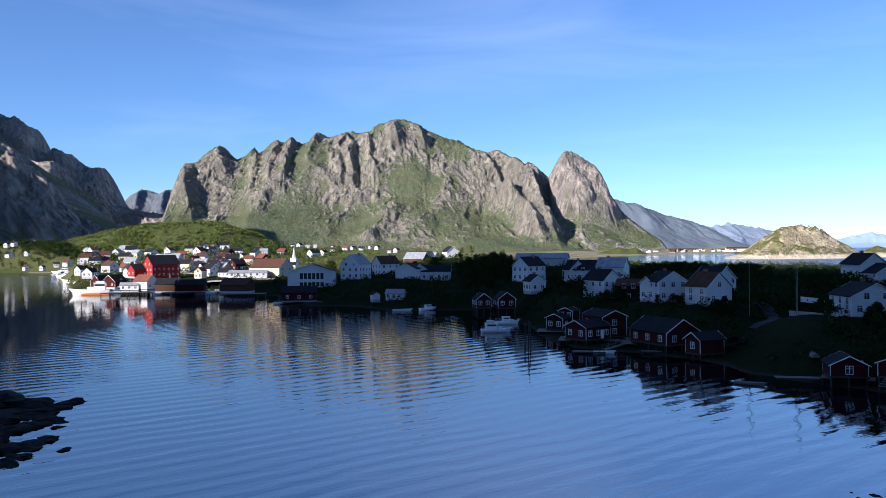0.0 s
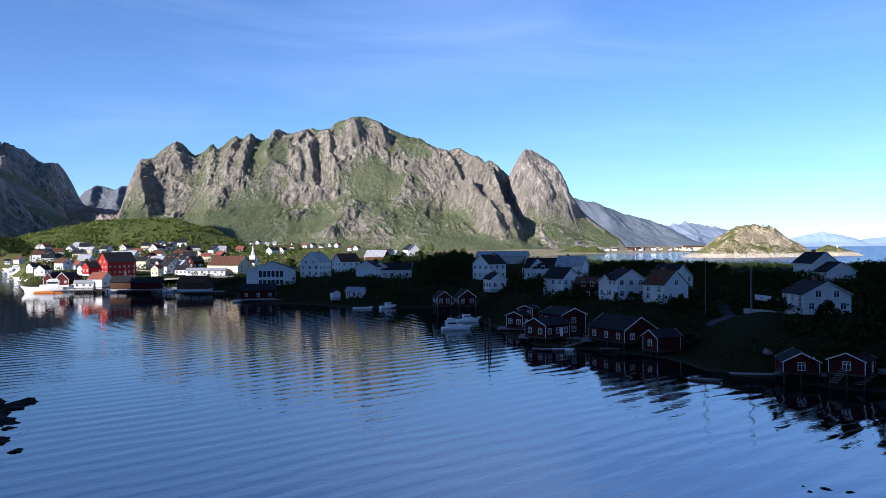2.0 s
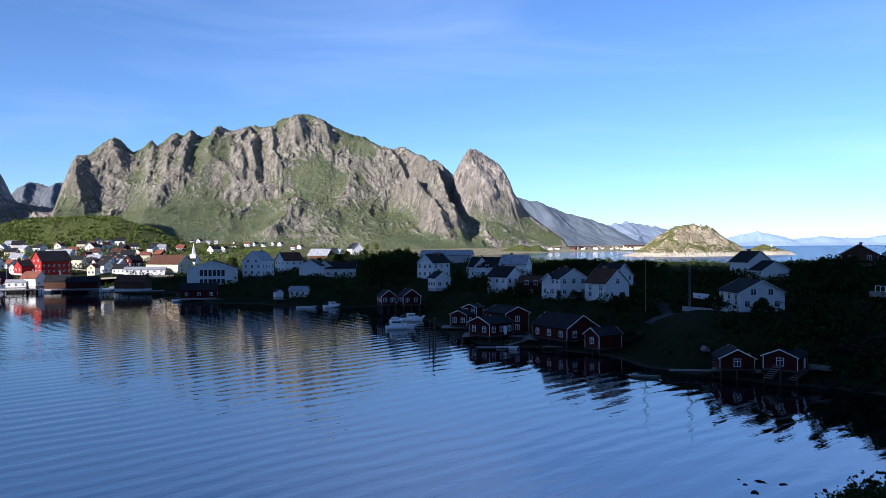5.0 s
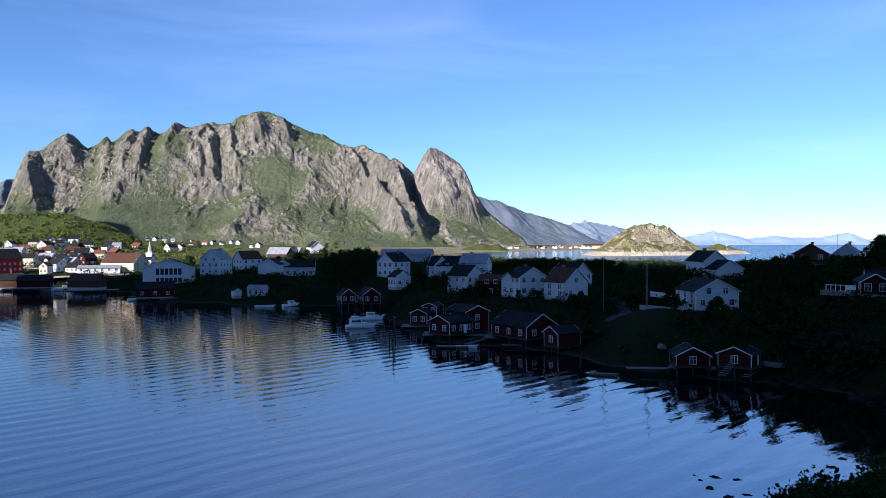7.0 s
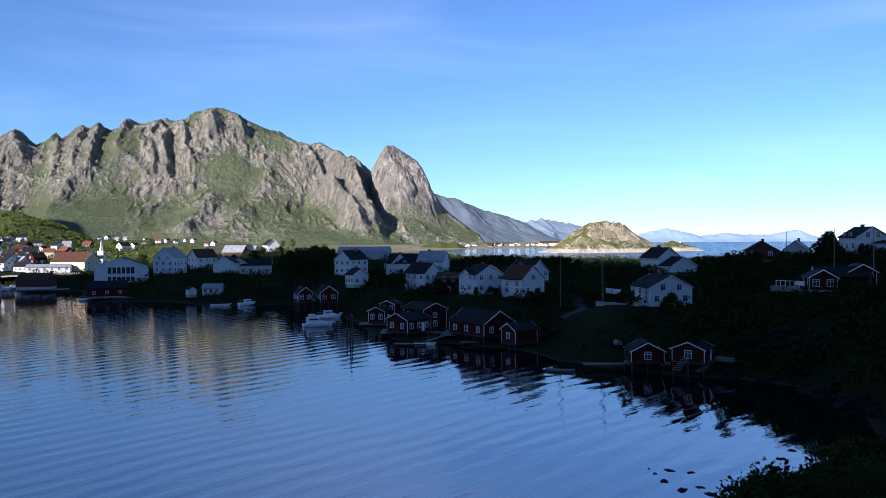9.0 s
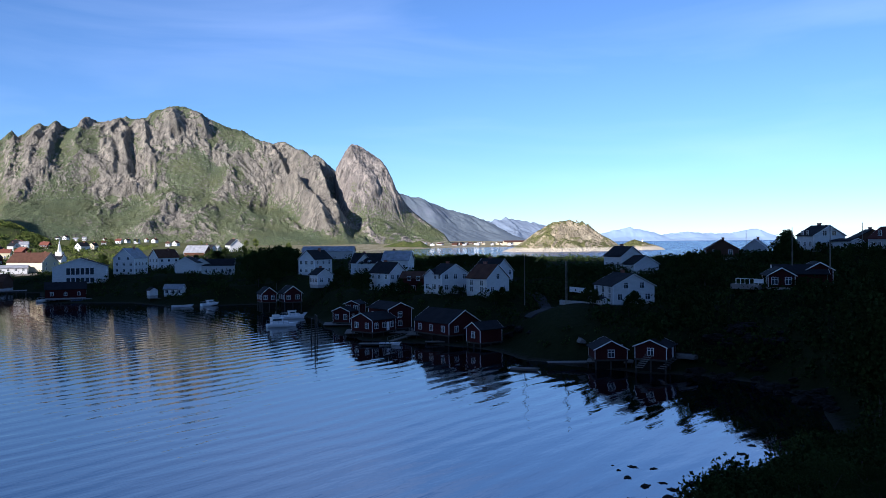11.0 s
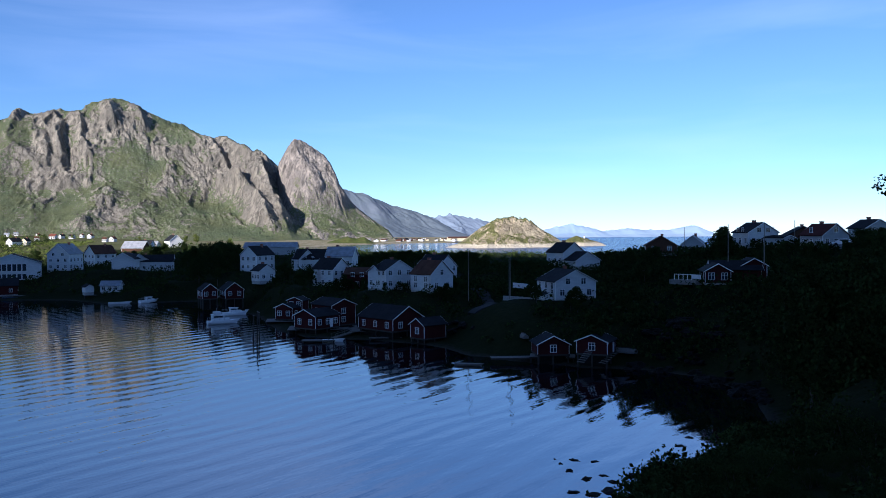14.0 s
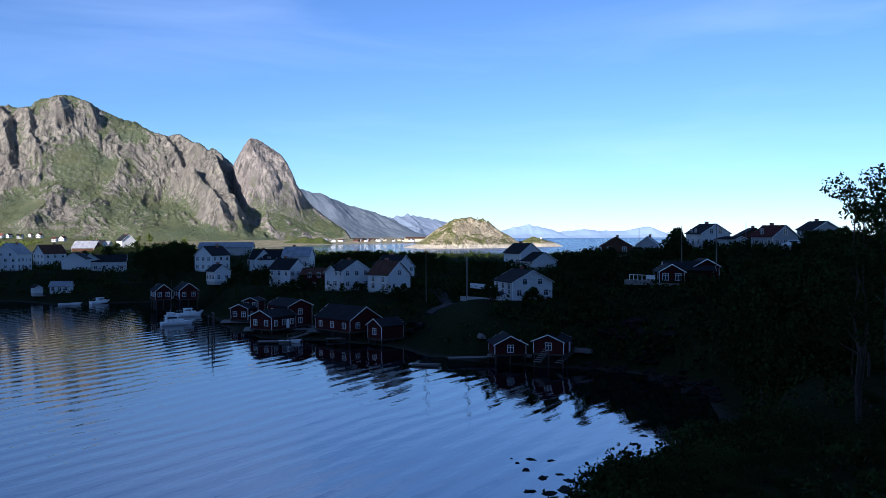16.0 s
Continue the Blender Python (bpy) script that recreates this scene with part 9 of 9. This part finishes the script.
# ---- gangway, mooring posts, harbour yards ----
def gangway(a, b, w, label):
    """A sloping plank bridge with side rails from a deck down to a float."""
    a, b = Vector(a), Vector(b)
    run = b - a
    root = thing("gangway", Matrix.Translation(a), label, "gangway")
    side = run.cross(Vector((0, 0, 1))).normalized() * w / 2
    for s in (-1, 1):
        part("stringer", bar(s * side, run + s * side, 0.08, sides=4), TIMBER, root)
        part("rail", bar(s * side + Vector((0, 0, 0.95)), run + s * side + Vector((0, 0, 0.95)), 0.035, sides=4), PLANK, root)
        for k in range(5):
            p = run * (k / 4) + s * side
            part("post", bar(p, p + Vector((0, 0, 0.95)), 0.035, sides=4), PLANK, root)
    count = max(3, int(run.length / 0.45))
    flat = Vector((run.x, run.y, 0)).normalized() * 0.17
    for k in range(count):
        p = run * ((k + 0.5) / count) + Vector((0, 0, 0.09))
        bm = bmesh.new()
        v = [bm.verts.new(p + c + Vector((0, 0, dz))) for dz in (0, 0.04) for c in (-side - flat, side - flat, side + flat, -side + flat)]
        for f in ((3, 2, 1, 0), (4, 5, 6, 7), (0, 1, 5, 4), (1, 2, 6, 5), (2, 3, 7, 6), (3, 0, 4, 7)):
            bm.faces.new([v[i] for i in f])
        part("plank", bm, PLANK, root)
    return root


def mooring_post(x, y, top, lean):
    root = thing("mooring_post", pose(x, y, 0), "dark weathered timber mooring post in the water", "post", "mooring posts")
    part("pile", bar((0, 0, -4), (lean, 0.1, top), 0.17, 0.13, 8), TIMBER, root)
    part("cap", bar((lean, 0.1, top), (lean, 0.1, top + 0.12), 0.2, 0.16, 8), PLANK, root)
    return root


gangway((41.5, 186.0, 1.2), (34.2, 179.0, 0.5), 1.2, "grey plank gangway sloping down to the floating jetty")
mooring_post(18.6, 185.0, 6.2, 0.2)
mooring_post(19.9, 191.2, 5.4, -0.15)
mooring_post(18.7, 193.6, 4.6, 0.1)
GRAVEL = painted("pale_yard_gravel", (0.36, 0.32, 0.26), 0.95, 0.35, (1, 1, 1), 0.5, 0.03, 0.1)
ribbon("road", "pale gravel yard behind the harbour sheds", GRAVEL, [(-150, 437), (-132, 434), (-112, 432), (-88, 440)], 9.0)
ribbon("road", "pale gravel lane through the harbour village", GRAVEL, [(-98, 452), (-122, 472), (-150, 486), (-180, 500), (-205, 520)], 4.0)
